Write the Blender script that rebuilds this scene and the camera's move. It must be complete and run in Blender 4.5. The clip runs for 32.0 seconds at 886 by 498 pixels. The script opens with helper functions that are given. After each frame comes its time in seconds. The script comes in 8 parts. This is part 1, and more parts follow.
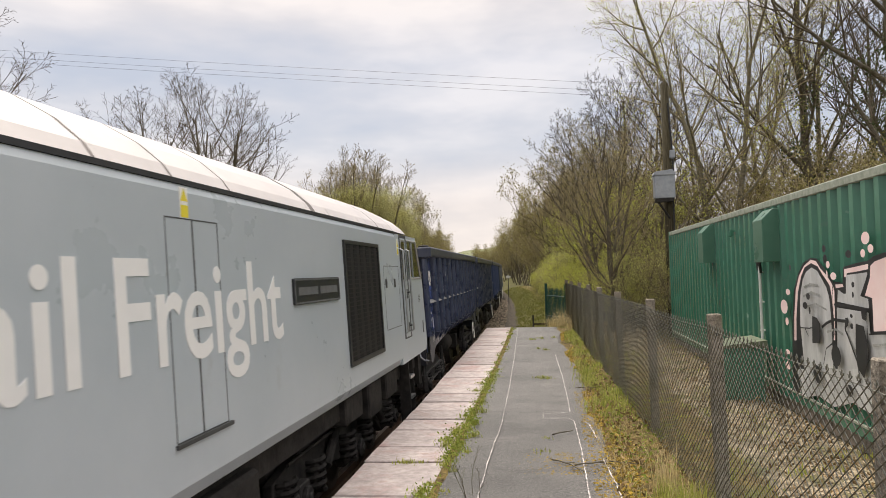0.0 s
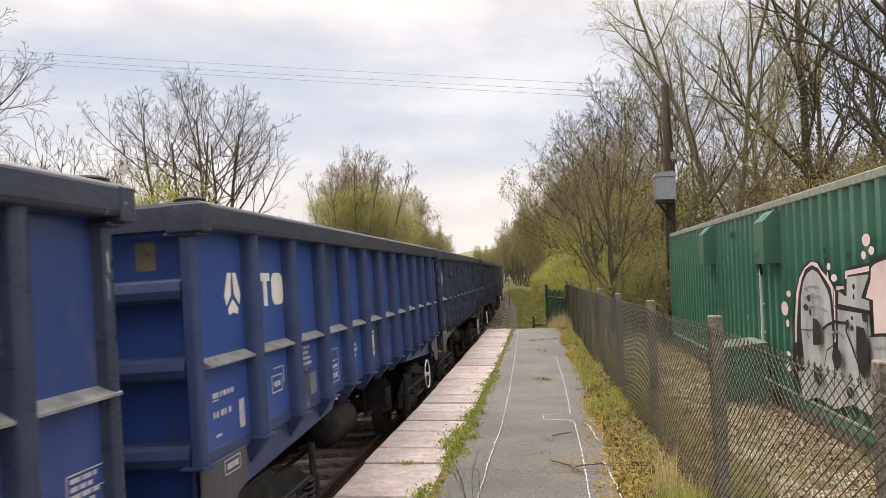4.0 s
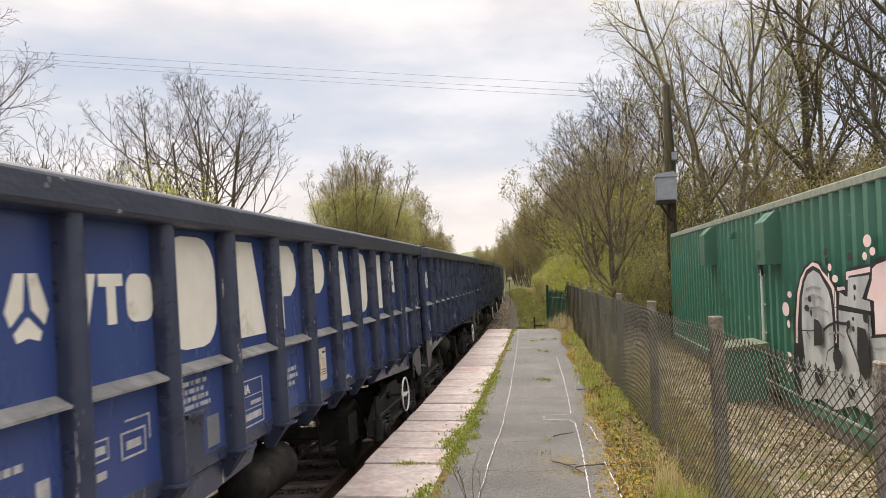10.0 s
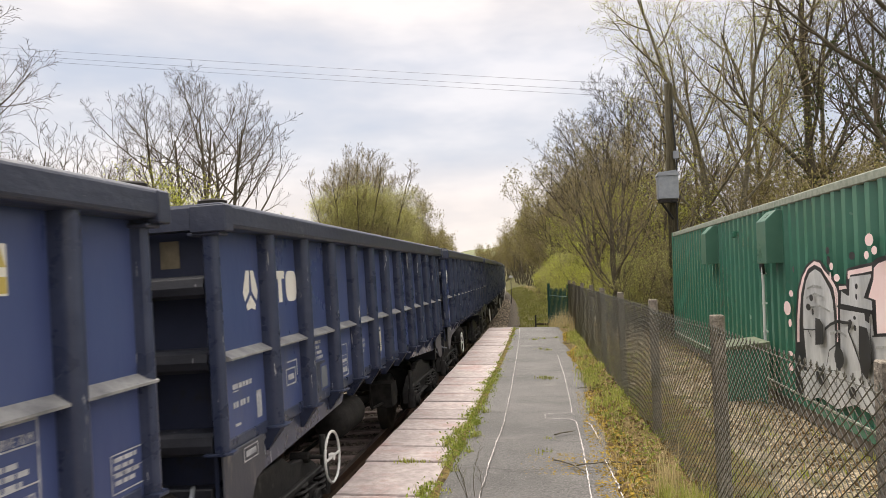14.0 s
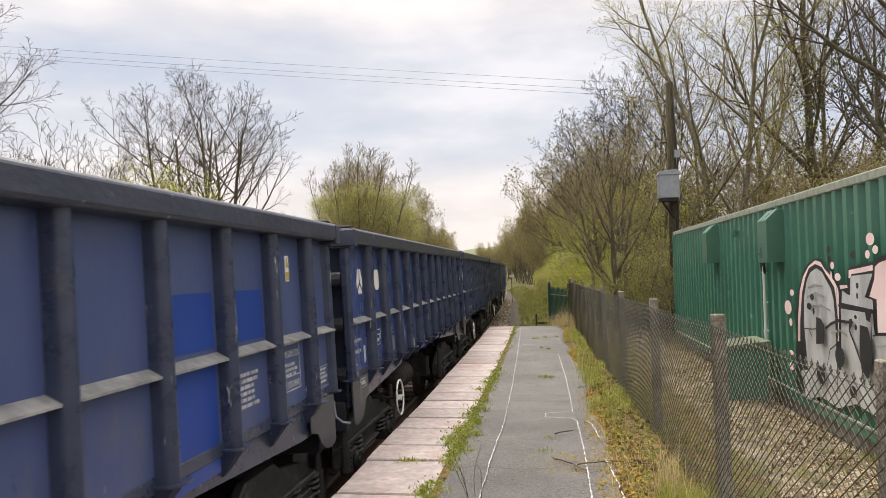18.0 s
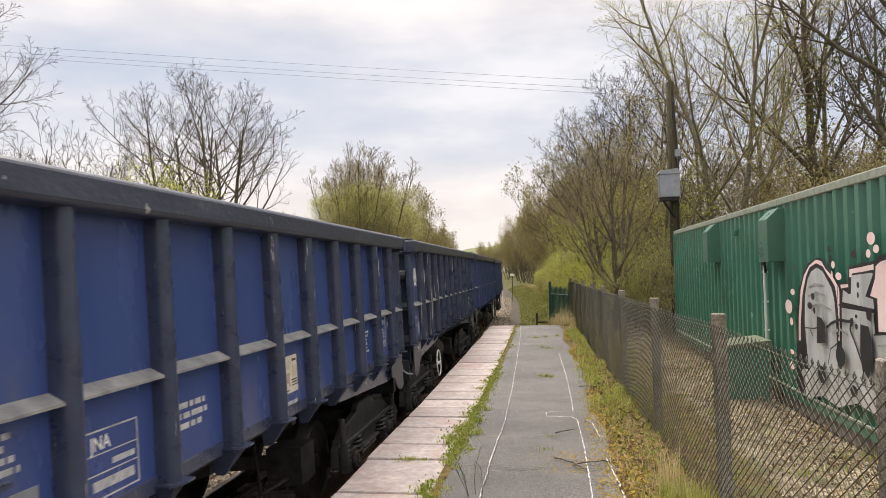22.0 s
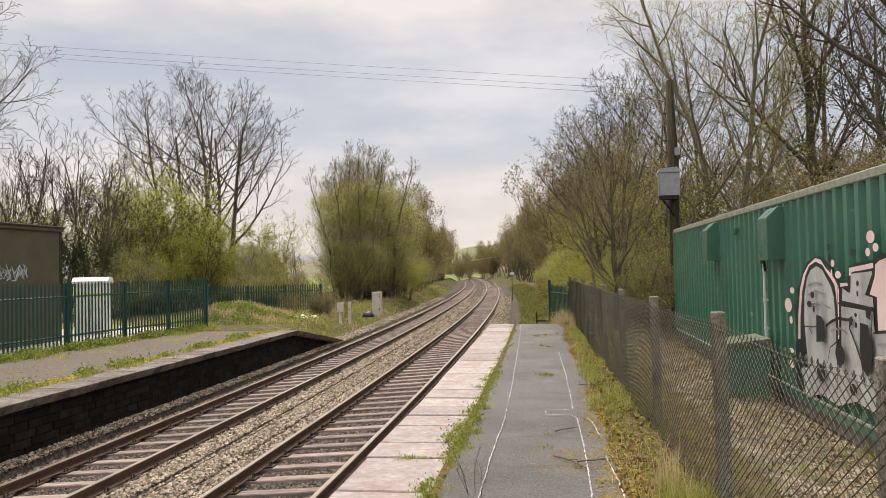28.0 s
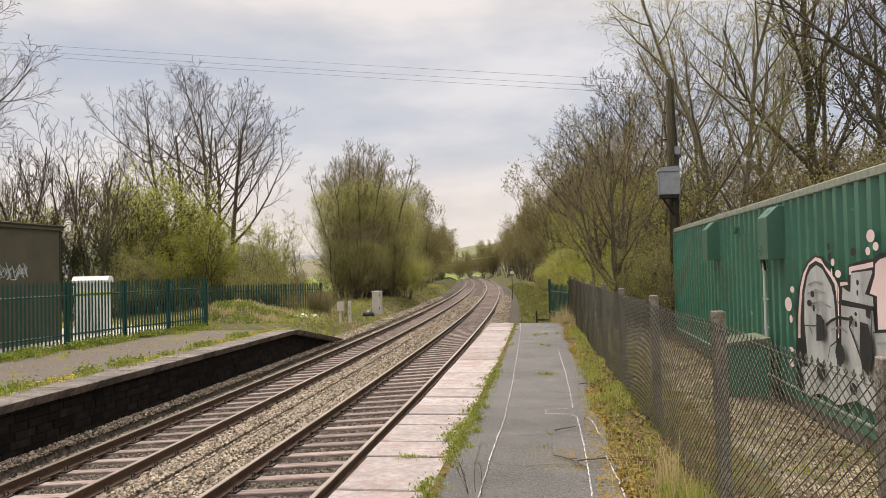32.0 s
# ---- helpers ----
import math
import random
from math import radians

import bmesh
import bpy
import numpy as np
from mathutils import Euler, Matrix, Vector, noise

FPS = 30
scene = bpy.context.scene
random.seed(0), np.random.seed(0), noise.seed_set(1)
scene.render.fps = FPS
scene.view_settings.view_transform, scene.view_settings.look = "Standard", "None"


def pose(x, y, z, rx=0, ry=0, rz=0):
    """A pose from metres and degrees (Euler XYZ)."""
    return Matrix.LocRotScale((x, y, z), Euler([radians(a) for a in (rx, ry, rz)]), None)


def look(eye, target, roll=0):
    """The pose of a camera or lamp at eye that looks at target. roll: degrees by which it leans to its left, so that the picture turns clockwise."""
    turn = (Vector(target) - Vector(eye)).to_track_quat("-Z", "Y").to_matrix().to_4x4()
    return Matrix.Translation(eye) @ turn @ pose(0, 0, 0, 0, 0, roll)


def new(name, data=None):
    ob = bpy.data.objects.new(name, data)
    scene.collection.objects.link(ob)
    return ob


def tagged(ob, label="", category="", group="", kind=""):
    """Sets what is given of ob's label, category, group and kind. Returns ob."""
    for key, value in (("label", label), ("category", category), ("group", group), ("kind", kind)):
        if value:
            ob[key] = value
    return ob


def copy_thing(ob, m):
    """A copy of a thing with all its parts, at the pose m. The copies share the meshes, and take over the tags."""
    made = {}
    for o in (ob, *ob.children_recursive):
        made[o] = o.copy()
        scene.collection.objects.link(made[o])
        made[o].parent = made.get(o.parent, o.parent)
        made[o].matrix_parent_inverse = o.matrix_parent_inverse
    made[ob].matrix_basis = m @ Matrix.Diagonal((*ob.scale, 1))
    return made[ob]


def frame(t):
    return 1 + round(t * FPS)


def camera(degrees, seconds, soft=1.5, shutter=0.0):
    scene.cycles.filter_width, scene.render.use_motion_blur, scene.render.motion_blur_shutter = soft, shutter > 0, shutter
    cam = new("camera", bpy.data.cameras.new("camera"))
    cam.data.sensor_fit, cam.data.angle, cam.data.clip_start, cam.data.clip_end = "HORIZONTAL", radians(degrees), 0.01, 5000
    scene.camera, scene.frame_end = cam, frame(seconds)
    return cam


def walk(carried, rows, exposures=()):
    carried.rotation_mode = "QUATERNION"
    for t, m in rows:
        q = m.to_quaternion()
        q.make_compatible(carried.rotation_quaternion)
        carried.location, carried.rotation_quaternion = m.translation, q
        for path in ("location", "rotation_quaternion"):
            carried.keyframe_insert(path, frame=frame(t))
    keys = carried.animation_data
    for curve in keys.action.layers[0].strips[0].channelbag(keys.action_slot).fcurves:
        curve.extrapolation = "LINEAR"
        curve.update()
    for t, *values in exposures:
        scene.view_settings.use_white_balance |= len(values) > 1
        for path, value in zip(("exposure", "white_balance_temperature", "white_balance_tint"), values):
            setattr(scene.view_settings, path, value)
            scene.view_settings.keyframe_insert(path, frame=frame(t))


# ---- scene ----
# The camera stands on the platform at the origin; +y runs along the line, the platform top lies at z = -1.8.
cam = camera(60.845, 32.0, soft=0.5, shutter=0.1)


def aim(yaw, pitch, roll):
    """The pose of the standing camera: degrees turned left of +y, tilted up, leaning left."""
    a, b = radians(yaw), radians(pitch)
    return look((0, 0, 0), (-math.sin(a) * math.cos(b), math.cos(a) * math.cos(b), math.sin(b)), roll)


walk(cam, [(t, aim(a, b, c)) for t, a, b, c in (
    (0, 8.127, 1.824, -1.677), (0.5, 8.123, 1.837, -1.67), (1, 8.129, 1.86, -1.657), (1.5, 8.144, 1.864, -1.598),
    (2, 8.16, 1.875, -1.56), (2.5, 8.168, 1.884, -1.55), (3, 8.17, 1.888, -1.547), (3.5, 8.17, 1.895, -1.55),
    (5.5, 8.178, 1.932, -1.535), (6.5, 8.206, 1.941, -1.53), (7.5, 8.228, 1.934, -1.5), (8.5, 8.234, 1.932, -1.493),
    (9.5, 8.234, 1.93, -1.485), (10.5, 8.242, 1.903, -1.45), (11.5, 8.271, 1.853, -1.438), (12.5, 8.303, 1.812, -1.415),
    (13.5, 8.336, 1.799, -1.38), (14.5, 8.348, 1.784, -1.345), (16.5, 8.39, 1.735, -1.318), (17.5, 8.398, 1.718, -1.32),
    (18.5, 8.407, 1.706, -1.315), (19.5, 8.426, 1.67, -1.28), (20.5, 8.439, 1.652, -1.27), (21.5, 8.445, 1.648, -1.285),
    (22.5, 8.448, 1.645, -1.305), (23.5, 8.433, 1.636, -1.308), (24.5, 8.416, 1.626, -1.325), (25.5, 8.421, 1.6, -1.31),
    (27.5, 8.423, 1.562, -1.33), (28, 8.426, 1.536, -1.304), (29, 8.453, 1.517, -1.295), (30, 8.478, 1.49, -1.265),
    (31, 8.469, 1.478, -1.27), (32, 8.432, 1.466, -1.30))],
    exposures=((0, 0.80, 6900, 10), (1, 0.82, 6900, 10), (2, 0.91, 6900, 10), (3.5, 0.93, 6900, 10), (24.5, 0.93, 6900, 10), (26, 0.82, 6900, 10), (28, 0.67, 7000, 10), (32, 0.66, 7000, 10)))

# ---- sky and sun: a bright overcast spring day ----
SUN_AZ, SUN_EL = 342.0, 56.0
world = bpy.data.worlds.new("overcast_sky")
scene.world = world
world.use_nodes = True
wn = world.node_tree
wn.nodes.clear()


def wnode(kind, **props):
    n = wn.nodes.new(kind)
    for k, v in props.items():
        if k in n.inputs:
            n.inputs[k].default_value = v
    return n


w_out = wnode("ShaderNodeOutputWorld")
w_bg = wnode("ShaderNodeBackground", Strength=0.80)
w_sky = wn.nodes.new("ShaderNodeTexSky")
w_sky.sky_type, w_sky.sun_disc = "NISHITA", False
w_sky.sun_elevation, w_sky.sun_rotation = radians(SUN_EL), radians(SUN_AZ)
w_scale = wn.nodes.new("ShaderNodeVectorMath")
w_scale.operation = "SCALE"
w_scale.inputs["Scale"].default_value = 0.08
w_tc = wn.nodes.new("ShaderNodeTexCoord")
w_map = wn.nodes.new("ShaderNodeMapping")
w_map.inputs["Scale"].default_value = (1.0, 0.8, 3.0)
w_map.inputs["Location"].default_value = (0.35, 0.1, 0.2)
w_noise = wnode("ShaderNodeTexNoise", Scale=2.2, Detail=5.0, Roughness=0.55)
w_ramp = wn.nodes.new("ShaderNodeValToRGB")
e = w_ramp.color_ramp.elements
e[0].position, e[0].color = 0.38, (0.37, 0.41, 0.51, 1)
e[1].position, e[1].color = 0.60, (0.84, 0.785, 0.775, 1)
m = e.new(0.49)
m.color = (0.545, 0.54, 0.585, 1)
w_mix = wn.nodes.new("ShaderNodeMix")
w_mix.data_type = "RGBA"
w_mix.inputs["Factor"].default_value = 0.93
wl = wn.links.new
wl(w_tc.outputs["Generated"], w_map.inputs["Vector"])
wl(w_map.outputs["Vector"], w_noise.inputs["Vector"])
w_xyz = wn.nodes.new("ShaderNodeSeparateXYZ")
w_lift = wn.nodes.new("ShaderNodeValToRGB")  # pinkish haze low down, a blue-grey deck, paler cloud overhead
w_lift.color_ramp.elements[0].position, w_lift.color_ramp.elements[0].color = 0.0, (0.72, 0.655, 0.635, 1)
w_lift.color_ramp.elements[1].position, w_lift.color_ramp.elements[1].color = 0.45, (0.69, 0.655, 0.66, 1)
for at, tone in ((0.09, (0.66, 0.60, 0.59, 1)), (0.16, (0.46, 0.505, 0.60, 1)), (0.27, (0.44, 0.49, 0.60, 1)), (0.34, (0.62, 0.60, 0.625, 1)), (0.62, (1.20, 1.17, 1.16, 1)), (1.0, (2.15, 2.09, 2.07, 1))):
    w_lift.color_ramp.elements.new(at).color = tone
w_both = wn.nodes.new("ShaderNodeMix")
w_both.data_type = "RGBA"
w_both.inputs["Factor"].default_value = 0.55
wl(w_tc.outputs["Generated"], w_xyz.inputs["Vector"])
wl(w_xyz.outputs["Z"], w_lift.inputs["Fac"])
wl(w_ramp.outputs["Color"], w_both.inputs["A"])
wl(w_lift.outputs["Color"], w_both.inputs["B"])
wl(w_noise.outputs["Fac"], w_ramp.inputs["Fac"])
wl(w_sky.outputs["Color"], w_scale.inputs[0])
wl(w_scale.outputs["Vector"], w_mix.inputs["A"])
wl(w_both.outputs["Result"], w_mix.inputs["B"])
wl(w_mix.outputs["Result"], w_bg.inputs["Color"])
wl(w_bg.outputs["Background"], w_out.inputs["Surface"])

sun_data = bpy.data.lights.new("sun", "SUN")
sun_data.energy, sun_data.angle, sun_data.color = 2.1, radians(22), (1.0, 0.95, 0.88)
sun = new("sun", sun_data)
sun.matrix_world = look((math.sin(radians(SUN_AZ)) * 60, math.cos(radians(SUN_AZ)) * 60, 60 * math.tan(radians(SUN_EL))), (0, 0, 0))

# ---- materials ----
def material(name, colours, scale=6.0, rough=0.7, metal=0.0, bump=0.0, bump_scale=60.0, wear=None, wear_scale=3.0, wear_at=0.58,
             spread=0.0, detail=6.0, stretch=(1, 1, 1), rough_var=0.12, island=False, mottle=None, chips=None, spec=None, leaf=0.0):
    """A surface: two base colours mixed by noise, a second coat of wear or dirt, tone varied from piece to piece, fine relief."""
    mt = bpy.data.materials.new(name)
    mt.use_nodes = True
    t = mt.node_tree
    n, l = t.nodes, t.links.new
    bsdf = n["Principled BSDF"]
    tc = n.new("ShaderNodeTexCoord")
    mp = n.new("ShaderNodeMapping")
    mp.inputs["Scale"].default_value = stretch
    l(tc.outputs["Object"], mp.inputs["Vector"])
    oi = n.new("ShaderNodeObjectInfo")
    off = n.new("ShaderNodeVectorMath")
    off.operation = "MULTIPLY_ADD"
    off.inputs[1].default_value = (37.0, 19.0, 11.0)
    l(oi.outputs["Random"], off.inputs[0])
    l(mp.outputs["Vector"], off.inputs[2])
    no = n.new("ShaderNodeTexNoise")
    no.inputs["Scale"].default_value, no.inputs["Detail"].default_value, no.inputs["Roughness"].default_value = scale, detail, 0.62
    l(off.outputs["Vector"], no.inputs["Vector"])
    ra = n.new("ShaderNodeValToRGB")
    ra.color_ramp.elements[0].position, ra.color_ramp.elements[1].position = 0.32, 0.68
    ra.color_ramp.elements[0].color, ra.color_ramp.elements[1].color = (*colours[0], 1), (*colours[1], 1)
    l(no.outputs["Fac"], ra.inputs["Fac"])
    colour = ra.outputs["Color"]
    if wear:
        n2 = n.new("ShaderNodeTexNoise")
        n2.inputs["Scale"].default_value, n2.inputs["Detail"].default_value, n2.inputs["Roughness"].default_value = wear_scale, 8.0, 0.68
        l(off.outputs["Vector"], n2.inputs["Vector"])
        r2 = n.new("ShaderNodeMapRange")
        r2.inputs["From Min"].default_value, r2.inputs["From Max"].default_value = wear_at, wear_at + 0.12
        l(n2.outputs["Fac"], r2.inputs["Value"])
        mx = n.new("ShaderNodeMix")
        mx.data_type = "RGBA"
        mx.inputs["B"].default_value = (*wear, 1)
        l(r2.outputs["Result"], mx.inputs["Factor"])
        l(colour, mx.inputs["A"])
        colour = mx.outputs["Result"]
    if mottle:
        n3 = n.new("ShaderNodeTexNoise")
        n3.inputs["Scale"].default_value, n3.inputs["Detail"].default_value = mottle[0], 3.0
        l(off.outputs["Vector"], n3.inputs["Vector"])
        r3 = n.new("ShaderNodeMapRange")
        r3.inputs["From Min"].default_value, r3.inputs["From Max"].default_value = 0.35, 0.65
        r3.inputs["To Min"].default_value, r3.inputs["To Max"].default_value = 1 - mottle[1], 1 + mottle[1]
        l(n3.outputs["Fac"], r3.inputs["Value"])
        h3 = n.new("ShaderNodeHueSaturation")
        l(r3.outputs["Result"], h3.inputs["Value"])
        l(colour, h3.inputs["Color"])
        colour = h3.outputs["Color"]
    if chips:  # small bright knocks and scratches: colour, size, threshold, stretch
        m4 = n.new("ShaderNodeMapping")
        m4.inputs["Scale"].default_value = chips[3]
        l(off.outputs["Vector"], m4.inputs["Vector"])
        n4 = n.new("ShaderNodeTexNoise")
        n4.inputs["Scale"].default_value, n4.inputs["Detail"].default_value, n4.inputs["Roughness"].default_value = chips[1], 5.0, 0.7
        l(m4.outputs["Vector"], n4.inputs["Vector"])
        r4 = n.new("ShaderNodeMapRange")
        r4.inputs["From Min"].default_value, r4.inputs["From Max"].default_value = chips[2], chips[2] + 0.03
        l(n4.outputs["Fac"], r4.inputs["Value"])
        x4 = n.new("ShaderNodeMix")
        x4.data_type = "RGBA"
        x4.inputs["B"].default_value = (*chips[0], 1)
        l(r4.outputs["Result"], x4.inputs["Factor"])
        l(colour, x4.inputs["A"])
        colour = x4.outputs["Result"]
    if spread:
        hs = n.new("ShaderNodeHueSaturation")
        mr = n.new("ShaderNodeMapRange")
        mr.inputs["To Min"].default_value, mr.inputs["To Max"].default_value = 1 - spread, 1 + spread
        if island:
            ge = n.new("ShaderNodeNewGeometry")
            l(ge.outputs["Random Per Island"], mr.inputs["Value"])
        else:
            l(oi.outputs["Random"], mr.inputs["Value"])
        l(mr.outputs["Result"], hs.inputs["Value"])
        l(colour, hs.inputs["Color"])
        colour = hs.outputs["Color"]
    l(colour, bsdf.inputs["Base Color"])
    bsdf.inputs["Metallic"].default_value = metal
    bsdf.inputs["Specular IOR Level"].default_value = (0.12 if rough >= 0.75 else 0.3 if rough >= 0.6 else 0.5) if spec is None else spec
    rr = n.new("ShaderNodeMapRange")
    rr.inputs["To Min"].default_value, rr.inputs["To Max"].default_value = max(0.03, rough - rough_var), min(1, rough + rough_var)
    l(no.outputs["Fac"], rr.inputs["Value"])
    l(rr.outputs["Result"], bsdf.inputs["Roughness"])
    if bump:
        nb = n.new("ShaderNodeTexNoise")
        nb.inputs["Scale"].default_value, nb.inputs["Detail"].default_value = bump_scale, 4.0
        l(off.outputs["Vector"], nb.inputs["Vector"])
        bp = n.new("ShaderNodeBump")
        bp.inputs["Strength"].default_value, bp.inputs["Distance"].default_value = 1.0, bump
        l(nb.outputs["Fac"], bp.inputs["Height"])
        l(bp.outputs["Normal"], bsdf.inputs["Normal"])
    if leaf:  # light passes through thin blades and leaves
        tr = n.new("ShaderNodeBsdfTranslucent")
        l(colour, tr.inputs["Color"])
        ms = n.new("ShaderNodeMixShader")
        ms.inputs["Fac"].default_value = leaf
        l(bsdf.outputs["BSDF"], ms.inputs[1])
        l(tr.outputs["BSDF"], ms.inputs[2])
        l(ms.outputs["Shader"], n["Material Output"].inputs["Surface"])
    return mt


M_RAIL = material("rusty_rail_steel", [(0.07, 0.045, 0.032), (0.145, 0.092, 0.066)], 9, 0.6, 0.35, 0.002, 50, wear=(0.07, 0.045, 0.035), wear_scale=3)
M_RAILTOP = material("worn_rail_head", [(0.30, 0.25, 0.215), (0.42, 0.36, 0.32)], 5, 0.38, 0.8, 0, 30, stretch=(8, 0.3, 1))
M_SLEEPER = material("weathered_sleeper", [(0.20, 0.155, 0.14), (0.39, 0.315, 0.29)], 7, 0.85, 0, 0.006, 40, wear=(0.12, 0.095, 0.085), wear_scale=5, wear_at=0.54, spread=0.22, stretch=(0.4, 2, 1))
M_BALLAST = material("ballast_bed", [(0.035, 0.03, 0.025), (0.19, 0.16, 0.13)], 17, 0.9, 0, 0.03, 22, wear=(0.04, 0.035, 0.03), wear_scale=12, wear_at=0.52, mottle=(9, 0.3))
M_STONE = material("ballast_stone", [(0.21, 0.17, 0.13), (0.50, 0.425, 0.34)], 9, 0.9, 0, 0.003, 60, spread=0.75, island=True)
M_STONEDARK = material("grimy_ballast_stone", [(0.11, 0.09, 0.075), (0.23, 0.195, 0.165)], 9, 0.9, 0, 0.003, 60, spread=0.6, island=True)
M_CRUMB = material("earthy_stone_crumb", [(0.18, 0.14, 0.09), (0.46, 0.38, 0.27)], 9, 0.9, 0, 0.003, 60, spread=0.5, island=True)
M_CLIP = material("dark_rail_clip", [(0.03, 0.025, 0.02), (0.07, 0.05, 0.04)], 20, 0.7, 0.3)
M_SLAB = material("coping_slab", [(0.30, 0.255, 0.248), (0.43, 0.37, 0.36)], 4.5, 0.72, 0, 0.003, 120, wear=(0.33, 0.235, 0.222), wear_scale=1.6, wear_at=0.52, spread=0.15, mottle=(16, 0.14), chips=((0.24, 0.185, 0.17), 9, 0.68, (1, 1, 1)))
M_TARMAC = material("old_tarmac", [(0.008, 0.0077, 0.0077), (0.155, 0.145, 0.139)], 48, 0.56, 0, 0.02, 60, spec=0.45, wear=(0.115, 0.107, 0.10), wear_scale=1.4, wear_at=0.56, detail=3, mottle=(1.1, 0.28), chips=((0.36, 0.34, 0.32), 70, 0.61, (1, 1, 1)))
M_PATCH = material("tarmac_joint", [(0.05, 0.048, 0.046), (0.10, 0.095, 0.09)], 20, 0.9, 0, 0.004, 90)
M_WHITELINE = material("worn_white_paint", [(0.60, 0.545, 0.535), (0.78, 0.72, 0.705)], 14, 0.7, 0, 0.001, 100, wear=(0.20, 0.19, 0.18), wear_scale=13, wear_at=0.44)
# near-black from soot, with the coping overhang's deep shade put into the colour
M_WALLBRICK = material("sooty_shaded_brick", [(0.008, 0.007, 0.006), (0.024, 0.020, 0.018)], 5, 0.9, 0, 0.006, 40, wear=(0.05, 0.045, 0.04), wear_scale=2.5, wear_at=0.62, spread=0.35)
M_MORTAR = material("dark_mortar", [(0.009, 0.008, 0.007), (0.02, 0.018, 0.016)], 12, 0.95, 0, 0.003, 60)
M_SOIL = material("moss_and_soil", [(0.055, 0.042, 0.02), (0.23, 0.165, 0.06)], 9, 0.95, 0, 0.03, 45, wear=(0.12, 0.13, 0.03), wear_scale=2.2, wear_at=0.58, mottle=(30, 0.35))
M_GRAVEL = material("gravel_yard", [(0.14, 0.112, 0.07), (0.42, 0.35, 0.25)], 30, 0.92, 0, 0.02, 40, wear=(0.11, 0.105, 0.04), wear_scale=1.3, wear_at=0.48, mottle=(5, 0.3))
M_GROUND = material("spring_grass_ground", [(0.05, 0.055, 0.02), (0.14, 0.125, 0.05)], 3.4, 0.95, 0, 0.05, 6, wear=(0.20, 0.165, 0.085), wear_scale=0.6, wear_at=0.56)
M_FIELD = material("far_green_field", [(0.16, 0.22, 0.05), (0.24, 0.30, 0.08)], 0.05, 0.95)
M_WEED = material("leafy_weeds", [(0.15, 0.20, 0.032), (0.29, 0.35, 0.068)], 3, 0.6, spread=0.35, island=True, leaf=0.4)
M_GRASS = material("grass_blades", [(0.25, 0.28, 0.05), (0.45, 0.46, 0.13)], 3, 0.7, spread=0.3, island=True, leaf=0.4)
M_STRAW = material("dry_grass", [(0.42, 0.33, 0.17), (0.62, 0.52, 0.30)], 3, 0.75, spread=0.3, island=True, leaf=0.4)
M_MOSS = material("moss_clump", [(0.15, 0.10, 0.022), (0.43, 0.30, 0.055)], 10, 0.95, spread=0.35, island=True)
M_MOSSY = material("ochre_moss", [(0.24, 0.19, 0.03), (0.44, 0.36, 0.07)], 10, 0.95, spread=0.3, island=True)
M_LITTER = material("leaf_litter", [(0.15, 0.10, 0.05), (0.36, 0.26, 0.145)], 8, 0.9, spread=0.5, island=True)
M_BARK = material("grey_bark", [(0.075, 0.064, 0.046), (0.165, 0.142, 0.105)], 9, 0.9, 0, 0.01, 30, wear=(0.11, 0.12, 0.05), wear_scale=2, wear_at=0.6)
M_TWIG = material("brown_twigs", [(0.05, 0.04, 0.029), (0.118, 0.094, 0.066)], 4, 0.85, spread=0.2)
M_TWIGPALE = material("olive_brown_twigs", [(0.165, 0.135, 0.078), (0.36, 0.30, 0.18)], 4, 0.85, spread=0.2)
M_BIRCH = material("pale_birch_bark", [(0.12, 0.105, 0.07), (0.24, 0.215, 0.155)], 5, 0.8, 0, 0.005, 40, wear=(0.06, 0.05, 0.04), wear_scale=5, wear_at=0.62, stretch=(1, 1, 3))
M_IVY = material("ivy_leaves", [(0.03, 0.045, 0.012), (0.075, 0.09, 0.025)], 4, 0.5, spread=0.3, island=True, leaf=0.4)
M_BUD = material("young_leaves", [(0.39, 0.40, 0.12), (0.60, 0.58, 0.235)], 3, 0.6, spread=0.35, island=True, leaf=0.4)
M_BUDY = material("yellow_green_leaves", [(0.38, 0.41, 0.06), (0.56, 0.57, 0.13)], 3, 0.6, spread=0.3, island=True, leaf=0.4)
M_CATKIN = material("olive_buds", [(0.20, 0.175, 0.07), (0.34, 0.30, 0.12)], 3, 0.8, spread=0.3, island=True, leaf=0.3)
M_CONC = material("weathered_concrete", [(0.10, 0.088, 0.075), (0.23, 0.20, 0.172)], 14, 0.88, 0, 0.003, 120, wear=(0.17, 0.16, 0.10), wear_scale=5)
M_POSTCONC = material("rough_aggregate_concrete", [(0.09, 0.078, 0.064), (0.38, 0.335, 0.28)], 48, 0.9, 0, 0.006, 90, wear=(0.13, 0.12, 0.075), wear_scale=5, wear_at=0.55, mottle=(7, 0.25))
M_WIRE = material("fence_wire", [(0.085, 0.088, 0.072), (0.21, 0.205, 0.175)], 20, 0.45, 0.35, wear=(0.2, 0.19, 0.16), wear_scale=14, wear_at=0.6)
M_CONT = material("green_container_paint", [(0.048, 0.172, 0.116), (0.068, 0.212, 0.148)], 1.5, 0.23, 0, 0.001, 20, wear=(0.075, 0.18, 0.135), wear_scale=2.5, wear_at=0.6, chips=((0.10, 0.15, 0.11), 7, 0.68, (1, 1, 0.3)))
M_CONTTOP = material("mossy_container_rail", [(0.22, 0.25, 0.20), (0.36, 0.38, 0.32)], 12, 0.8, 0, 0.003, 60, wear=(0.16, 0.20, 0.13), wear_scale=4)
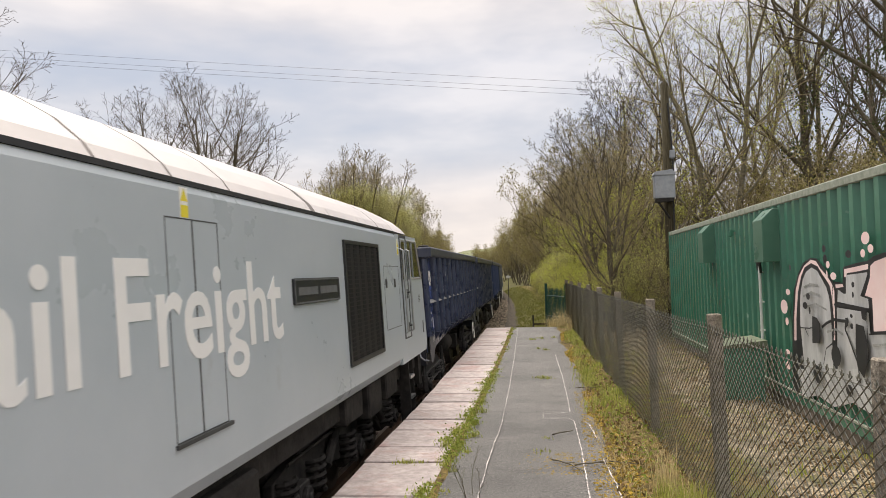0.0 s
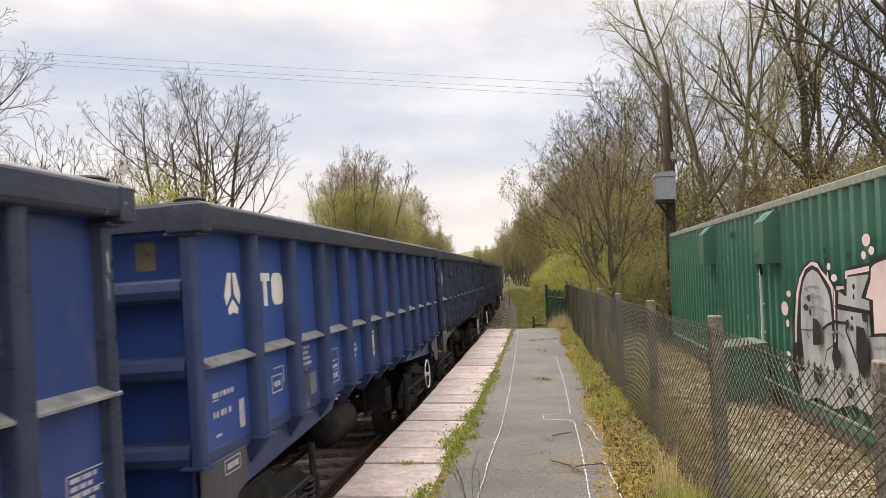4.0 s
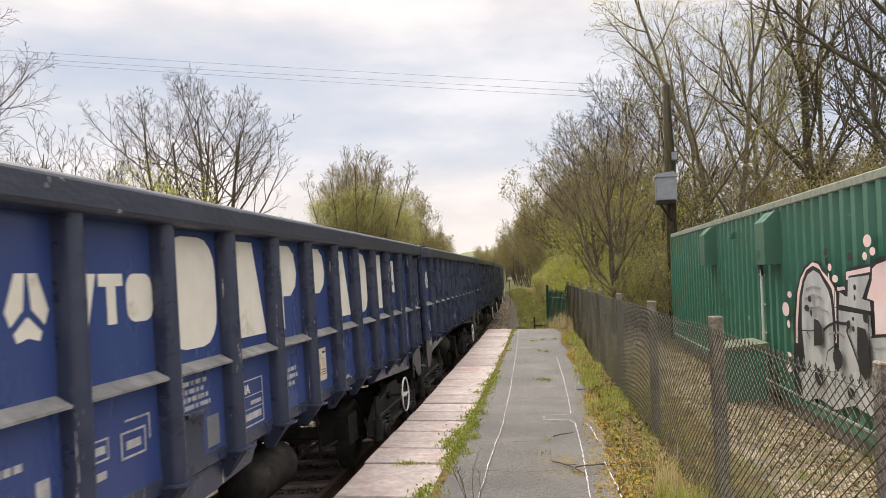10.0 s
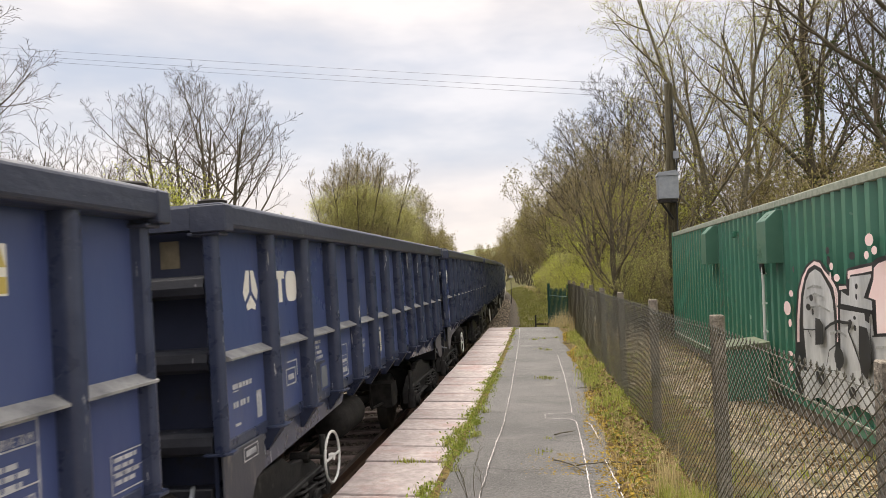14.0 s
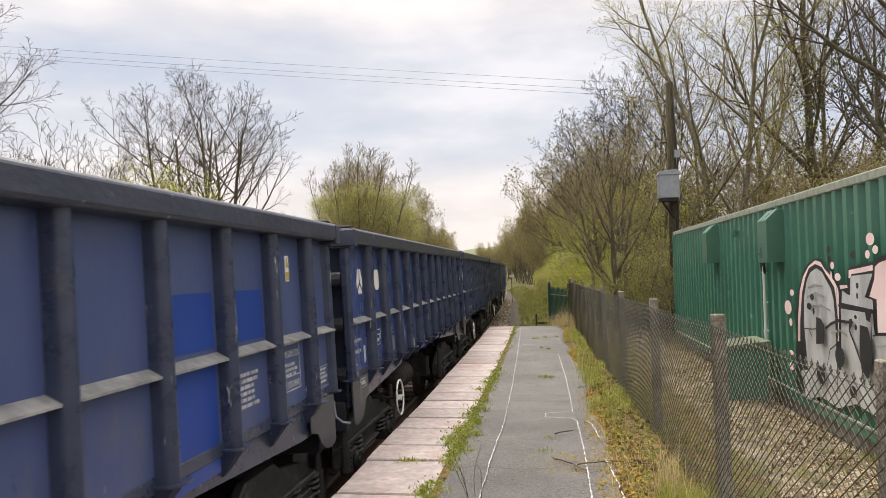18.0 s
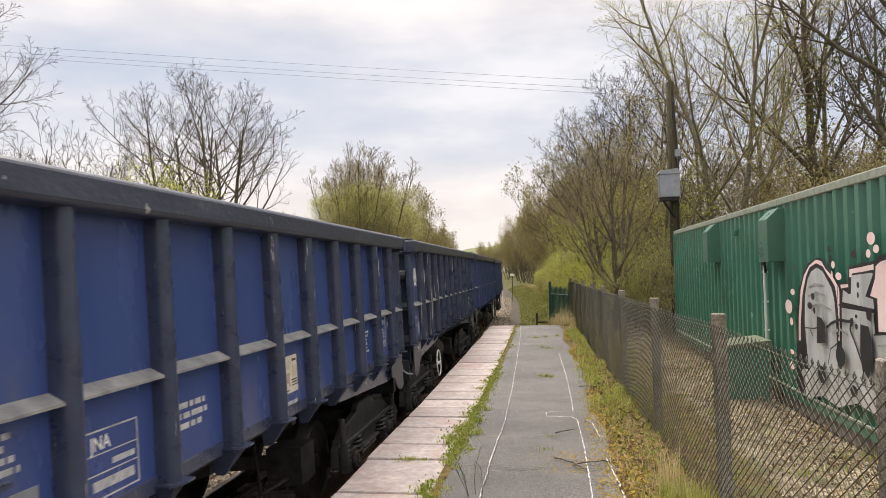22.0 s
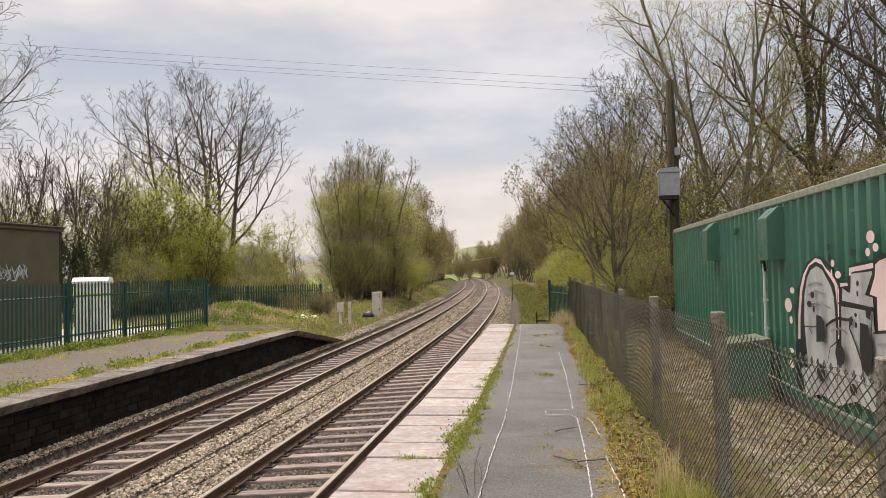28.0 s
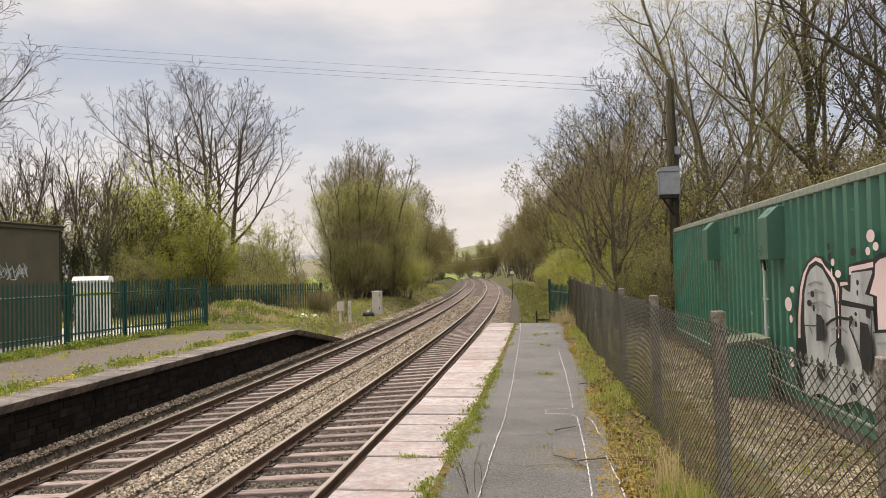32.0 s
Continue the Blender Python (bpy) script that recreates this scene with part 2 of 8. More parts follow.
M_GALV = material("galvanised_grey", [(0.24, 0.26, 0.29), (0.33, 0.35, 0.38)], 6, 0.5, 0.4, 0, 20, wear=(0.25, 0.26, 0.27), wear_scale=3)
M_PALI = material("green_palisade", [(0.006, 0.052, 0.042), (0.011, 0.075, 0.058)], 4, 0.5, 0, 0, 20, wear=(0.03, 0.075, 0.06), wear_scale=5)
M_OLIVE = material("olive_shelter_panel", [(0.085, 0.078, 0.05), (0.112, 0.102, 0.066)], 1.5, 0.65, 0, 0.001, 30, wear=(0.095, 0.09, 0.06), wear_scale=1.6, wear_at=0.62)
M_WHITEBOX = material("white_cabinet", [(0.70, 0.70, 0.68), (0.80, 0.80, 0.77)], 2, 0.45, 0, 0, 20, wear=(0.55, 0.56, 0.50), wear_scale=3, wear_at=0.6)
M_YELLOW = material("yellow_paint", [(0.75, 0.62, 0.02), (0.82, 0.70, 0.05)], 4, 0.5)
M_LIME = material("lime_band", [(0.60, 0.72, 0.03), (0.68, 0.78, 0.06)], 4, 0.5)
M_WHITE = material("white_lettering", [(0.82, 0.81, 0.77), (0.88, 0.87, 0.83)], 6, 0.55, wear=(0.68, 0.65, 0.58), wear_scale=4, wear_at=0.62)
M_LETTER = material("clean_white_lettering", [(0.84, 0.845, 0.84), (0.90, 0.90, 0.89)], 3, 0.4)
M_CREAM = material("cream_lettering", [(0.82, 0.785, 0.70), (0.89, 0.86, 0.78)], 5, 0.6, wear=(0.62, 0.56, 0.46), wear_scale=3, wear_at=0.58)
M_BLACK = material("black_paint", [(0.012, 0.012, 0.013), (0.028, 0.028, 0.03)], 5, 0.5)
M_PINK = material("pink_spray_paint", [(0.86, 0.62, 0.60), (0.90, 0.74, 0.72)], 2.5, 0.6)
M_SILVER = material("silver_spray_paint", [(0.36, 0.37, 0.37), (0.66, 0.67, 0.67)], 2.2, 0.45, 0.0, wear=(0.66, 0.66, 0.66), wear_scale=2.4, wear_at=0.6, stretch=(1, 1.6, 0.6))
M_GLASS = material("dark_window_glass", [(0.010, 0.011, 0.012), (0.018, 0.02, 0.02)], 2, 0.06, rough_var=0.02)
M_UNDER = material("grimy_undergear", [(0.018, 0.017, 0.017), (0.052, 0.048, 0.045)], 6, 0.75, 0.1, 0.004, 40, wear=(0.085, 0.07, 0.055), wear_scale=3.5, wear_at=0.6)
M_FRAME = material("grimy_cast_frame", [(0.024, 0.0235, 0.024), (0.066, 0.062, 0.060)], 7, 0.6, 0.1, 0.004, 40, wear=(0.14, 0.13, 0.12), wear_scale=4, wear_at=0.6)
M_WHEEL = material("wheel_steel", [(0.035, 0.032, 0.03), (0.075, 0.066, 0.06)], 7, 0.5, 0.5)
M_STRUCT = material("grimy_navy_frame", [(0.029, 0.038, 0.076), (0.054, 0.067, 0.116)], 5, 0.29, 0, 0.002, 40, wear=(0.078, 0.082, 0.105), wear_scale=4.5, wear_at=0.62, chips=((0.52, 0.52, 0.53), 17, 0.648, (1.5, 1.5, 0.13)))
M_RIM = material("worn_grey_rim", [(0.031, 0.037, 0.064), (0.055, 0.063, 0.094)], 3, 0.40, 0, 0.004, 25, wear=(0.135, 0.14, 0.16), wear_scale=6, wear_at=0.62, stretch=(1, 0.5, 1), chips=((0.36, 0.36, 0.37), 12, 0.67, (1, 1.4, 0.6)))
# pale from dust, and from sky light on the ledge put into the colour
M_BELT = material("dusty_skylit_ledge", [(0.17, 0.17, 0.175), (0.38, 0.375, 0.365)], 7, 0.5, 0, 0.003, 40, wear=(0.11, 0.112, 0.13), wear_scale=5, wear_at=0.6)
# ends darker than the sides: grime, with their shade put into the colour
M_ENDDARK = material("sooty_wagon_end", [(0.020, 0.022, 0.030), (0.042, 0.044, 0.055)], 4, 0.42, 0, 0.003, 30, wear=(0.05, 0.048, 0.048), wear_scale=5, wear_at=0.62, chips=((0.34, 0.34, 0.35), 14, 0.66, (1, 1, 0.35)))
M_ENDBLUE = material("grimy_end_panel", [(0.022, 0.028, 0.055), (0.038, 0.046, 0.085)], 2.5, 0.45, 0, 0.002, 20, wear=(0.03, 0.03, 0.034), wear_scale=2.5, wear_at=0.55)
BLUES = {}
BLUES["navy"] = material("navy_wagon_paint", [(0.038, 0.066, 0.222), (0.058, 0.092, 0.265)], 1.1, 0.26, 0, 0.002, 12, stretch=(1, 1, 0.4), wear=(0.105, 0.122, 0.21), wear_scale=1.7, wear_at=0.57, chips=((0.30, 0.32, 0.36), 15, 0.71, (1, 1, 0.5)))
BLUES["dark"] = material("dark_navy_wagon_paint", [(0.052, 0.073, 0.190), (0.080, 0.106, 0.230)], 1.1, 0.30, 0, 0.002, 12, stretch=(1, 1, 0.4), wear=(0.075, 0.082, 0.115), wear_scale=1.7, wear_at=0.58, chips=((0.26, 0.27, 0.31), 15, 0.70, (1, 1, 0.5)))
BLUES["dusty"] = material("dusty_navy_wagon_paint", [(0.056, 0.081, 0.205), (0.088, 0.115, 0.245)], 1.1, 0.30, 0, 0.002, 12, stretch=(1, 1, 0.4), wear=(0.108, 0.122, 0.19), wear_scale=1.7, wear_at=0.55, chips=((0.32, 0.33, 0.36), 15, 0.70, (1, 1, 0.5)))
BLUES["bright"] = material("bright_blue_wagon_paint", [(0.030, 0.078, 0.30), (0.050, 0.102, 0.35)], 1.1, 0.4, 0, 0.002, 12, stretch=(1, 1, 0.4), wear=(0.05, 0.066, 0.13), wear_scale=1.6, wear_at=0.54)
M_PATCHBLUE = material("fresh_blue_repaint", [(0.015, 0.053, 0.285), (0.022, 0.066, 0.335)], 1.5, 0.38)
M_CARD = material("faded_label_card", [(0.62, 0.56, 0.46), (0.78, 0.73, 0.65)], 7, 0.6, wear=(0.66, 0.50, 0.38), wear_scale=6, wear_at=0.6)
M_LOCO = material("loco_grey_paint", [(0.435, 0.492, 0.532), (0.50, 0.55, 0.59)], 0.8, 0.30, 0, 0.0008, 8, wear=(0.43, 0.47, 0.49), wear_scale=1.2, wear_at=0.6)
M_LOCOROOF = material("loco_pale_roof", [(0.52, 0.48, 0.475), (0.61, 0.57, 0.56)], 1.5, 0.38, 0, 0.001, 10, wear=(0.40, 0.37, 0.36), wear_scale=2, wear_at=0.6)
M_PLATE = material("cast_nameplate", [(0.02, 0.022, 0.024), (0.04, 0.042, 0.045)], 10, 0.4, 0.3)
M_METAL = material("bare_alloy", [(0.38, 0.39, 0.40), (0.5, 0.51, 0.52)], 6, 0.35, 0.8)
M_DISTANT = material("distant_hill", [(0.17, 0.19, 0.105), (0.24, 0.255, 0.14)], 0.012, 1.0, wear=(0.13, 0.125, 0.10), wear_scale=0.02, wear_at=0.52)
# bluish air haze is put into the hill's base colour
M_HAZE = material("haze_tinted_hill", [(0.22, 0.235, 0.26), (0.28, 0.295, 0.31)], 0.01, 1.0)
M_FARWOOD = material("far_bare_wood", [(0.17, 0.155, 0.11), (0.24, 0.215, 0.15)], 0.3, 1.0)


# ---- building kit ----
class Shape:
    """Vertices and faces of one part, put together from simple solids."""

    def __init__(self):
        self.v, self.f = [], []

    def add(self, verts, faces):
        k = len(self.v)
        self.v.extend(verts)
        self.f.extend([tuple(i + k for i in f) for f in faces])
        return self

    def box(self, x0, x1, y0, y1, z0, z1):
        v = [(x, y, z) for z in (z0, z1) for y in (y0, y1) for x in (x0, x1)]
        return self.add(v, [(0, 2, 3, 1), (4, 5, 7, 6), (0, 1, 5, 4), (2, 6, 7, 3), (0, 4, 6, 2), (1, 3, 7, 5)])

    def prism(self, poly, axis, a, b):
        """A polygon of pairs drawn out along an axis: for x the pairs are (y, z), for y (x, z), for z (x, y)."""
        put = {"x": lambda p, s: (s, p[0], p[1]), "y": lambda p, s: (p[0], s, p[1]), "z": lambda p, s: (p[0], p[1], s)}[axis]
        n = len(poly)
        v = [put(p, a) for p in poly] + [put(p, b) for p in poly]
        f = [tuple(range(n))[::-1], tuple(range(n, 2 * n))] + [(i, (i + 1) % n, n + (i + 1) % n, n + i) for i in range(n)]
        return self.add(v, f)

    def tube(self, pts, radii, sides=6, cap=True):
        pts = [Vector(p) for p in pts]
        if not isinstance(radii, (list, tuple)):
            radii = [radii] * len(pts)
        v, f = [], []
        up = None
        for i, p in enumerate(pts):
            d = (pts[min(i + 1, len(pts) - 1)] - pts[max(i - 1, 0)]).normalized()
            ref = Vector((0, 0, 1)) if abs(d.z) < 0.9 else Vector((1, 0, 0))
            s = d.cross(ref).normalized()
            if up is not None and s.dot(up) < 0:
                s = -s
            up = s
            w = d.cross(s)
            for j in range(sides):
                a = 2 * math.pi * j / sides
                v.append(tuple(p + (s * math.cos(a) + w * math.sin(a)) * radii[i]))
        for i in range(len(pts) - 1):
            for j in range(sides):
                k = (j + 1) % sides
                f.append((i * sides + j, i * sides + k, (i + 1) * sides + k, (i + 1) * sides + j))
        if cap and sides > 2:
            f.append(tuple(range(sides))[::-1])
            f.append(tuple(range((len(pts) - 1) * sides, len(pts) * sides)))
        return self.add(v, f)

    def cyl(self, x, y, z, r, h, axis="z", sides=16, r2=None):
        d = {"x": (h, 0, 0), "y": (0, h, 0), "z": (0, 0, h)}[axis]
        return self.tube([(x, y, z), (x + d[0], y + d[1], z + d[2])], [r, r if r2 is None else r2], sides)

    def ring(self, centre, r, thick, axis="x", seg=24, sides=6):
        c = Vector(centre)
        pts = []
        for i in range(seg + 1):
            a = 2 * math.pi * i / seg
            o = {"x": (0, math.cos(a), math.sin(a)), "y": (math.cos(a), 0, math.sin(a)), "z": (math.cos(a), math.sin(a), 0)}[axis]
            pts.append(c + Vector(o) * r)
        return self.tube(pts, thick, sides, cap=False)

    def turned(self, profile, axis="x", seg=20):
        """A turned solid: profile of (radius, place along the axis)."""
        v, f = [], []
        for r, s in profile:
            for j in range(seg):
                a = 2 * math.pi * j / seg
                c, d = r * math.cos(a), r * math.sin(a)
                v.append({"x": (s, c, d), "y": (c, s, d), "z": (c, d, s)}[axis])
        for i in range(len(profile) - 1):
            for j in range(seg):
                k = (j + 1) % seg
                f.append((i * seg + j, i * seg + k, (i + 1) * seg + k, (i + 1) * seg + j))
        return self.add(v, f)

    def moved(self, m):
        self.v = [tuple(m @ Vector(p)) for p in self.v]
        return self

    def mesh(self, name, mat, bevel=0.0, smooth=False):
        me = bpy.data.meshes.new(name)
        me.from_pydata(self.v, [], self.f)
        bm = bmesh.new()
        bm.from_mesh(me)
        bmesh.ops.recalc_face_normals(bm, faces=bm.faces)
        if bevel:
            bmesh.ops.bevel(bm, geom=[e for e in bm.edges if e.is_manifold and e.calc_face_angle(0) > 0.6], offset=bevel, segments=1, affect="EDGES", clamp_overlap=True)
        bm.to_mesh(me)
        bm.free()
        me.materials.append(mat)
        if smooth:
            me.shade_smooth()
        return me


def raw_mesh(name, v, f, mat, smooth=False):
    me = bpy.data.meshes.new(name)
    me.from_pydata(v, [], f)
    me.materials.append(mat)
    if smooth:
        me.shade_smooth()
    return me


def part(name, shape, mat, parent=None, label="", bevel=0.0, smooth=False, at=None):
    """Links a shape (or a ready mesh) as one mesh object under a thing or part."""
    me = shape if isinstance(shape, bpy.types.Mesh) else shape.mesh(name, mat, bevel, smooth)
    ob = new(name, me)
    if parent is not None:
        ob.parent = parent
    if at is not None:
        ob.matrix_basis = at
    return tagged(ob, label)


def empty(name, at=None, label="", category="", group="", kind="", parent=None):
    ob = new(name)
    ob.empty_display_size = 0.2
    if at is not None:
        ob.matrix_basis = at
    if parent is not None:
        ob.parent = parent
    return tagged(ob, label, category, group, kind)


# ---- the line of the track ----
X_NEAR, X_FAR, RAIL_LOW, CANT, FAR_DROP = -3.595, -6.947, -2.732, 0.096, 0.147
K0, K1 = 1.00704e-3, -3.42720e-6


def bend(y):
    """How far the line has swung to the left at y."""
    if y < -20:
        return K0 * 200 - K0 * 20 * (y + 20)
    if y > 300:
        return bend(300) + (bend(300) - bend(299)) * (y - 300)
    return K0 * y * y / 2 + K1 * max(y - 20, 0) ** 3 / 6


def turn(y):
    return math.degrees(math.atan((bend(y + 0.5) - bend(y - 0.5))))

# ---- ground, ballast, tracks ----
def ease(a, b, x):
    t = min(1.0, max(0.0, (x - a) / (b - a)))
    return t * t * (3 - 2 * t)


def ground_z(x, y):
    """Height of the earth: the cutting of the line, the yard and bank on its right, fields on its left."""
    u = x + bend(y)
    bump = 0.05 * noise.noise((x * 0.35, y * 0.35, 0.0)) + 0.02 * noise.noise((x * 1.3, y * 1.3, 4.0))
    right = -1.93 + 0.11 * max(0, u - 9) - 0.055 * max(0, u - 40)
    if y > 24:
        right -= 0.5 * ease(24, 34, y) * (1 - ease(1.5, 6, u))
    left_near, left_far = -2.02, -2.32
    left = left_near + (left_far - left_near) * ease(27, 34, y)
    left = left - 0.012 * max(0, -u - 30) * (1 - ease(150, 420, -u))
    if u > -5:
        k = ease(-1.9, 0.9, u)
        z = -3.3 + (right + 3.3) * k
    else:
        k = ease(-9.2, -11.2 if y > 24 else -9.6, u) if y > 24 else (1.0 if u < -9.5 else 0.0)
        z = -3.3 + (left + 3.3) * k
        k = max(k, 0)
    return z + bump * (0.15 if -9.2 < u < -1.5 else 1.0)


def grid_mesh(name, xs, ys, zf, mat):
    v = [(x, y, zf(x, y)) for y in ys for x in xs]
    n = len(xs)
    f = [(j * n + i, j * n + i + 1, (j + 1) * n + i + 1, (j + 1) * n + i) for j in range(len(ys) - 1) for i in range(n - 1)]
    return raw_mesh(name, v, f, mat, True)


def steps(*runs):
    out = []
    for a, b, n in runs:
        out += [a + (b - a) * i / n for i in range(n)]
    return out + [runs[-1][1]]


gx = steps((-3000, -400, 8), (-400, -80, 12), (-80, -30, 14), (-30, 16, 130), (16, 60, 24), (60, 400, 10), (400, 3000, 8))
gy = steps((-3000, -200, 8), (-200, -20, 10), (-20, 60, 150), (60, 140, 60), (140, 340, 40), (340, 3000, 12))
tagged(new("ground", grid_mesh("ground", gx, gy, ground_z, M_GROUND)), "rough spring grass and earth beside the railway line", "ground", kind="structure")


def strip(name, us, ys, zf, mat, uneven=0.0, seed=0):
    """A sheet that follows the line: across in us, along in ys."""
    rnd = random.Random(seed)
    v = [(u - bend(y), y, zf(u, y) + rnd.uniform(-uneven, uneven)) for y in ys for u in us]
    n = len(us)
    f = [(j * n + i, j * n + i + 1, (j + 1) * n + i + 1, (j + 1) * n + i) for j in range(len(ys) - 1) for i in range(n - 1)]
    return raw_mesh(name, v, f, mat, True)


def bed_z(u, y=0.0):
    """Top of the ballast: level with the sleepers, with shoulders."""
    if u > -1.9:
        return -2.86 - 0.3 * (u + 1.9)
    if u > X_NEAR - 1.35:
        return -2.915 + 0.06 * (u - X_NEAR)
    if u > X_FAR + 1.35:
        k = (u - X_FAR - 1.35) / (X_NEAR - X_FAR - 2.7)
        return -3.05 + 0.09 * k + 0.09 * math.sin(k * math.pi)
    if u > X_FAR - 1.4:
        return -3.06 + 0.06 * (u - X_FAR)
    return -3.09 + 0.20 * ease(X_FAR - 1.0, X_FAR - 1.65, u) - 0.3 * max(0.0, X_FAR - 2.0 - u)


us = [-9.9 + 0.12 * i for i in range(78)]
ys = steps((-20, 4, 40), (4, 30, 200), (30, 80, 130), (80, 330, 130))
tagged(new("ballast", strip("ballast", us, ys, bed_z, M_BALLAST, 0.018, 1)), "grey-brown crushed stone track ballast", "ballast", kind="structure")


def stones(name, spots, mat, label, kind="stuff", seed=3, flat=0.75):
    """Many small broken stones, one joined mesh. spots: x, y, z, size."""
    rng = np.random.default_rng(seed)
    p = np.array(spots)
    n = len(p)
    base = np.array([(1, 0, 0), (0, 1, 0), (-1, 0, 0), (0, -1, 0), (0, 0, 1), (0, 0, -1)], float)
    v = base[None] * rng.uniform(0.6, 1.25, (n, 6, 1)) + rng.normal(0, 0.22, (n, 6, 3))
    a = rng.uniform(0, 6.283, n)
    c, s = np.cos(a), np.sin(a)
    x, y = v[..., 0] * c[:, None] - v[..., 1] * s[:, None], v[..., 0] * s[:, None] + v[..., 1] * c[:, None]
    v = np.stack([x, y, v[..., 2] * flat], -1) * p[:, None, 3:4] + p[:, None, :3]
    tri = np.array([(0, 1, 4), (1, 2, 4), (2, 3, 4), (3, 0, 4), (1, 0, 5), (2, 1, 5), (3, 2, 5), (0, 3, 5)])
    f = (tri[None] + 6 * np.arange(n)[:, None, None]).reshape(-1, 3)
    ob = new(name, raw_mesh(name, v.reshape(-1, 3).tolist(), f.tolist(), mat))
    return tagged(ob, label, name.replace("_", " "), kind=kind)


def ballast_spots():
    rng = np.random.default_rng(5)
    out = [[], []]
    for y0, y1, per, big in ((6, 14, 900, 0.029), (14, 24, 760, 0.034), (24, 40, 320, 0.042), (40, 75, 58, 0.055)):
        n = int((y1 - y0) * 7.9 * per)
        u = rng.uniform(-9.7, -1.75, n)
        y = rng.uniform(y0, y1, n)
        s = big * rng.uniform(0.55, 1.3, n)
        for a, b, c in zip(u.tolist(), y.tolist(), s.tolist()):
            rail = min(abs(a - X_NEAR - 0.75), abs(a - X_NEAR + 0.75), abs(a - X_FAR - 0.75), abs(a - X_FAR + 0.75))
            if rail < 0.11:
                continue
            on_sleeper = (abs(a - X_NEAR) < 0.82 or abs(a - X_FAR) < 0.82) and abs((b - 9.56) / 0.6586 - round((b - 9.56) / 0.6586)) < 0.21
            if on_sleeper and rng.random() < 0.955:
                continue
            four_foot = min(abs(a - X_NEAR), abs(a - X_FAR)) < 0.72
            ends = 0.74 < min(abs(a - X_NEAR), abs(a - X_FAR)) < 1.42
            out[four_foot].append((a - bend(b), b, bed_z(a) + 0.3 * c + (0.05 if ends else 0.0), c * (0.85 if four_foot else 1)))
    return out


for spots, stone in zip(ballast_spots(), (M_STONE, M_STONEDARK)):
    stones("ballast_stones", spots, stone, "loose angular ballast stones between and beside the sleepers")


def rail_path(u, z, y0=-40.0, y1=330.0):
    pts, y = [], y0
    while y <= y1:
        pts.append((u - bend(y), y, z))
        y += 2.0 if y < 120 else 4.0
    return pts


def rail_mesh(name, u, z, mat, profile):
    """A rail swept along the line: profile of (across, up) pairs from its head."""
    pts = rail_path(u, z)
    n = len(profile)
    v, f = [], []
    for p in pts:
        v += [(p[0] + a, p[1], p[2] + b) for a, b in profile]
    for i in range(len(pts) - 1):
        for j in range(n):
            k = (j + 1) % n
            f.append((i * n + j, i * n + k, (i + 1) * n + k, (i + 1) * n + j))
    return raw_mesh(name, v, f, mat)


RAIL_PROFILE = [(-0.036, -0.008), (-0.036, -0.036), (-0.009, -0.05), (-0.009, -0.125), (-0.07, -0.142), (-0.07, -0.155), (0.07, -0.155), (0.07, -0.142), (0.009, -0.125),
                (0.009, -0.05), (0.036, -0.036), (0.036, -0.008)]
HEAD_PROFILE = [(-0.034, -0.007), (-0.03, 0.0), (0.03, 0.0), (0.034, -0.007)]


def track(name, xc, low, label):
    line = empty(name, None, label, "railway track", "tracks", "structure")
    for side in (1, -1):
        z = low + (CANT if side > 0 else 0)
        rail = part("rail", rail_mesh("rail", xc + side * 0.7525, z, M_RAIL, RAIL_PROFILE), None, line, "rusty steel running rail")
        part("rail_head", rail_mesh("rail_head", xc + side * 0.7525, z, M_RAILTOP, HEAD_PROFILE), None, rail, "worn polished rail head")
    lean = math.atan(CANT / 1.505)
    sl = Shape()
    sl.prism([(-1.26, -0.10), (-1.25, 0.0), (1.25, 0.0), (1.26, -0.10)], "y", -0.10, 0.10)
    sleeper_mesh = sl.mesh("sleeper", M_SLEEPER, 0.012)
    ch = Shape()
    for side in (1, -1):
        c = side * 0.7525
        ch.box(c - 0.17, c + 0.17, -0.085, 0.085, 0.0, 0.022)
        for k in (1, -1):
            ch.ring((c + k * 0.115, 0, 0.045), 0.042, 0.013, "x", 8, 4)
    chair_mesh = ch.mesh("rail_clips", M_CLIP)
    mid = low + CANT / 2 - 0.178
    for i in range(-8, 150):
        y = 9.56 + 0.6586 * i
        m = pose(xc - bend(y), y, mid, 0, -math.degrees(lean), turn(y))
        s = part("sleeper", sleeper_mesh, None, line, at=m)
        if i < 62:
            part("rail_clip", chair_mesh, None, s)
    far = Shape()
    for i in range(150, 480):
        y = 9.56 + 0.6586 * i
        b = bend(y)
        far.box(xc - b - 1.25, xc - b + 1.25, y - 0.115, y + 0.115, mid - 0.1, mid + 0.02)
    tagged(part("far_sleepers", raw_mesh("far_sleepers", far.v, far.f, M_SLEEPER), None, line), kind="stuff")
    return line


track("track_near", X_NEAR, RAIL_LOW, "curving railway track with rusty rails on weathered sleepers")
track("track_far", X_FAR, RAIL_LOW - FAR_DROP, "second curving railway track with rusty rails on weathered sleepers")

# ---- near platform ----
PLAT = -1.80
EDGE = -1.835
END = 24.3
JOINTS = [6.07, 7.17, 7.79, 8.64, 9.26, 9.87, 10.5, 11.2, 12.07, 12.9, 13.7, 14.7]


def slab_joints():
    rnd = random.Random(8)
    js = [6.07]
    while js[0] > -12:
        js.insert(0, js[0] - rnd.choice((0.62, 0.76, 0.92, 1.05)))
    js += JOINTS[1:]
    while js[-1] < END - 1.1:
        js.append(js[-1] + rnd.choice((0.62, 0.72, 0.88)))
    js.append(END)
    return js


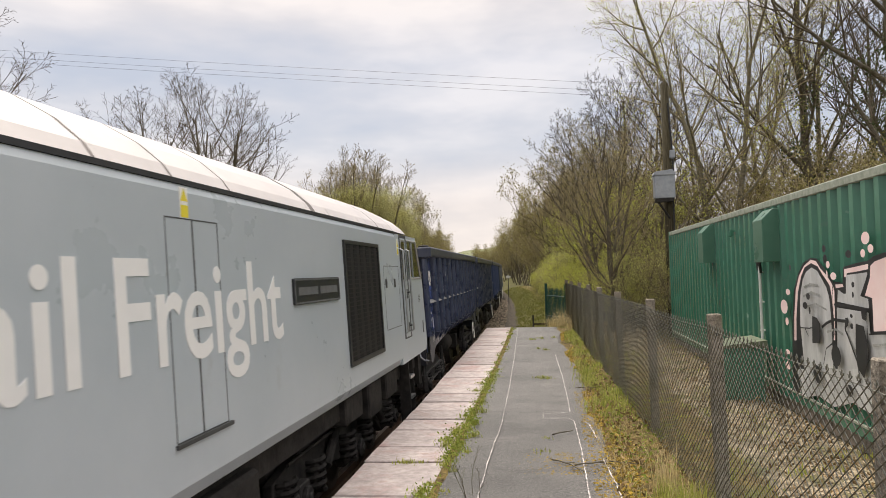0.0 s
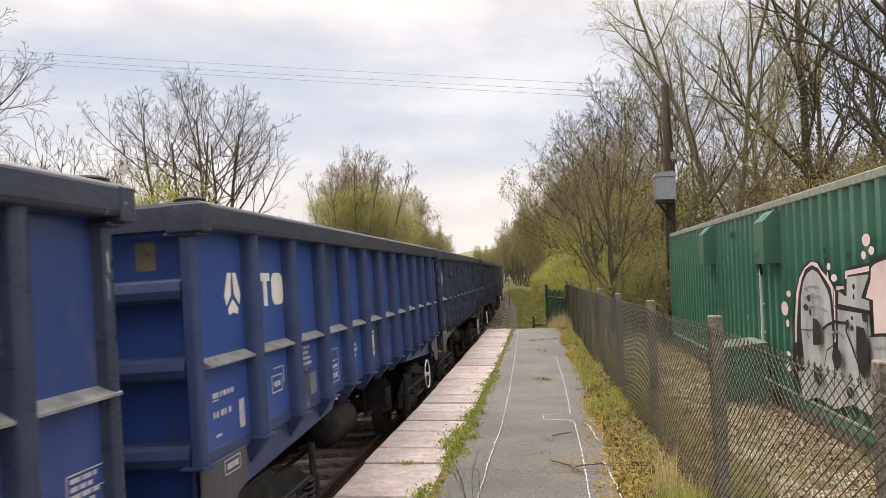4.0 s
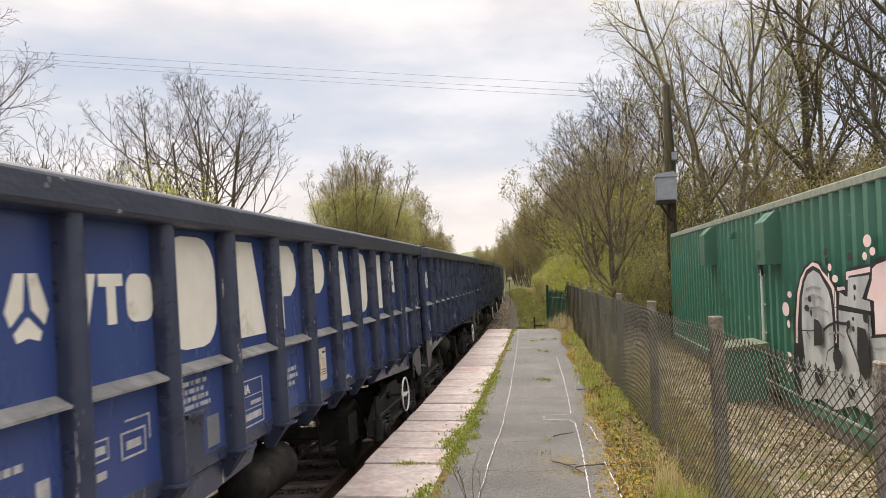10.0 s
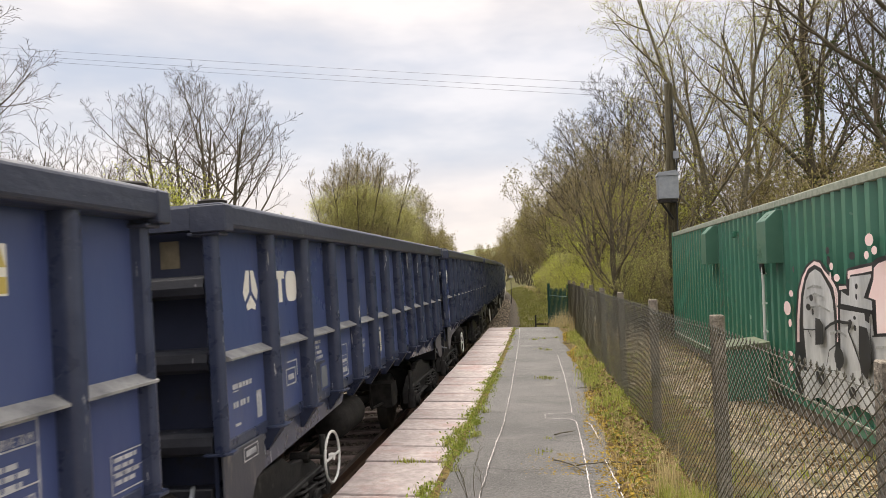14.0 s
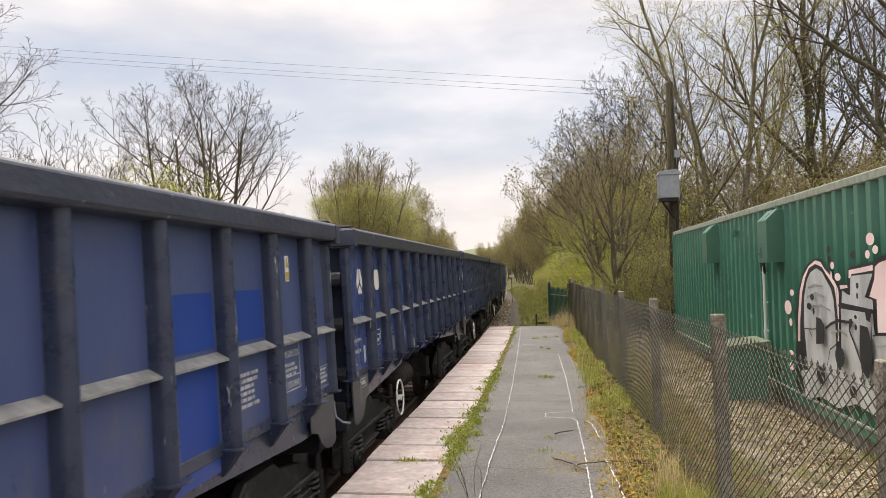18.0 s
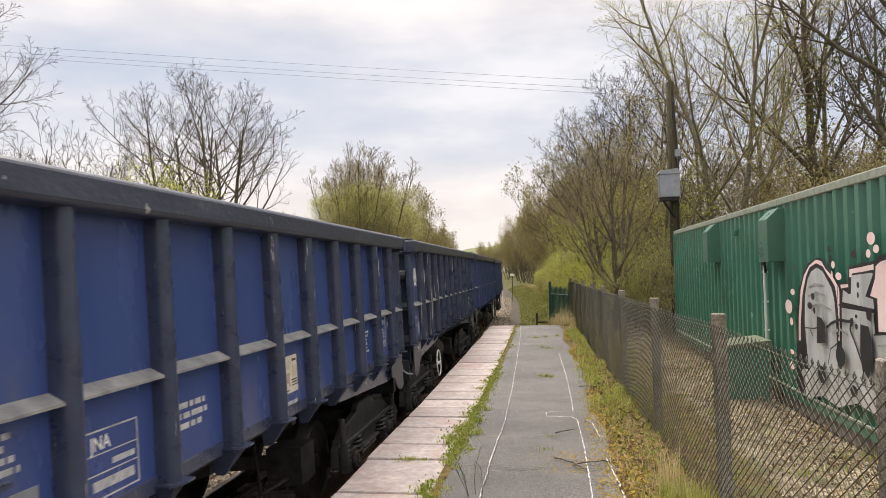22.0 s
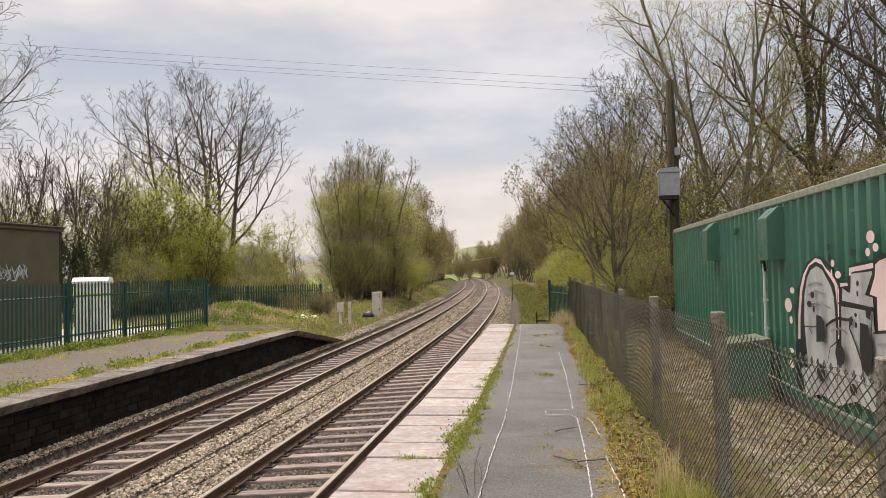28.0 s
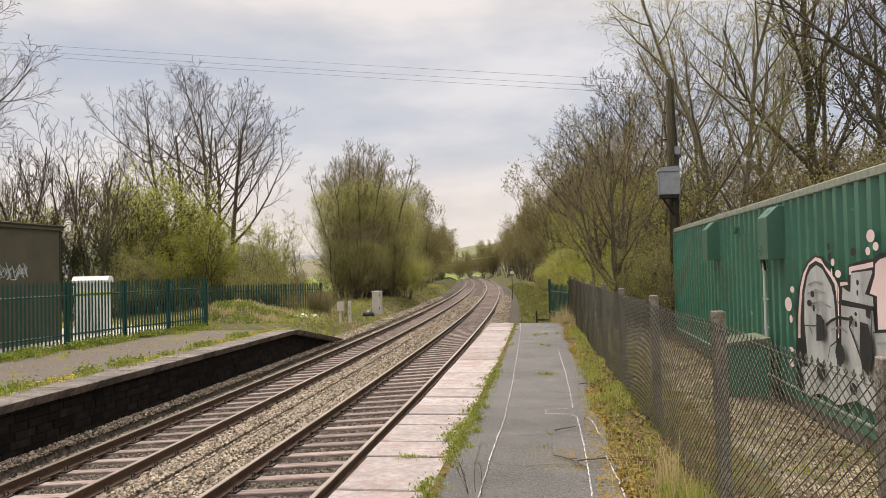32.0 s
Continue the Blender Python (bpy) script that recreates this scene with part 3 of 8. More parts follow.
def near_platform():
    plat = empty("platform_near", None, "old station platform with stone coping and worn tarmac", "platform", kind="structure")
    ys = steps((-12, END, 60))
    rnd = random.Random(4)
    sh = Shape()
    n = len(ys)
    v, f = [], []
    for y in ys:
        b = bend(y)
        v += [(EDGE + 0.11 - b, y, -3.1), (EDGE + 0.11 - b, y, PLAT - 0.075), (1.6, y, PLAT - 0.075), (1.6, y, -3.1)]
    for j in range(n - 1):
        for i in range(3):
            f.append((j * 4 + i, j * 4 + i + 1, j * 4 + 5 + i, j * 4 + 4 + i))
    f += [(0, 1, 2, 3), tuple(4 * (n - 1) + i for i in (3, 2, 1, 0))]
    part("platform_wall", raw_mesh("platform_wall", v, f, M_WALLBRICK), None, plat, "dark soot-and-shade coloured brick platform wall")
    js = slab_joints()
    for a, b in zip(js, js[1:]):
        s = Shape()
        y0, y1 = a + 0.021, b - 0.021
        w = 0.80 + rnd.uniform(-0.012, 0.012)
        e = rnd.uniform(-0.012, 0.012)
        s.prism([(EDGE + e - bend(y0), y0), (EDGE + e - bend(y1), y1), (EDGE + w - bend(y1), y1), (EDGE + w - bend(y0), y0)], "z", PLAT - 0.085, PLAT + rnd.uniform(-0.004, 0.004))
        part("coping_slab", s, M_SLAB, plat, bevel=0.011)
    # tarmac sheet with its crumbling edge towards the fence
    def tar_edge(y):
        return 0.55 + 0.16 * noise.noise((y * 0.55, 3.3, 0)) + 0.09 * noise.noise((y * 2.1, 7.7, 0)) - 0.010 * (y - 6)
    us = [EDGE + 0.84 + 0.05 * i for i in range(4)]
    yy = steps((-12, 3, 20), (3, 16, 130), (16, END, 50))
    v, f = [], []
    cols = 26
    for y in yy:
        left, right = EDGE + 0.845 - bend(y) + 0.02 * noise.noise((y * 1.7, 0.2, 0)), tar_edge(y) - bend(y)
        for i in range(cols):
            x = left + (right - left) * i / (cols - 1)
            v.append((x, y, PLAT - 0.012 + 0.012 * noise.noise((x * 0.9, y * 0.5, 2)) - (0.035 if i == cols - 1 else 0.0)))
    for j in range(len(yy) - 1):
        for i in range(cols - 1):
            f.append((j * cols + i, j * cols + i + 1, (j + 1) * cols + i + 1, (j + 1) * cols + i))
    part("tarmac", raw_mesh("tarmac", v, f, M_TARMAC, True), None, plat, "cracked grey platform tarmac")
    # mossy verge between the tarmac and the fence
    v, f = [], []
    for y in yy:
        for i in range(14):
            x = 0.25 + 1.45 * i / 13 - bend(y)
            v.append((x, y, PLAT - 0.045 + 0.05 * ease(0.5, 1.0, x) * (1 + noise.noise((x * 3, y * 3, 1))) + 0.02 * noise.noise((x * 7, y * 7, 5))))
    for j in range(len(yy) - 1):
        for i in range(13):
            f.append((j * 14 + i, j * 14 + i + 1, (j + 1) * 14 + i + 1, (j + 1) * 14 + i))
    part("verge", raw_mesh("verge", v, f, M_SOIL, True), None, plat, "brown moss and soil along the platform edge")
    # soil strip under the weeds behind the coping
    v, f = [], []
    for y in yy:
        for i in range(4):
            x = EDGE + 0.77 + 0.04 * i - bend(y) + (0.03 * noise.noise((y * 2.3, 9, i)))
            v.append((x, y, PLAT - 0.02 + (0.022 if i in (1, 2) else 0.0)))
    for j in range(len(yy) - 1):
        for i in range(3):
            f.append((j * 4 + i, j * 4 + i + 1, (j + 1) * 4 + i + 1, (j + 1) * 4 + i))
    part("weed_seam", raw_mesh("weed_seam", v, f, M_SOIL, True), None, plat, "soil-filled seam behind the coping")
    return plat


near_platform()


def painted_line(name, pts, width, mat, label, seed=0, z=PLAT + 0.006):
    """A thin worn line of paint on the tarmac, uneven along its sides."""
    rnd = random.Random(seed)
    fine = []
    for (x0, y0), (x1, y1) in zip(pts, pts[1:]):
        n = max(2, int(math.hypot(x1 - x0, y1 - y0) / 0.06))
        fine += [(x0 + (x1 - x0) * i / n, y0 + (y1 - y0) * i / n) for i in range(n)]
    fine.append(pts[-1])
    v, f = [], []
    for i, (x, y) in enumerate(fine):
        a, b = fine[max(0, i - 1)], fine[min(len(fine) - 1, i + 1)]
        d = Vector((b[0] - a[0], b[1] - a[1])).normalized()
        w = width * rnd.uniform(0.65, 1.15)
        off = rnd.uniform(-0.006, 0.006)
        for k in (-0.5, 0.5):
            v.append((x - d.y * (k * w + off), y + d.x * (k * w + off), z + 0.012 * noise.noise((x * 0.9, y * 0.5, 2))))
    f = [(2 * i, 2 * i + 1, 2 * i + 3, 2 * i + 2) for i in range(len(fine) - 1)]
    return tagged(new(name, raw_mesh(name, v, f, mat)), label, "painted line", "platform lines", "structure")


painted_line("platform_line_1", [(-0.63, 3.2), (-0.64, 5.92), (-0.655, 7.4), (-0.64, 8.9), (-0.71, 12.0), (-0.85, 16.5), (-1.02, 21.5), (-1.14, 24.0)], 0.009, M_WHITELINE, "thin worn white line along the platform", 2)
painted_line("platform_line_2", [(0.25, 3.2), (0.24, 5.98), (0.235, 7.6), (0.21, 9.1), (0.13, 9.3), (-0.16, 9.3), (-0.16, 9.58), (0.17, 9.66), (0.16, 11.0), (0.12, 13.0), (0.02, 16.2)], 0.0115, M_WHITELINE, "thin worn white line with a sideways step", 3)
painted_line("platform_line_3", [(0.50, 5.6), (0.475, 6.5), (0.42, 7.3)], 0.012, M_WHITELINE, "short worn white line at the tarmac edge", 4)
painted_line("platform_line_4", [(0.42, 8.2), (0.37, 8.9), (0.33, 9.1)], 0.012, M_WHITELINE, "short worn white line at the tarmac edge", 5)

# ---- far platform ----
FPLAT, FEDGE = -1.95, -8.36


def far_platform():
    plat = empty("platform_far", None, "disused station platform with dark brick wall and ramp", "platform", kind="structure")
    ys = steps((-14, 24.6, 50))
    v, f = [], []

    def top(y):
        return FPLAT if y <= 24.6 else FPLAT - 0.95 * (y - 24.6) / 6.4

    ys += [25.4, 26.6, 28, 29.5, 31]
    for y in ys:
        b = bend(y)
        v += [(FEDGE - 0.27 - b, y, -3.3), (FEDGE - 0.27 - b, y, top(y) - 0.165), (-14.6, y, top(y) - 0.165), (-14.6, y, -3.3)]
    n = len(ys)
    for j in range(n - 1):
        for i in range(3):
            f.append((j * 4 + i, j * 4 + i + 1, j * 4 + 5 + i, j * 4 + 4 + i))
    f += [(0, 1, 2, 3), tuple(4 * (n - 1) + i for i in (3, 2, 1, 0))]
    part("platform_wall", raw_mesh("platform_wall", v, f, M_MORTAR), None, plat, "sooty brick wall with overhang shade in its colour")
    v, f = [], []
    for y in ys:
        for i in range(20):
            u = FEDGE - 0.7 - 5.3 * i / 19
            v.append((u - bend(y) * (1 - i / 19), y, top(y) - 0.02 + 0.03 * noise.noise((u * 1.2, y * 0.8, 3))))
    for j in range(n - 1):
        for i in range(19):
            f.append((j * 20 + i + 1, j * 20 + i, (j + 1) * 20 + i, (j + 1) * 20 + i + 1))
    part("platform_surface", raw_mesh("platform_surface", v, f, M_TARMACOLD, True), None, plat, "mossy old tarmac")
    rnd = random.Random(21)
    y = -12.0
    while y < 31:
        w = rnd.choice((0.62, 0.76, 0.9))
        y1 = min(y + w, 31)
        s = Shape()
        a, b = y + 0.018, y1 - 0.018
        t0, t1 = top(a), top(b)
        e = rnd.uniform(-0.02, 0.02)
        x0, x1 = FEDGE + e, FEDGE - 0.74
        u0 = x0 - 0.11  # the underside is chamfered back to the wall
        v = [(u0 - bend(a), a, t0 - 0.16), (x1 - bend(a), a, t0 - 0.16), (x1 - bend(b), b, t1 - 0.16), (u0 - bend(b), b, t1 - 0.16)]
        v += [(x0 - bend(a), a, t0), (x1 - bend(a), a, t0), (x1 - bend(b), b, t1), (x0 - bend(b), b, t1)]
        v = v[:4] + [(p[0], p[1], p[2] + rnd.uniform(-0.003, 0.003)) for p in v[4:]]
        s.add(v, [(0, 1, 2, 3), (7, 6, 5, 4), (0, 4, 5, 1), (1, 5, 6, 2), (2, 6, 7, 3), (3, 7, 4, 0)])
        part("coping_slab", s, M_SLABDARK, plat, bevel=0.01)
        y = y1
    return plat


M_TARMACOLD = material("mossy_tarmac", [(0.10, 0.086, 0.076), (0.20, 0.172, 0.15)], 20, 0.9, 0, 0.008, 60, wear=(0.19, 0.17, 0.045), wear_scale=1.2, wear_at=0.54)
M_SLABDARK = material("dark_coping_slab", [(0.095, 0.08, 0.072), (0.215, 0.182, 0.165)], 3, 0.72, 0, 0.008, 50, wear=(0.055, 0.045, 0.04), wear_scale=2, wear_at=0.54, spread=0.22, mottle=(12, 0.2), chips=((0.40, 0.37, 0.33), 10, 0.68, (1, 1, 1)))
FAR_PLAT = far_platform()

# ---- the goods train: one locomotive and eighteen box wagons ----
# Vehicle space: x towards the near platform, y towards the tail, z up from the rail heads.
CACHE = {}
PITCH, HALF = 11.2, 5.2
LEAN_SHIFT = 0.155  # the bodies stand over to the raised rail
SLACK = {0: 0.05, 4: -0.02, 5: 0.2, 6: 0.12, 7: -0.06, 8: -0.1, 9: -0.15, 10: 0.04, 11: 0.13, 12: -0.06, 13: 0.03, 14: -0.11, 15: -0.04, 16: -0.14}  # buffers pressed or drawn out


def run(t):
    """Metres that the train has come by t seconds, from the moment the first wagon's front stands 4.5 m up the line."""
    return -1.678e-4 * t ** 3 - 7.683e-3 * t * t + 7.9796 * t - 9.279


def rail_pose(y):
    return pose(X_NEAR - bend(y) + LEAN_SHIFT, y, -2.66, 0, -2.6, turn(y))


def shared(key, make, mat, bevel=0.0, smooth=False):
    if key not in CACHE:
        CACHE[key] = make().mesh(key.split("|")[0], mat, bevel, smooth)
    return CACHE[key]


def lettering(name, text, size, mat, parent, m, thick=0.002, label="", bold=0.0, width=0.0):
    """Raised lettering in the built-in font, made into a mesh. It lies in its own x-y plane, set at the pose m."""
    cu = bpy.data.curves.new(name, "FONT")
    cu.body, cu.size, cu.extrude, cu.offset, cu.resolution_u = text, size, thick, bold, 4
    ob = bpy.data.objects.new(name, cu)
    scene.collection.objects.link(ob)
    me = bpy.data.meshes.new_from_object(ob.evaluated_get(bpy.context.evaluated_depsgraph_get()))
    bpy.data.objects.remove(ob)
    me.name = name
    if width:
        lo, hi = min(p.co.x for p in me.vertices), max(p.co.x for p in me.vertices)
        for p in me.vertices:
            p.co.x = (p.co.x - lo) * width / (hi - lo)
    me.materials.clear()
    me.materials.append(mat)
    return part(name, me, None, parent, label, at=m)


def side_plane(x, y, z):
    """A pose on the platform side of a vehicle: text runs towards the tail."""
    return Matrix.Translation((x, y, z)) @ Matrix(((0, 0, 1), (1, 0, 0), (0, 1, 0))).to_4x4()


def flat(name, poly, mat, parent, x, label="", thick=0.003):
    """A thin painted shape on the platform side: poly of (y, z) pairs."""
    s = Shape().prism(poly, "x", x, x + thick)
    return part(name, s, mat, parent, label)


def rect(y0, y1, z0, z1):
    return [(y0, z0), (y1, z0), (y1, z1), (y0, z1)]


def rounded(y0, y1, z0, z1, r, n=4):
    out = []
    for cy, cz, a0 in ((y1 - r, z1 - r, 0), (y0 + r, z1 - r, 90), (y0 + r, z0 + r, 180), (y1 - r, z0 + r, 270)):
        for i in range(n + 1):
            a = radians(a0 + 90 * i / n)
            out.append((cy + r * math.cos(a), cz + r * math.sin(a)))
    return out


def bars_mesh(lines):
    """Rows of plain bars that stand for small writing: (y0, z0, width, height) each."""
    s = Shape()
    for y, z, w, h in lines:
        s.prism(rect(y, y + w, z, z + h), "x", 0, 0.003)
    return s


def paragraph(w, rows, h, seed):
    rnd = random.Random(seed)
    out = []
    for r in range(rows):
        y, z = 0.0, -r * h * 1.75
        end = w * rnd.uniform(0.7, 1.0)
        while y < end:
            k = rnd.uniform(1.2, 4.5) * h
            out.append((y, z - h, min(k, max(end - y, 0.02)), h))
            y += k + h * 0.7
    return out


def frame_lines(w, h, t, cross=()):
    out = [(0, 0, w, t), (0, h - t, w, t), (0, 0, t, h), (w - t, 0, t, h)]
    for c in cross:
        out.append((0, h * c, w, t * 0.7))
    return out


def wheelset_shape():
    s = Shape()
    s.cyl(-1.0, 0, 0, 0.085, 2.0, "x", 12)
    for k in (1, -1):
        a = [(0.10, 0.64), (0.10, 0.85), (0.30, 0.80), (0.36, 0.82), (0.46, 0.82), (0.455, 0.705), (0.49, 0.70), (0.485, 0.672), (0.36, 0.672), (0.30, 0.71), (0.14, 0.69), (0.10, 0.64)]
        s.turned([(r, k * (x + 0.02)) for r, x in a], "x", 24)
    return s


def bogie_frame_shape():
    """One cast side frame with axlebox horns at its ends and a raised middle."""
    p = [(-1.32, 0.62), (-1.32, 0.40), (-1.12, 0.34), (-0.72, 0.36), (-0.58, 0.58), (-0.36, 0.40), (0.36, 0.40), (0.58, 0.58), (0.72, 0.36), (1.12, 0.34), (1.32, 0.40), (1.32, 0.62),
         (0.95, 0.80), (0.45, 0.86), (0.30, 0.95), (-0.30, 0.95), (-0.45, 0.86), (-0.95, 0.80)]
    s = Shape().prism(p, "x", 1.0, 1.09)
    s.prism([(-1.25, 0.60), (1.25, 0.60), (1.2, 0.66), (-1.2, 0.66)], "x", 1.09, 1.15)
    s.prism([(-0.42, 0.42), (0.42, 0.42), (0.36, 0.46), (-0.36, 0.46)], "x", 1.09, 1.16)
    return s


def spring_shape():
    s = Shape()
    pts = [(0.085 * math.cos(a * 0.6), 0.085 * math.sin(a * 0.6), 0.38 + 0.0052 * a) for a in range(48)]
    return s.tube(pts, 0.02, 5)


def axlebox_shape():
    s = Shape().box(1.02, 1.16, -0.15, 0.15, 0.33, 0.60)
    s.cyl(1.16, 0, 0.46, 0.105, 0.05, "x", 14)
    s.cyl(1.21, 0, 0.46, 0.05, 0.02, "x", 8)
    return s


def bogie(parent, y, ring=False):
    b = part("bogie", shared("bogie|", lambda: Shape().box(-1.0, 1.0, -0.22, 0.22, 0.55, 0.92).box(-0.95, 0.95, -1.2, -1.1, 0.45, 0.6).box(-0.95, 0.95, 1.1, 1.2, 0.45, 0.6)
             .cyl(0, 0, 0.92, 0.3, 0.14, "z", 16), M_UNDER, 0.015), None, parent, "grimy cast steel bogie", at=pose(-0.13, y, 0))
    for k in (1, -1):
        m = pose(0, 0, 0, 0, 0, 0 if k > 0 else 180)
        part("side_frame", shared("side_frame|", bogie_frame_shape, M_FRAME, 0.012), None, b, at=m @ pose(0.13, 0, 0.06))
        for a in (-0.9, 0.9):
            part("axlebox", shared("axlebox|", axlebox_shape, M_FRAME, 0.01), None, b, at=m @ pose(0.12, a, 0))
            for d in (-0.27, 0.27):
                part("coil_spring", shared("coil_spring|", spring_shape, M_FRAME), None, b, at=m @ pose(1.21, a + d, 0.08))
            part("damper", shared("damper|", lambda: Shape().cyl(0, 0, 0.42, 0.055, 0.28, "z", 10).cyl(0, 0, 0.68, 0.035, 0.32, "z", 8), M_FRAME), None, b, at=m @ pose(1.27, a * 1.42, 0))
            part("brake_block", shared("brake_block|", lambda: Shape().prism([(-0.05, 0.28), (0.05, 0.24), (0.07, 0.6), (0.0, 0.66)], "x", 0.72, 0.84), M_UNDER), None, b, at=m @ pose(0, a * 0.42, 0))
    sets = []
    for a in (-0.9, 0.9):
        w = part("wheelset", shared("wheelset|", wheelset_shape, M_WHEEL, 0, True), None, b, at=pose(0, a, 0.46))
        sets.append(w)
    if ring:
        w = Shape().ring((0, 0, 0), 0.235, 0.013, "x", 28, 6)
        w.box(-0.008, 0.008, -0.23, 0.23, -0.009, 0.009).cyl(-0.03, 0, 0, 0.035, 0.05, "x", 10)
        part("brake_handwheel", shared("brake_handwheel|", lambda: w, M_WHITE), None, b, "white-rimmed brake handwheel", at=pose(1.50, 0.62 * ring + 0.22, 0.88))
        part("brake_bracket", shared("brake_bracket|", lambda: Shape().cyl(1.09, 0, 0, 0.05, 0.18, "x", 10).cyl(1.25, 0, 0, 0.02, 0.23, "x", 8), M_UNDER), None, b, at=pose(0, 0.62 * ring + 0.22, 0.88))
    return b, sets


def post_shape():
    """A pressed upright with a rounded face, standing proud of the panels between the rail and its foot plate."""
    prof = [(1.27, -0.058), (1.335, -0.058)] + [(1.335 + 0.07 * math.sin(math.pi * k / 10), -0.058 * math.cos(math.pi * k / 10)) for k in range(1, 10)] + [(1.335, 0.058), (1.27, 0.058)]
    n = len(prof)
    return Shape().add([(x, y, z) for z in (1.45, 2.935) for x, y in prof], [(i, i + 1, n + i + 1, n + i) for i in range(n - 1)])


def gusset_shape():
    """The foot plate of an upright and the tapered gusset under it."""
    s = Shape().prism([(1.24, -0.105), (1.38, -0.10), (1.43, -0.07), (1.445, 0.0), (1.44, 0.085), (1.38, 0.105), (1.24, 0.11)], "z", 1.437, 1.451)
    return s.add([(1.20, -0.095, 1.436), (1.40, -0.08, 1.436), (1.40, 0.08, 1.436), (1.20, 0.095, 1.436), (1.20, -0.025, 1.255), (1.262, -0.02, 1.255), (1.262, 0.02, 1.255), (1.20, 0.025, 1.255)],
                 [(0, 1, 2, 3), (7, 6, 5, 4), (0, 4, 5, 1), (1, 5, 6, 2), (2, 6, 7, 3), (3, 7, 4, 0)])


def bay(i):
    """Where post number i of thirteen stands along the wagon."""
    return -5.12 if i == 0 else 5.12 if i == 12 else -4.22 + 0.868 * (i - 1)


def wagon(n, paint, livery=False, ring="rear", patches=(), scuffed=()):
    """A four-axle open box wagon. paint: its blue; patches: (bay, low or high) panels repainted; scuffed: posts rubbed bare."""
    shade = {"navy": "dirty navy blue", "dark": "grimy dark navy", "dusty": "grime-greyed navy blue", "bright": "clean bright blue"}[paint]
    w = empty("box_wagon", rail_pose(4.5 + PITCH * n + SLACK.get(n, 0) + HALF - run(0)), f"{shade} ribbed open box wagon on bogies" + (" and cream shapes" if livery else ""),
              "goods wagon", "wagons of the train")
    blue = BLUES[paint]
    frame_mat = M_STRUCT if paint != "bright" else M_STRUCTB
    k = "|" + paint
    end_mat = M_ENDDARK if paint != "bright" else M_STRUCTB
    end_blue = M_ENDBLUE if paint != "bright" else blue
    for s in (1, -1):
        m = pose(0, 0, 0, 0, 0, 0 if s > 0 else 180)
        part("side_panel", shared("side_panel" + k, lambda: Shape().box(1.25, 1.283, -5.12, 5.12, 1.44, 2.935), blue), None, w, at=m)
        part("sill", shared("sill" + k, lambda: Shape().prism([(-5.1, 1.46), (-5.1, 1.13), (-4.3, 1.13), (-2.05, 1.25), (-1.9, 1.40), (1.9, 1.40), (2.05, 1.25), (4.3, 1.13), (5.1, 1.13), (5.1, 1.46)], "x", 1.222, 1.249), frame_mat), None, w, at=m)
        part("skirt", shared("skirt" + k, lambda: Shape().prism([(1.25, 1.40), (1.282, 1.40), (1.292, 1.412), (1.292, 1.490), (1.2835, 1.498), (1.2835, 1.43), (1.25, 1.43)], "y", -5.06, 5.06), frame_mat), None, w, at=m)
        part("top_rail", shared("top_rail" + k, lambda: Shape().prism([(1.235, 2.93), (1.425, 2.93), (1.445, 2.95), (1.445, 3.075), (1.42, 3.10), (1.235, 3.10)], "y", -5.2, 5.2), M_RIM, 0.008), None, w, "scraped grey top rail", at=m)
        for i in range(1, 12):
            bare = s > 0 and i in scuffed
            p = part("post", shared("post" + ("|scuffed" if bare else k), post_shape, M_SCUFFED if bare else frame_mat, 0, True), None, w, "rubbed and scuffed upright" if bare else "", at=m @ pose(0, bay(i), 0))
            part("foot_gusset", shared("foot_gusset" + k, gusset_shape, frame_mat), None, p)
        for i in range(12):
            a, b = bay(i) + 0.065, bay(i + 1) - 0.065
            part("waist_ledge", shared("waist_ledge|", lambda: Shape().prism([(1.283, 2.098), (1.366, 2.052), (1.366, 2.038), (1.283, 2.03)], "y", -0.374, 0.374), M_BELT), None, w, at=m @ pose(0, (a + b) / 2, 0))
        for e in (1, -1):
            hung = [(e * y, z) for y, z in ((5.15, 1.425), (5.15, 0.98), (5.09, 0.935), (4.95, 0.925), (4.80, 0.955), (4.69, 1.02), (4.60, 1.13), (4.42, 1.17), (4.42, 1.425))]
            part("step_plate", shared("step_plate%d" % e + k, lambda: Shape().prism(hung, "x", 1.293, 1.31), M_STEP, 0.008), None, w, "dust-streaked hanging step plate", at=m)
    # ends
    for e in (-1, 1):
        m = pose(0, 0, 0, 0, 0, 0 if e < 0 else 180)
        part("end_panel", shared("end_panel" + k, lambda: Shape().box(-1.25, 1.25, -4.98, -4.95, 1.2, 2.935), end_blue), None, w, at=m)
        part("end_rail", shared("end_rail|", lambda: Shape().prism([(-5.2, 2.93), (-5.02, 2.93), (-5.02, 3.10), (-5.18, 3.10), (-5.2, 3.075)], "x", -1.235, 1.235), M_RIM), None, w, at=m)
        part("end_plate", shared("end_plate" + k, lambda: Shape().box(-0.52, 0.52, -5.15, -4.98, 1.15, 2.93), end_mat, 0.01), None, w, at=m)
        for s in (1, -1):
            round_face = [(1.318 + 0.04 * math.sin(math.pi * q / 8), -5.137 - 0.043 * math.cos(math.pi * q / 8)) for q in range(9)]
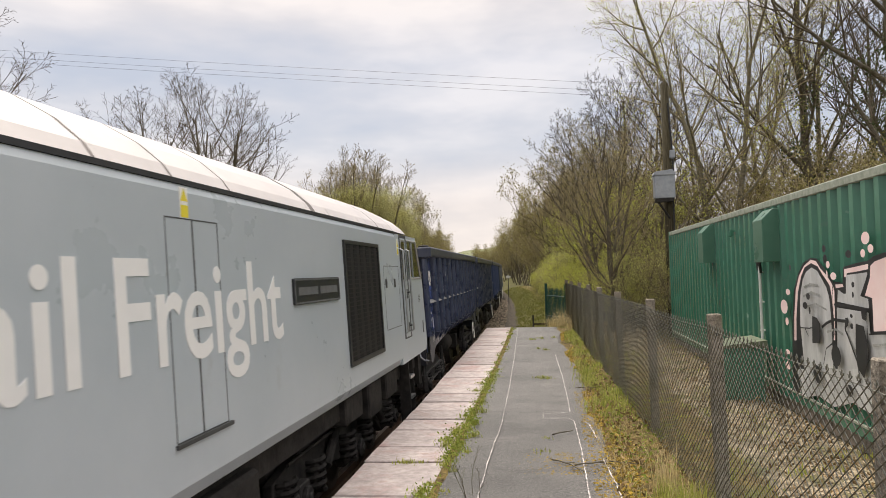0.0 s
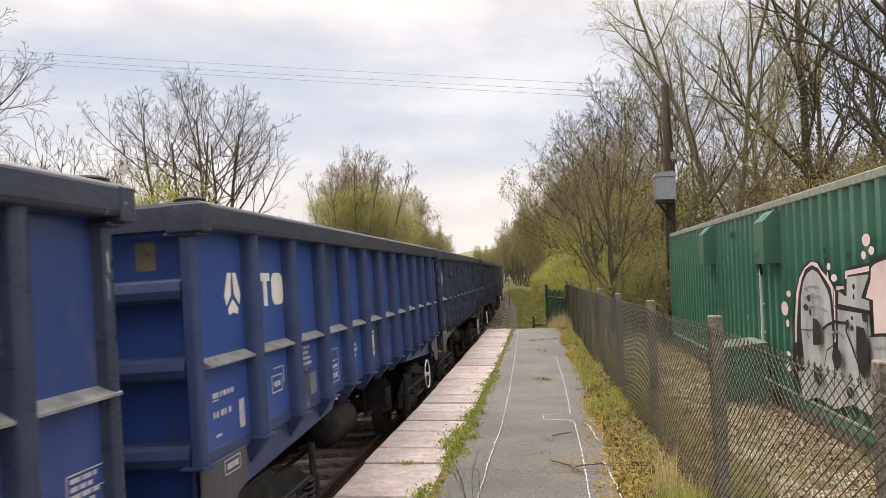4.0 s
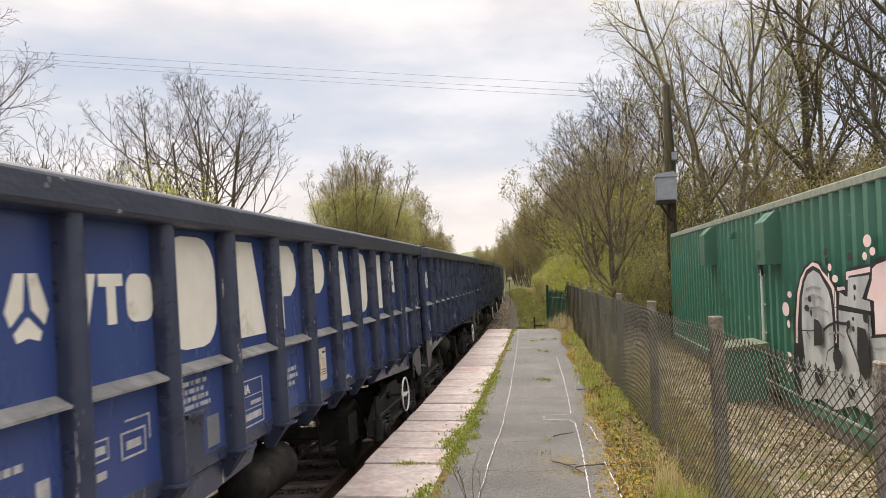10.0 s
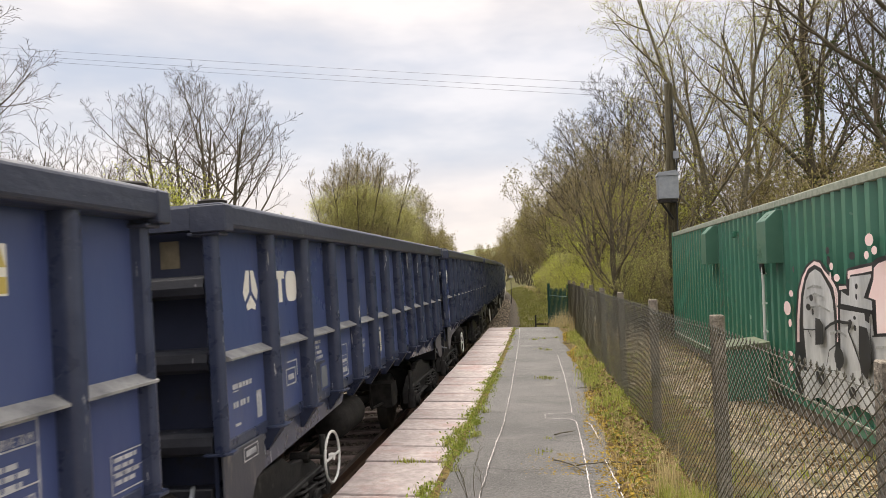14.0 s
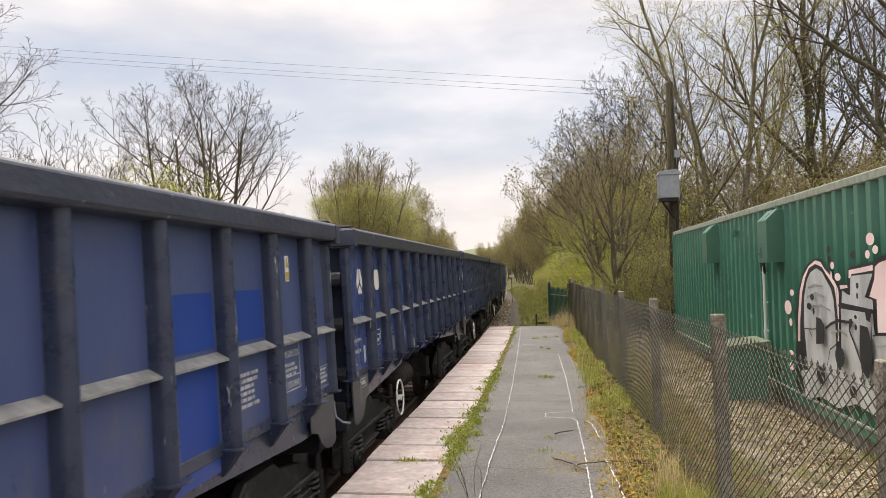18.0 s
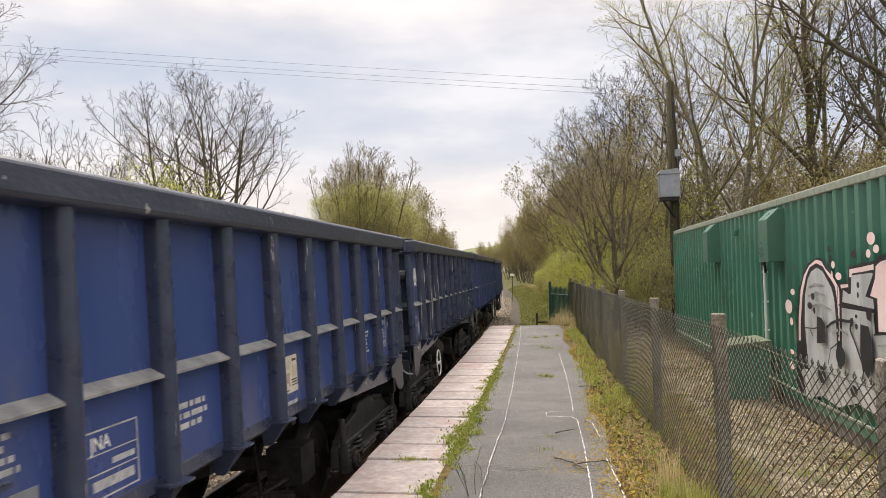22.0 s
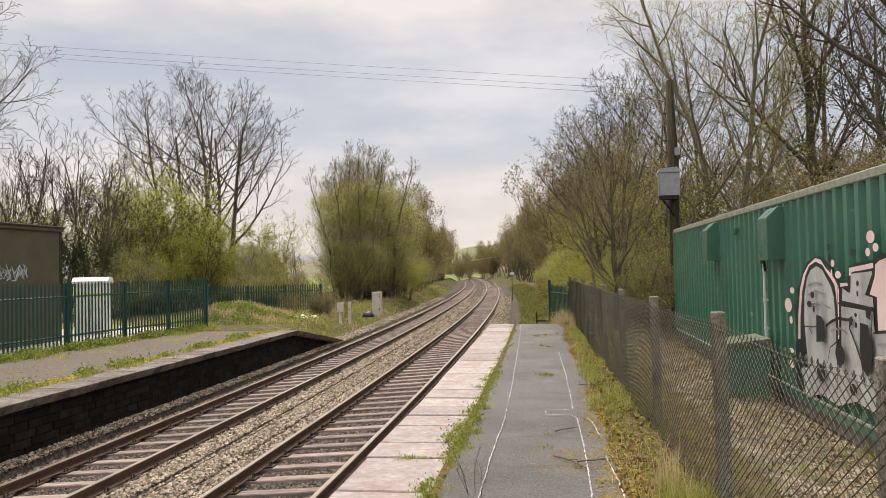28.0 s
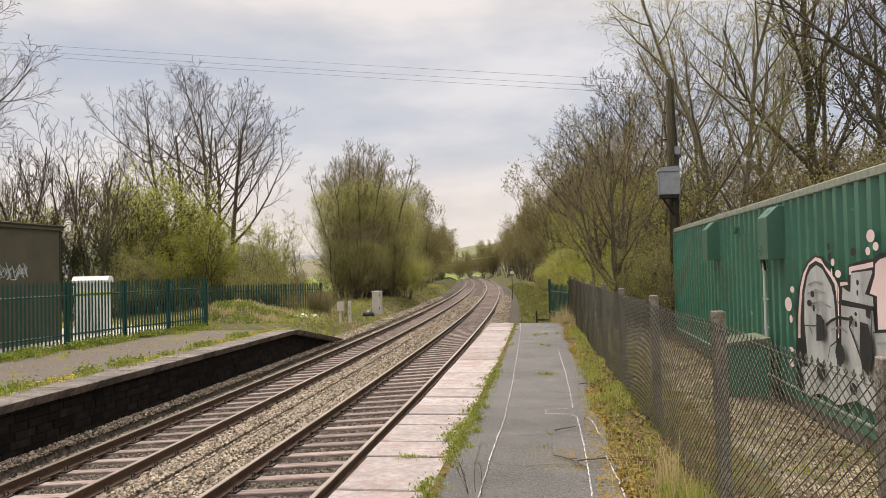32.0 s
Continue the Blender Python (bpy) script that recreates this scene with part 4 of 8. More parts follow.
            part("corner_post", shared("corner_post%d" % s + k, lambda: Shape().prism([(s * x, y) for x, y in [(1.25, -5.08), (1.25, -5.15), (1.27, -5.178)] + round_face + [(1.27, -5.08)]], "z", 1.45, 2.93)
                 .prism([(s * 1.20, -5.20), (s * 1.35, -5.205), (s * 1.39, -5.16), (s * 1.385, -5.07), (s * 1.20, -5.06)], "z", 1.434, 1.4495), frame_mat), None, w, at=m)
            part("corner_block", shared("corner_block%d|" % s, lambda: Shape().box(min(s * 1.20, s * 1.455), max(s * 1.20, s * 1.455), -5.225, -5.10, 2.905, 3.085).box(min(s * 1.17, s * 1.40), max(s * 1.17, s * 1.40), -5.205, -5.06, 2.885, 2.91), M_RIM, 0.008), None, w, "scraped corner block of the top rail", at=m)
            for z in (2.55, 2.05, 1.50):
                part("end_step", shared("end_step%d%d" % (s, int(z * 100)) + k, lambda: Shape().prism([(-5.175, z), (-5.16, z + 0.055), (-5.12, z + 0.075), (-4.95, z + 0.085), (-4.95, z - 0.07), (-5.12, z - 0.075), (-5.16, z - 0.05)], "x", 0.52 * s, 1.248 * s), end_mat), None, w, at=m)
            part("corner_cap", shared("corner_cap|", lambda: Shape().turned([(0.0, 3.10), (0.10, 3.10), (0.10, 3.122), (0.075, 3.135), (0.0, 3.135)], "z", 14), M_UNDER), None, w, at=m @ pose(1.30 * s, -5.07, 0))
            part("buffer", shared("buffer|", lambda: Shape().turned([(0.0, 0.0), (0.13, 0.0), (0.13, -0.16), (0.075, -0.17), (0.075, -0.30), (0.21, -0.31), (0.215, -0.335), (0.0, -0.35)], "y", 16), M_UNDER), None, w, "grimy round buffer", at=m @ pose(0.86 * s, -5.06, 1.06))
        for s in (1, -1):
            part("brake_cock", shared("brake_cock%d|" % s, lambda: Shape().tube([(s * 1.08, -5.13, 1.22), (s * 1.10, -5.20, 1.17), (s * 1.12, -5.22, 1.06), (s * 1.19, -5.21, 1.0), (s * 1.27, -5.19, 0.985)], 0.017, 7), M_GALV, 0, True), None, w, "bent grey brake cock handle", at=m)
        part("headstock", shared("headstock" + k, lambda: Shape().box(-1.2, 1.2, -5.10, -4.95, 0.88, 1.2), end_mat, 0.01), None, w, at=m)
        part("coupling_hook", shared("coupling_hook|", lambda: Shape().box(-0.04, 0.04, -5.38, -5.1, 0.96, 1.06).ring((0, -5.34, 0.88), 0.09, 0.025, "x", 10, 5), M_UNDER), None, w, at=m)
        part("end_label", shared("end_label|", lambda: Shape().box(0.86, 1.0, -4.986, -4.981, 2.69, 2.88), M_LABEL), None, w, "small faded warning label", at=m)
    part("floor", shared("floor|", lambda: Shape().box(-1.215, 1.215, -4.93, 4.93, 1.36, 1.435), M_UNDER), None, w)
    part("centre_sill", shared("centre_sill|", lambda: Shape().box(-0.22, 0.22, -4.95, 4.95, 0.96, 1.36), M_UNDER), None, w)
    for y in (-2.4, -0.8, 0.8, 2.4):
        part("cross_member", shared("cross_member|", lambda: Shape().prism([(-1.2, 1.36), (-1.2, 1.28), (-0.22, 0.98), (0.22, 0.98), (1.2, 1.28), (1.2, 1.36)], "y", -0.05, 0.05), M_UNDER), None, w, at=pose(0, y, 0))
    part("air_tank", shared("air_tank|", lambda: Shape().turned([(0.0, -0.47), (0.12, -0.46), (0.19, -0.41), (0.205, -0.35), (0.205, 0.35), (0.19, 0.41), (0.12, 0.46), (0.0, 0.47)], "y", 18), M_UNDER, 0, True), None, w, "grimy cylindrical air tank", at=pose(1.02, -1.35, 0.98))
    part("brake_rod", shared("brake_rod|", lambda: Shape().tube([(0.62, -3.0, 0.62), (0.62, 3.0, 0.62)], 0.022, 6).tube([(0.9, 0.6, 1.15), (0.9, 0.7, 0.7), (0.9, 1.4, 0.66)], 0.02, 6).box(0.7, 1.05, 1.35, 1.75, 0.6, 0.95), M_UNDER), None, w)
    rolling = []
    for y, at_end in ((-3.75, "front"), (3.75, "rear")):
        b, sets = bogie(w, y, (1 if at_end == "front" else -1) if ring == at_end else 0)
        rolling += sets
    # markings on the platform side
    X = 1.2835
    part("emblem", shared("emblem|", lambda: Shape().prism([(-0.055, 0.145), (-0.008, 0.145), (-0.022, -0.015), (-0.085, -0.085), (-0.108, -0.02)], "x", 0, 0.003)
              .prism([(0.055, 0.145), (0.108, -0.02), (0.085, -0.085), (0.022, -0.015), (0.008, 0.145)][::-1], "x", 0, 0.003)
              .prism([(-0.07, -0.115), (0.0, -0.045), (0.07, -0.115), (0.055, -0.155), (0.0, -0.138), (-0.055, -0.155)], "x", 0, 0.003), M_CREAM), None, w, "cream three-part emblem shape", at=pose(X, bay(0) + 0.66, 2.51) @ Matrix.Diagonal((1, 1.3, 1, 1)))
    part("brand_shape", shared("brand_shape|", lambda: Shape().prism([(0.0, 0.12), (0.05, -0.12), (0.095, -0.12), (0.16, 0.12)], "x", 0, 0.003)
         .prism([(0.18, 0.12), (0.18, 0.06), (0.24, 0.06), (0.24, -0.12), (0.31, -0.12), (0.31, 0.06), (0.37, 0.06), (0.37, 0.12)], "x", 0, 0.003)
         .prism(rounded(0.40, 0.63, -0.12, 0.12, 0.07), "x", 0, 0.003), M_CREAM), None, w, "cream brand shapes", at=pose(X, bay(1) + 0.085, 2.52) @ Matrix.Diagonal((1, 1.15, 1.1, 1)))
    for i, b in enumerate(((0, 0.02, 0.09, 0.034), (0.11, 0.02, 0.045, 0.034), (0.17, 0.02, 0.045, 0.034), (0.23, 0.02, 0.045, 0.034), (0.29, 0.02, 0.05, 0.034), (0, 0.0, 0.10, 0.007), (0.0, -0.11, 0.03, 0.04), (0.045, -0.11, 0.04, 0.04), (0.12, -0.11, 0.035, 0.04), (0.17, -0.11, 0.035, 0.04), (0.24, -0.11, 0.04, 0.04), (0.02, -0.24, 0.09, 0.018))):
        part("number_bar", shared("number_bar|%d" % i, lambda: bars_mesh([b]), M_MARK), None, w, at=pose(X, bay(0) + 0.24, 1.80))
    small = [("data_card", bay(0) + 0.66, 1.66, bars_mesh([(0, -0.11, 0.09, 0.2)])),
             ("load_frame", bay(1) + 0.42, 1.68, bars_mesh([(0, 0, 0.24, 0.012), (0, 0.13, 0.24, 0.012), (0, 0, 0.012, 0.14), (0.23, 0, 0.012, 0.14), (0.05, 0.19, 0.24, 0.012), (0.28, 0.06, 0.012, 0.14), (0.05, 0.045, 0.14, 0.045)])),
             ("weight_bars", bay(1) + 0.14, 1.72, bars_mesh(frame_lines(0.17, 0.11, 0.01) + [(0.03, 0.035, 0.11, 0.04), (0.02, -0.09, 0.12, 0.04)])),
             ("capacity_bars", bay(0) + 0.30, 1.30, bars_mesh(frame_lines(0.26, 0.10, 0.008) + [(0.04, 0.03, 0.18, 0.04)])),
             ("notice_text", bay(2) + 0.16, 1.98, bars_mesh(paragraph(0.5, 5, 0.028, 7 + n))),
             ]
    small += [("code_frame", bay(3) + 0.18, 1.52, bars_mesh(frame_lines(0.46, 0.34, 0.009, (0.36, 0.64)) + [(0.22, 0.15, 0.2, 0.03), (0.05, 0.045, 0.36, 0.05)])),
             ("owner_text", bay(4) + 0.20, 1.84, bars_mesh(paragraph(0.44, 3, 0.035, 40))),
             ("notice_text", bay(9) + 0.14, 1.90, bars_mesh(paragraph(0.5, 6, 0.026, 77))),
             ("curve_table", bay(10) + 0.14, 1.62, bars_mesh(frame_lines(0.55, 0.40, 0.010, (0.30, 0.72)) + paragraph_at(0.05, 0.235, 0.44, 3, 0.024, 9))),
             ("end_table", bay(11) + 0.34, 1.52, bars_mesh(frame_lines(0.3, 0.2, 0.006, (0.5,)) + paragraph_at(0.03, 0.18, 0.24, 4, 0.022, 12))),
             ("edge_text", bay(6) + 0.2, 1.53, bars_mesh(paragraph(0.42, 1, 0.03, 5)))]
    for i, (nm, y, z, sh) in enumerate(small):
        part(nm, shared("%s|mark%d" % (nm, i), lambda: sh, M_MARK), None, w, at=pose(X + (0.03 if z < 1.42 else 0), y, z))
    lettering_once(w, "type_code", "JNA", 0.10, pose(X + 0.001, bay(3) + 0.22, 1.76))
    lettering_once(w, "curve_text", "6.50 M MIN CURVE 70 M", 0.062, pose(X + 0.001, bay(10) + 0.155, 1.92), 0.50)
    lettering_once(w, "panel_title", "VEHICLE DATA PANEL", 0.085, pose(X + 0.001, bay(10) + 0.165, 1.645), 0.50)
    part("hatch", shared("hatch|", lambda: Shape().box(1.283, 1.30, -0.13, 0.13, -0.19, 0.15).box(1.283, 1.345, -0.15, 0.15, 0.15, 0.175), frame_mat), None, w, "small hatch with a hood", at=pose(0, bay(2) + 0.33, 1.62))
    part("hatch_sign", shared("hatch_sign|", lambda: Shape().prism(rect(-0.09, 0.09, -0.1, 0.1), "x", 0, 0.004), M_GALV), None, w, at=pose(X, bay(2) + 0.62, 1.62))
    card_bay = {7: 8, 12: 6, 13: 6, 14: 6}.get(n, 5)
    card = part("route_card", shared("route_card|", lambda: Shape().box(0, 0.006, -0.15, 0.15, -0.16, 0.15), M_CARD), None, w, "weathered cream label card with faded prints", at=pose(X, bay(card_bay) + 0.44, 1.76))
    part("card_text", shared("card_text|", lambda: bars_mesh([(0.03, 0.10, 0.03, 0.02), (0.07, 0.10, 0.05, 0.02), (0.0, -0.06, 0.13, 0.008), (0.0, -0.083, 0.13, 0.008), (0.0, -0.106, 0.13, 0.008), (-0.13, -0.14, 0.07, 0.008)]), M_BLACK), None, card, at=pose(0.006, 0, 0))
    part("card_print", shared("card_print|green", lambda: bars_mesh([(-0.13, 0.045, 0.13, 0.055)]), M_PRINTGREEN), None, card, "faded green print", at=pose(0.006, 0, 0))
    part("card_print", shared("card_print|brown", lambda: bars_mesh([(-0.11, -0.075, 0.065, 0.085), (-0.07, -0.105, 0.03, 0.03)]), M_PRINTBROWN), None, card, "faded brown print", at=pose(0.006, 0, 0))
    part("card_print", shared("card_print|ochre", lambda: bars_mesh([(0.035, -0.03, 0.075, 0.09)]), M_PRINTOCHRE), None, card, "faded ochre print", at=pose(0.006, 0, 0))
    label = part("hazard_label", shared("hazard_label|", lambda: Shape().box(0, 0.004, -0.042, 0.042, -0.11, 0.11), M_CREAM), None, w, "yellow warning label", at=pose(X, bay(10) + 0.5, 2.66))
    part("hazard_triangle", shared("hazard_triangle|", lambda: Shape().prism([(-0.036, 0.01), (0.036, 0.01), (0, 0.095)], "x", 0, 0.003), M_LABELYELLOW), None, label, at=pose(0.004, 0, 0))
    part("hazard_band", shared("hazard_band|", lambda: Shape().prism(rect(-0.036, 0.036, -0.10, -0.03), "x", 0, 0.003), M_LABELYELLOW), None, label, at=pose(0.004, 0, 0))
    for i, high in patches:
        a, b = bay(i) + 0.098, bay(i + 1) - 0.098
        z0, z1 = (2.13, 2.50) if high == 1 else ((1.31, 2.02) if high == 0 else (2.13, 2.92))
        part("repaint_patch", Shape().box(1.2832, 1.2845, a, b, z0, z1), M_PATCHBLUE, w, "fresh brighter blue repaint")
    if livery:
        letter_shapes(w, X + 0.0006)
    return w, rolling


def paragraph_at(y, z, w, rows, h, seed):
    return [(y + a, z + b, c, d) for a, b, c, d in paragraph(w, rows, h, seed)]


def lettering_once(w, name, text, size, m, width=0.0):
    if name not in CACHE:
        ob = lettering(name, text, size, M_MARK if width else M_WHITE, w, m @ side_plane(0, 0, 0), 0.002, width=width)
        CACHE[name] = ob.data
        return ob
    return part(name, CACHE[name], None, w, at=m @ side_plane(0, 0, 0))


def letter_shapes(w, X):
    """The operator's large cream name, as seven plain silhouettes, and its safety plate."""
    def at(i, poly):
        c = bay(i) + 0.435
        flat("livery_shape", [(c + a, 2.53 + b) for a, b in poly], M_CREAM, w, X, "large cream livery shape")
    h = 0.355
    tri = [(-0.355, -h), (-0.15, h), (0.15, h), (0.355, -h)]
    at(2, rounded(-0.34, 0.34, -h, h, 0.22))
    at(3, tri)
    for i in (4, 5):
        at(i, [(-0.27, -h), (-0.08, -h), (-0.08, -0.08), (0.1, -0.08), (0.24, 0.0), (0.29, 0.12), (0.24, h - 0.07), (0.12, h), (-0.27, h)])
    at(6, tri)
    at(7, rounded(-0.34, 0.34, -h, h, 0.22))
    at(8, rect(-0.31, 0.31, -h, h))
    c = bay(9) + 0.43
    plate = flat("safety_plate", rounded(c - 0.31, c + 0.31, 2.36, 2.82, 0.03), M_WHITE, w, X, "white safety plate with small writing")
    part("plate_text", Shape().prism(rect(c - 0.22, c - 0.02, 2.66, 2.74), "x", X + 0.003, X + 0.005).prism(rect(c - 0.22, c + 0.2, 2.47, 2.52), "x", X + 0.003, X + 0.005), M_BLACK, plate)
    m = side_plane(X + 0.003, c - 0.01, 2.655)
    lettering("plate_word", "SAFE", 0.12, M_ORANGE, plate, m, 0.001)


M_LABEL = material("dirty_end_label", [(0.17, 0.14, 0.09), (0.30, 0.25, 0.17)], 9, 0.7, wear=(0.12, 0.10, 0.07), wear_scale=8)
M_STRUCTB = material("blue_grey_frame", [(0.030, 0.050, 0.135), (0.050, 0.075, 0.18)], 5, 0.5, 0, 0.002, 40, wear=(0.07, 0.075, 0.10), wear_scale=4, wear_at=0.6)
M_SCUFFED = material("scuffed_frame", [(0.031, 0.039, 0.074), (0.056, 0.067, 0.112)], 5, 0.35, 0, 0.002, 40, wear=(0.15, 0.145, 0.15), wear_scale=7, wear_at=0.64, chips=((0.58, 0.54, 0.48), 13, 0.605, (3, 3, 0.11)))
M_MARK = material("dull_white_stencil", [(0.36, 0.37, 0.40), (0.60, 0.60, 0.60)], 14, 0.6, wear=(0.20, 0.21, 0.25), wear_scale=9, wear_at=0.55)
M_STEP = material("dusty_step_plate", [(0.040, 0.045, 0.062), (0.078, 0.08, 0.095)], 3, 0.42, 0, 0.002, 30, stretch=(1, 2.2, 0.35), wear=(0.20, 0.185, 0.175), wear_scale=4, wear_at=0.58, chips=((0.42, 0.40, 0.38), 11, 0.67, (1, 2, 0.5)))
M_PRINTGREEN = material("faded_green_print", [(0.48, 0.50, 0.36), (0.62, 0.60, 0.48)], 12, 0.6)
M_PRINTOCHRE = material("faded_ochre_print", [(0.56, 0.48, 0.30), (0.70, 0.62, 0.45)], 12, 0.6)
M_PRINTBROWN = material("faded_brown_print", [(0.34, 0.24, 0.19), (0.60, 0.45, 0.38)], 12, 0.6)
M_LABELYELLOW = material("faded_yellow_label", [(0.50, 0.38, 0.09), (0.62, 0.50, 0.16)], 9, 0.6)
M_ORANGE = material("orange_lettering", [(0.75, 0.22, 0.06), (0.80, 0.28, 0.08)], 5, 0.5)


def locomotive():
    """A large six-axle diesel locomotive in plain grey, its rear cab towards the wagons."""
    R = 10.65
    tail = 4.5 - 0.91
    w = empty("diesel_locomotive", rail_pose(tail - R - run(0)), "plain grey diesel freight locomotive with white side lettering and pale roof", "locomotive")
    H = 1.38
    mid = 1.30

    # body sides between the cabs
    y0, y1 = -R + 2.2, R - 2.2
    for s in (1, -1):
        part("body_side", Shape().prism([(s * (H - 0.06), mid), (s * H, mid + 0.10), (s * H, 3.14), (s * (H - 0.02), 3.19), (s * (H - 0.08), 3.19), (s * (H - 0.08), mid)], "y", y0, y1), M_LOCO, w)
        part("cant_strip", Shape().box(s * (H - 0.10), s * (H - 0.008), y0, y1, 3.192, 3.224), M_BLACK, w, "dark gap under the roof edge")
    arc = [(H - 0.015, 3.225), (H - 0.07, 3.31), (H - 0.22, 3.45), (H - 0.44, 3.59), (H - 0.74, 3.70), (0.40, 3.77), (0.0, 3.79)]
    roof = arc + [(-x, z) for x, z in arc[-2::-1]]
    seams = [y0, -4.6, -1.6, 1.22, 2.0, 2.83, 4.74, 7.5, y1]
    for a, b in zip(seams, seams[1:]):
        part("roof_panel", Shape().prism(roof, "y", a + (0.07 if a == 4.74 else 0.018), b - (0.07 if b == 4.74 else 0.018)), M_LOCOROOF, w, "pale rounded roof panel", smooth=False)
    part("roof_liner", Shape().prism([(x * 0.985, z - 0.02) for x, z in roof], "y", y0, y1), M_BLACK, w)
    for a, b in ((-3.6, -1.9), (5.2, 6.9)):
        s = Shape()
        for i in range(9):
            y = a + (b - a) * i / 8
            s.box(-0.33, 0.33, y - 0.03, y + 0.03, 3.70, 3.789)
        s.box(-0.36, 0.36, a - 0.06, b + 0.06, 3.66, 3.778)
        part("roof_grille", s, M_BLACK, w, "dark louvred roof grille")
    # cabs: sides slope in towards the nose above the waist
    for e in (1, -1):
        m = pose(0, 0, 0, 0, 0, 0 if e > 0 else 180)
        a = R - 2.2
        for s in (1, -1):
            prof = [(a, mid), (R - 0.12, mid + 0.02), (R - 0.05, 1.5), (R - 0.14, 2.45), (R - 0.55, 3.19), (a, 3.19)]
            part("cab_side", Shape().prism(prof, "x", s * (H - 0.07), s * H), M_LOCO, w, at=m)
        # unseen face kept dark so no yellow bounce reaches the first wagon
        part("cab_front", Shape().add([(-H + 0.05, R - 0.12, mid), (H - 0.05, R - 0.12, mid), (H - 0.05, R - 0.02, 1.5), (-H + 0.05, R - 0.02, 1.5), (-H + 0.05, R - 0.11, 2.45), (H - 0.05, R - 0.11, 2.45),
                                       (-H + 0.05, R - 0.54, 3.2), (H - 0.05, R - 0.54, 3.2)], [(0, 1, 2, 3), (3, 2, 5, 4), (4, 5, 7, 6)]), M_LOCODARK, w, "unseen cab front darkened to stop bounce light")
        part("cab_roof", Shape().add([(x, a, z) for x, z in roof] + [(x * 0.985, R - 1.2, 3.2 + (z - 3.2) * 0.92) for x, z in roof] + [(x * 0.95, R - 0.56, 3.2 + (z - 3.2) * 0.35) for x, z in roof],
             [(k * 13 + i, k * 13 + i + 1, (k + 1) * 13 + i + 1, (k + 1) * 13 + i) for k in range(2) for i in range(12)]), M_LOCOROOF, w, "pale cab roof", smooth=True, at=m)
        part("windscreen", Shape().add([(-1.15, R - 0.14, 2.52), (1.15, R - 0.14, 2.52), (1.1, R - 0.5, 3.15), (-1.1, R - 0.5, 3.15), (-1.15, R - 0.11, 2.52), (1.15, R - 0.11, 2.52), (1.1, R - 0.47, 3.15), (-1.1, R - 0.47, 3.15)],
             [(0, 1, 2, 3), (7, 6, 5, 4), (0, 4, 5, 1), (2, 6, 7, 3), (1, 5, 6, 2), (3, 7, 4, 0)]), M_GLASS, w, at=m)
        for s in (1, -1):
            part("buffer", shared("buffer|", None, M_UNDER), None, w, at=m @ pose(0.86 * s, R - 0.25, 1.06) @ pose(0, 0, 0, 0, 0, 180))
            # windows, door, handrails
            gl = part("cab_window", Shape().prism([(R - 1.40, 2.55), (R - 0.33, 2.55), (R - 0.62, 3.10), (R - 1.42, 3.10)], "x", s * H, s * (H + 0.006)), M_GLASS, w, at=m)
            bar = Shape()
            for p, q in (((R - 1.42, 2.53), (R - 0.31, 2.53)), ((R - 1.44, 3.12), (R - 0.60, 3.12)), ((R - 1.42, 2.53), (R - 1.44, 3.12)), ((R - 0.31, 2.53), (R - 0.60, 3.12)), ((R - 1.0, 2.53), (R - 1.0, 3.12))):
                bar.tube([(s * (H + 0.006), *p), (s * (H + 0.006), *q)], 0.018, 5)
            part("window_frame", bar, M_METAL, gl)
            door = part("cab_door", Shape().box(s * H, s * (H + 0.012), R - 1.86, R - 1.52, 1.66, 3.14), M_LOCO, w, "narrow grey cab door", at=m, bevel=0.006)
            part("door_window", Shape().prism(rounded(R - 1.84, R - 1.60, 2.50, 3.09, 0.05), "x", s * (H + 0.012), s * (H + 0.016)), M_GLASS, door)
            part("door_window_frame", Shape().prism(rounded(R - 1.865, R - 1.575, 2.475, 3.115, 0.06), "x", s * (H + 0.010), s * (H + 0.0135)), M_METAL, door)
            # flat dark plate paints the shade of the recess round the door
            part("door_recess", Shape().box(s * (H - 0.01), s * (H + 0.004), R - 1.93, R - 1.40, 1.64, 3.19), M_LOCODARK, w, at=m)
            for y in (R - 1.91, R - 1.46):
                part("handrail", Shape().tube([(s * H, y, 2.98), (s * (H + 0.05), y, 2.95), (s * (H + 0.05), y, 1.75), (s * H, y, 1.72)], 0.016, 6), M_METAL, w, at=m)
            for z in (2.32, 1.82):
                part("door_handle", Shape().box(s * (H + 0.012), s * (H + 0.05), R - 1.62, R - 1.56, z - 0.01, z + 0.012).box(s * (H + 0.012), s * (H + 0.018), R - 1.70, R - 1.58, z - 0.09, z + 0.05), M_LOCODARK, door)
            louvre = Shape()
            for i in range(5):
                louvre.box(s * H, s * (H + 0.006), R - 0.60, R - 0.48, 2.14 + i * 0.025, 2.152 + i * 0.025)
            part("louvre", louvre, M_LOCODARK, w, at=m)
            part("hand_slot", Shape().box(s * H, s * (H + 0.004), R - 0.36, R - 0.30, 1.62, 1.82), M_LOCODARK, w, at=m)
            for z in (0.42, 0.72, 1.02):
                part("cab_step", Shape().box(s * (H - 0.22), s * (H - 0.02), R - 1.62, R - 1.32, z, z + 0.04), M_METAL, w, "alloy cab step", at=m)
            part("step_frame", Shape().box(s * (H - 0.2), s * (H - 0.04), R - 1.66, R - 1.62, 0.36, 1.3).box(s * (H - 0.2), s * (H - 0.04), R - 1.32, R - 1.28, 0.36, 1.3), M_UNDER, w, at=m)
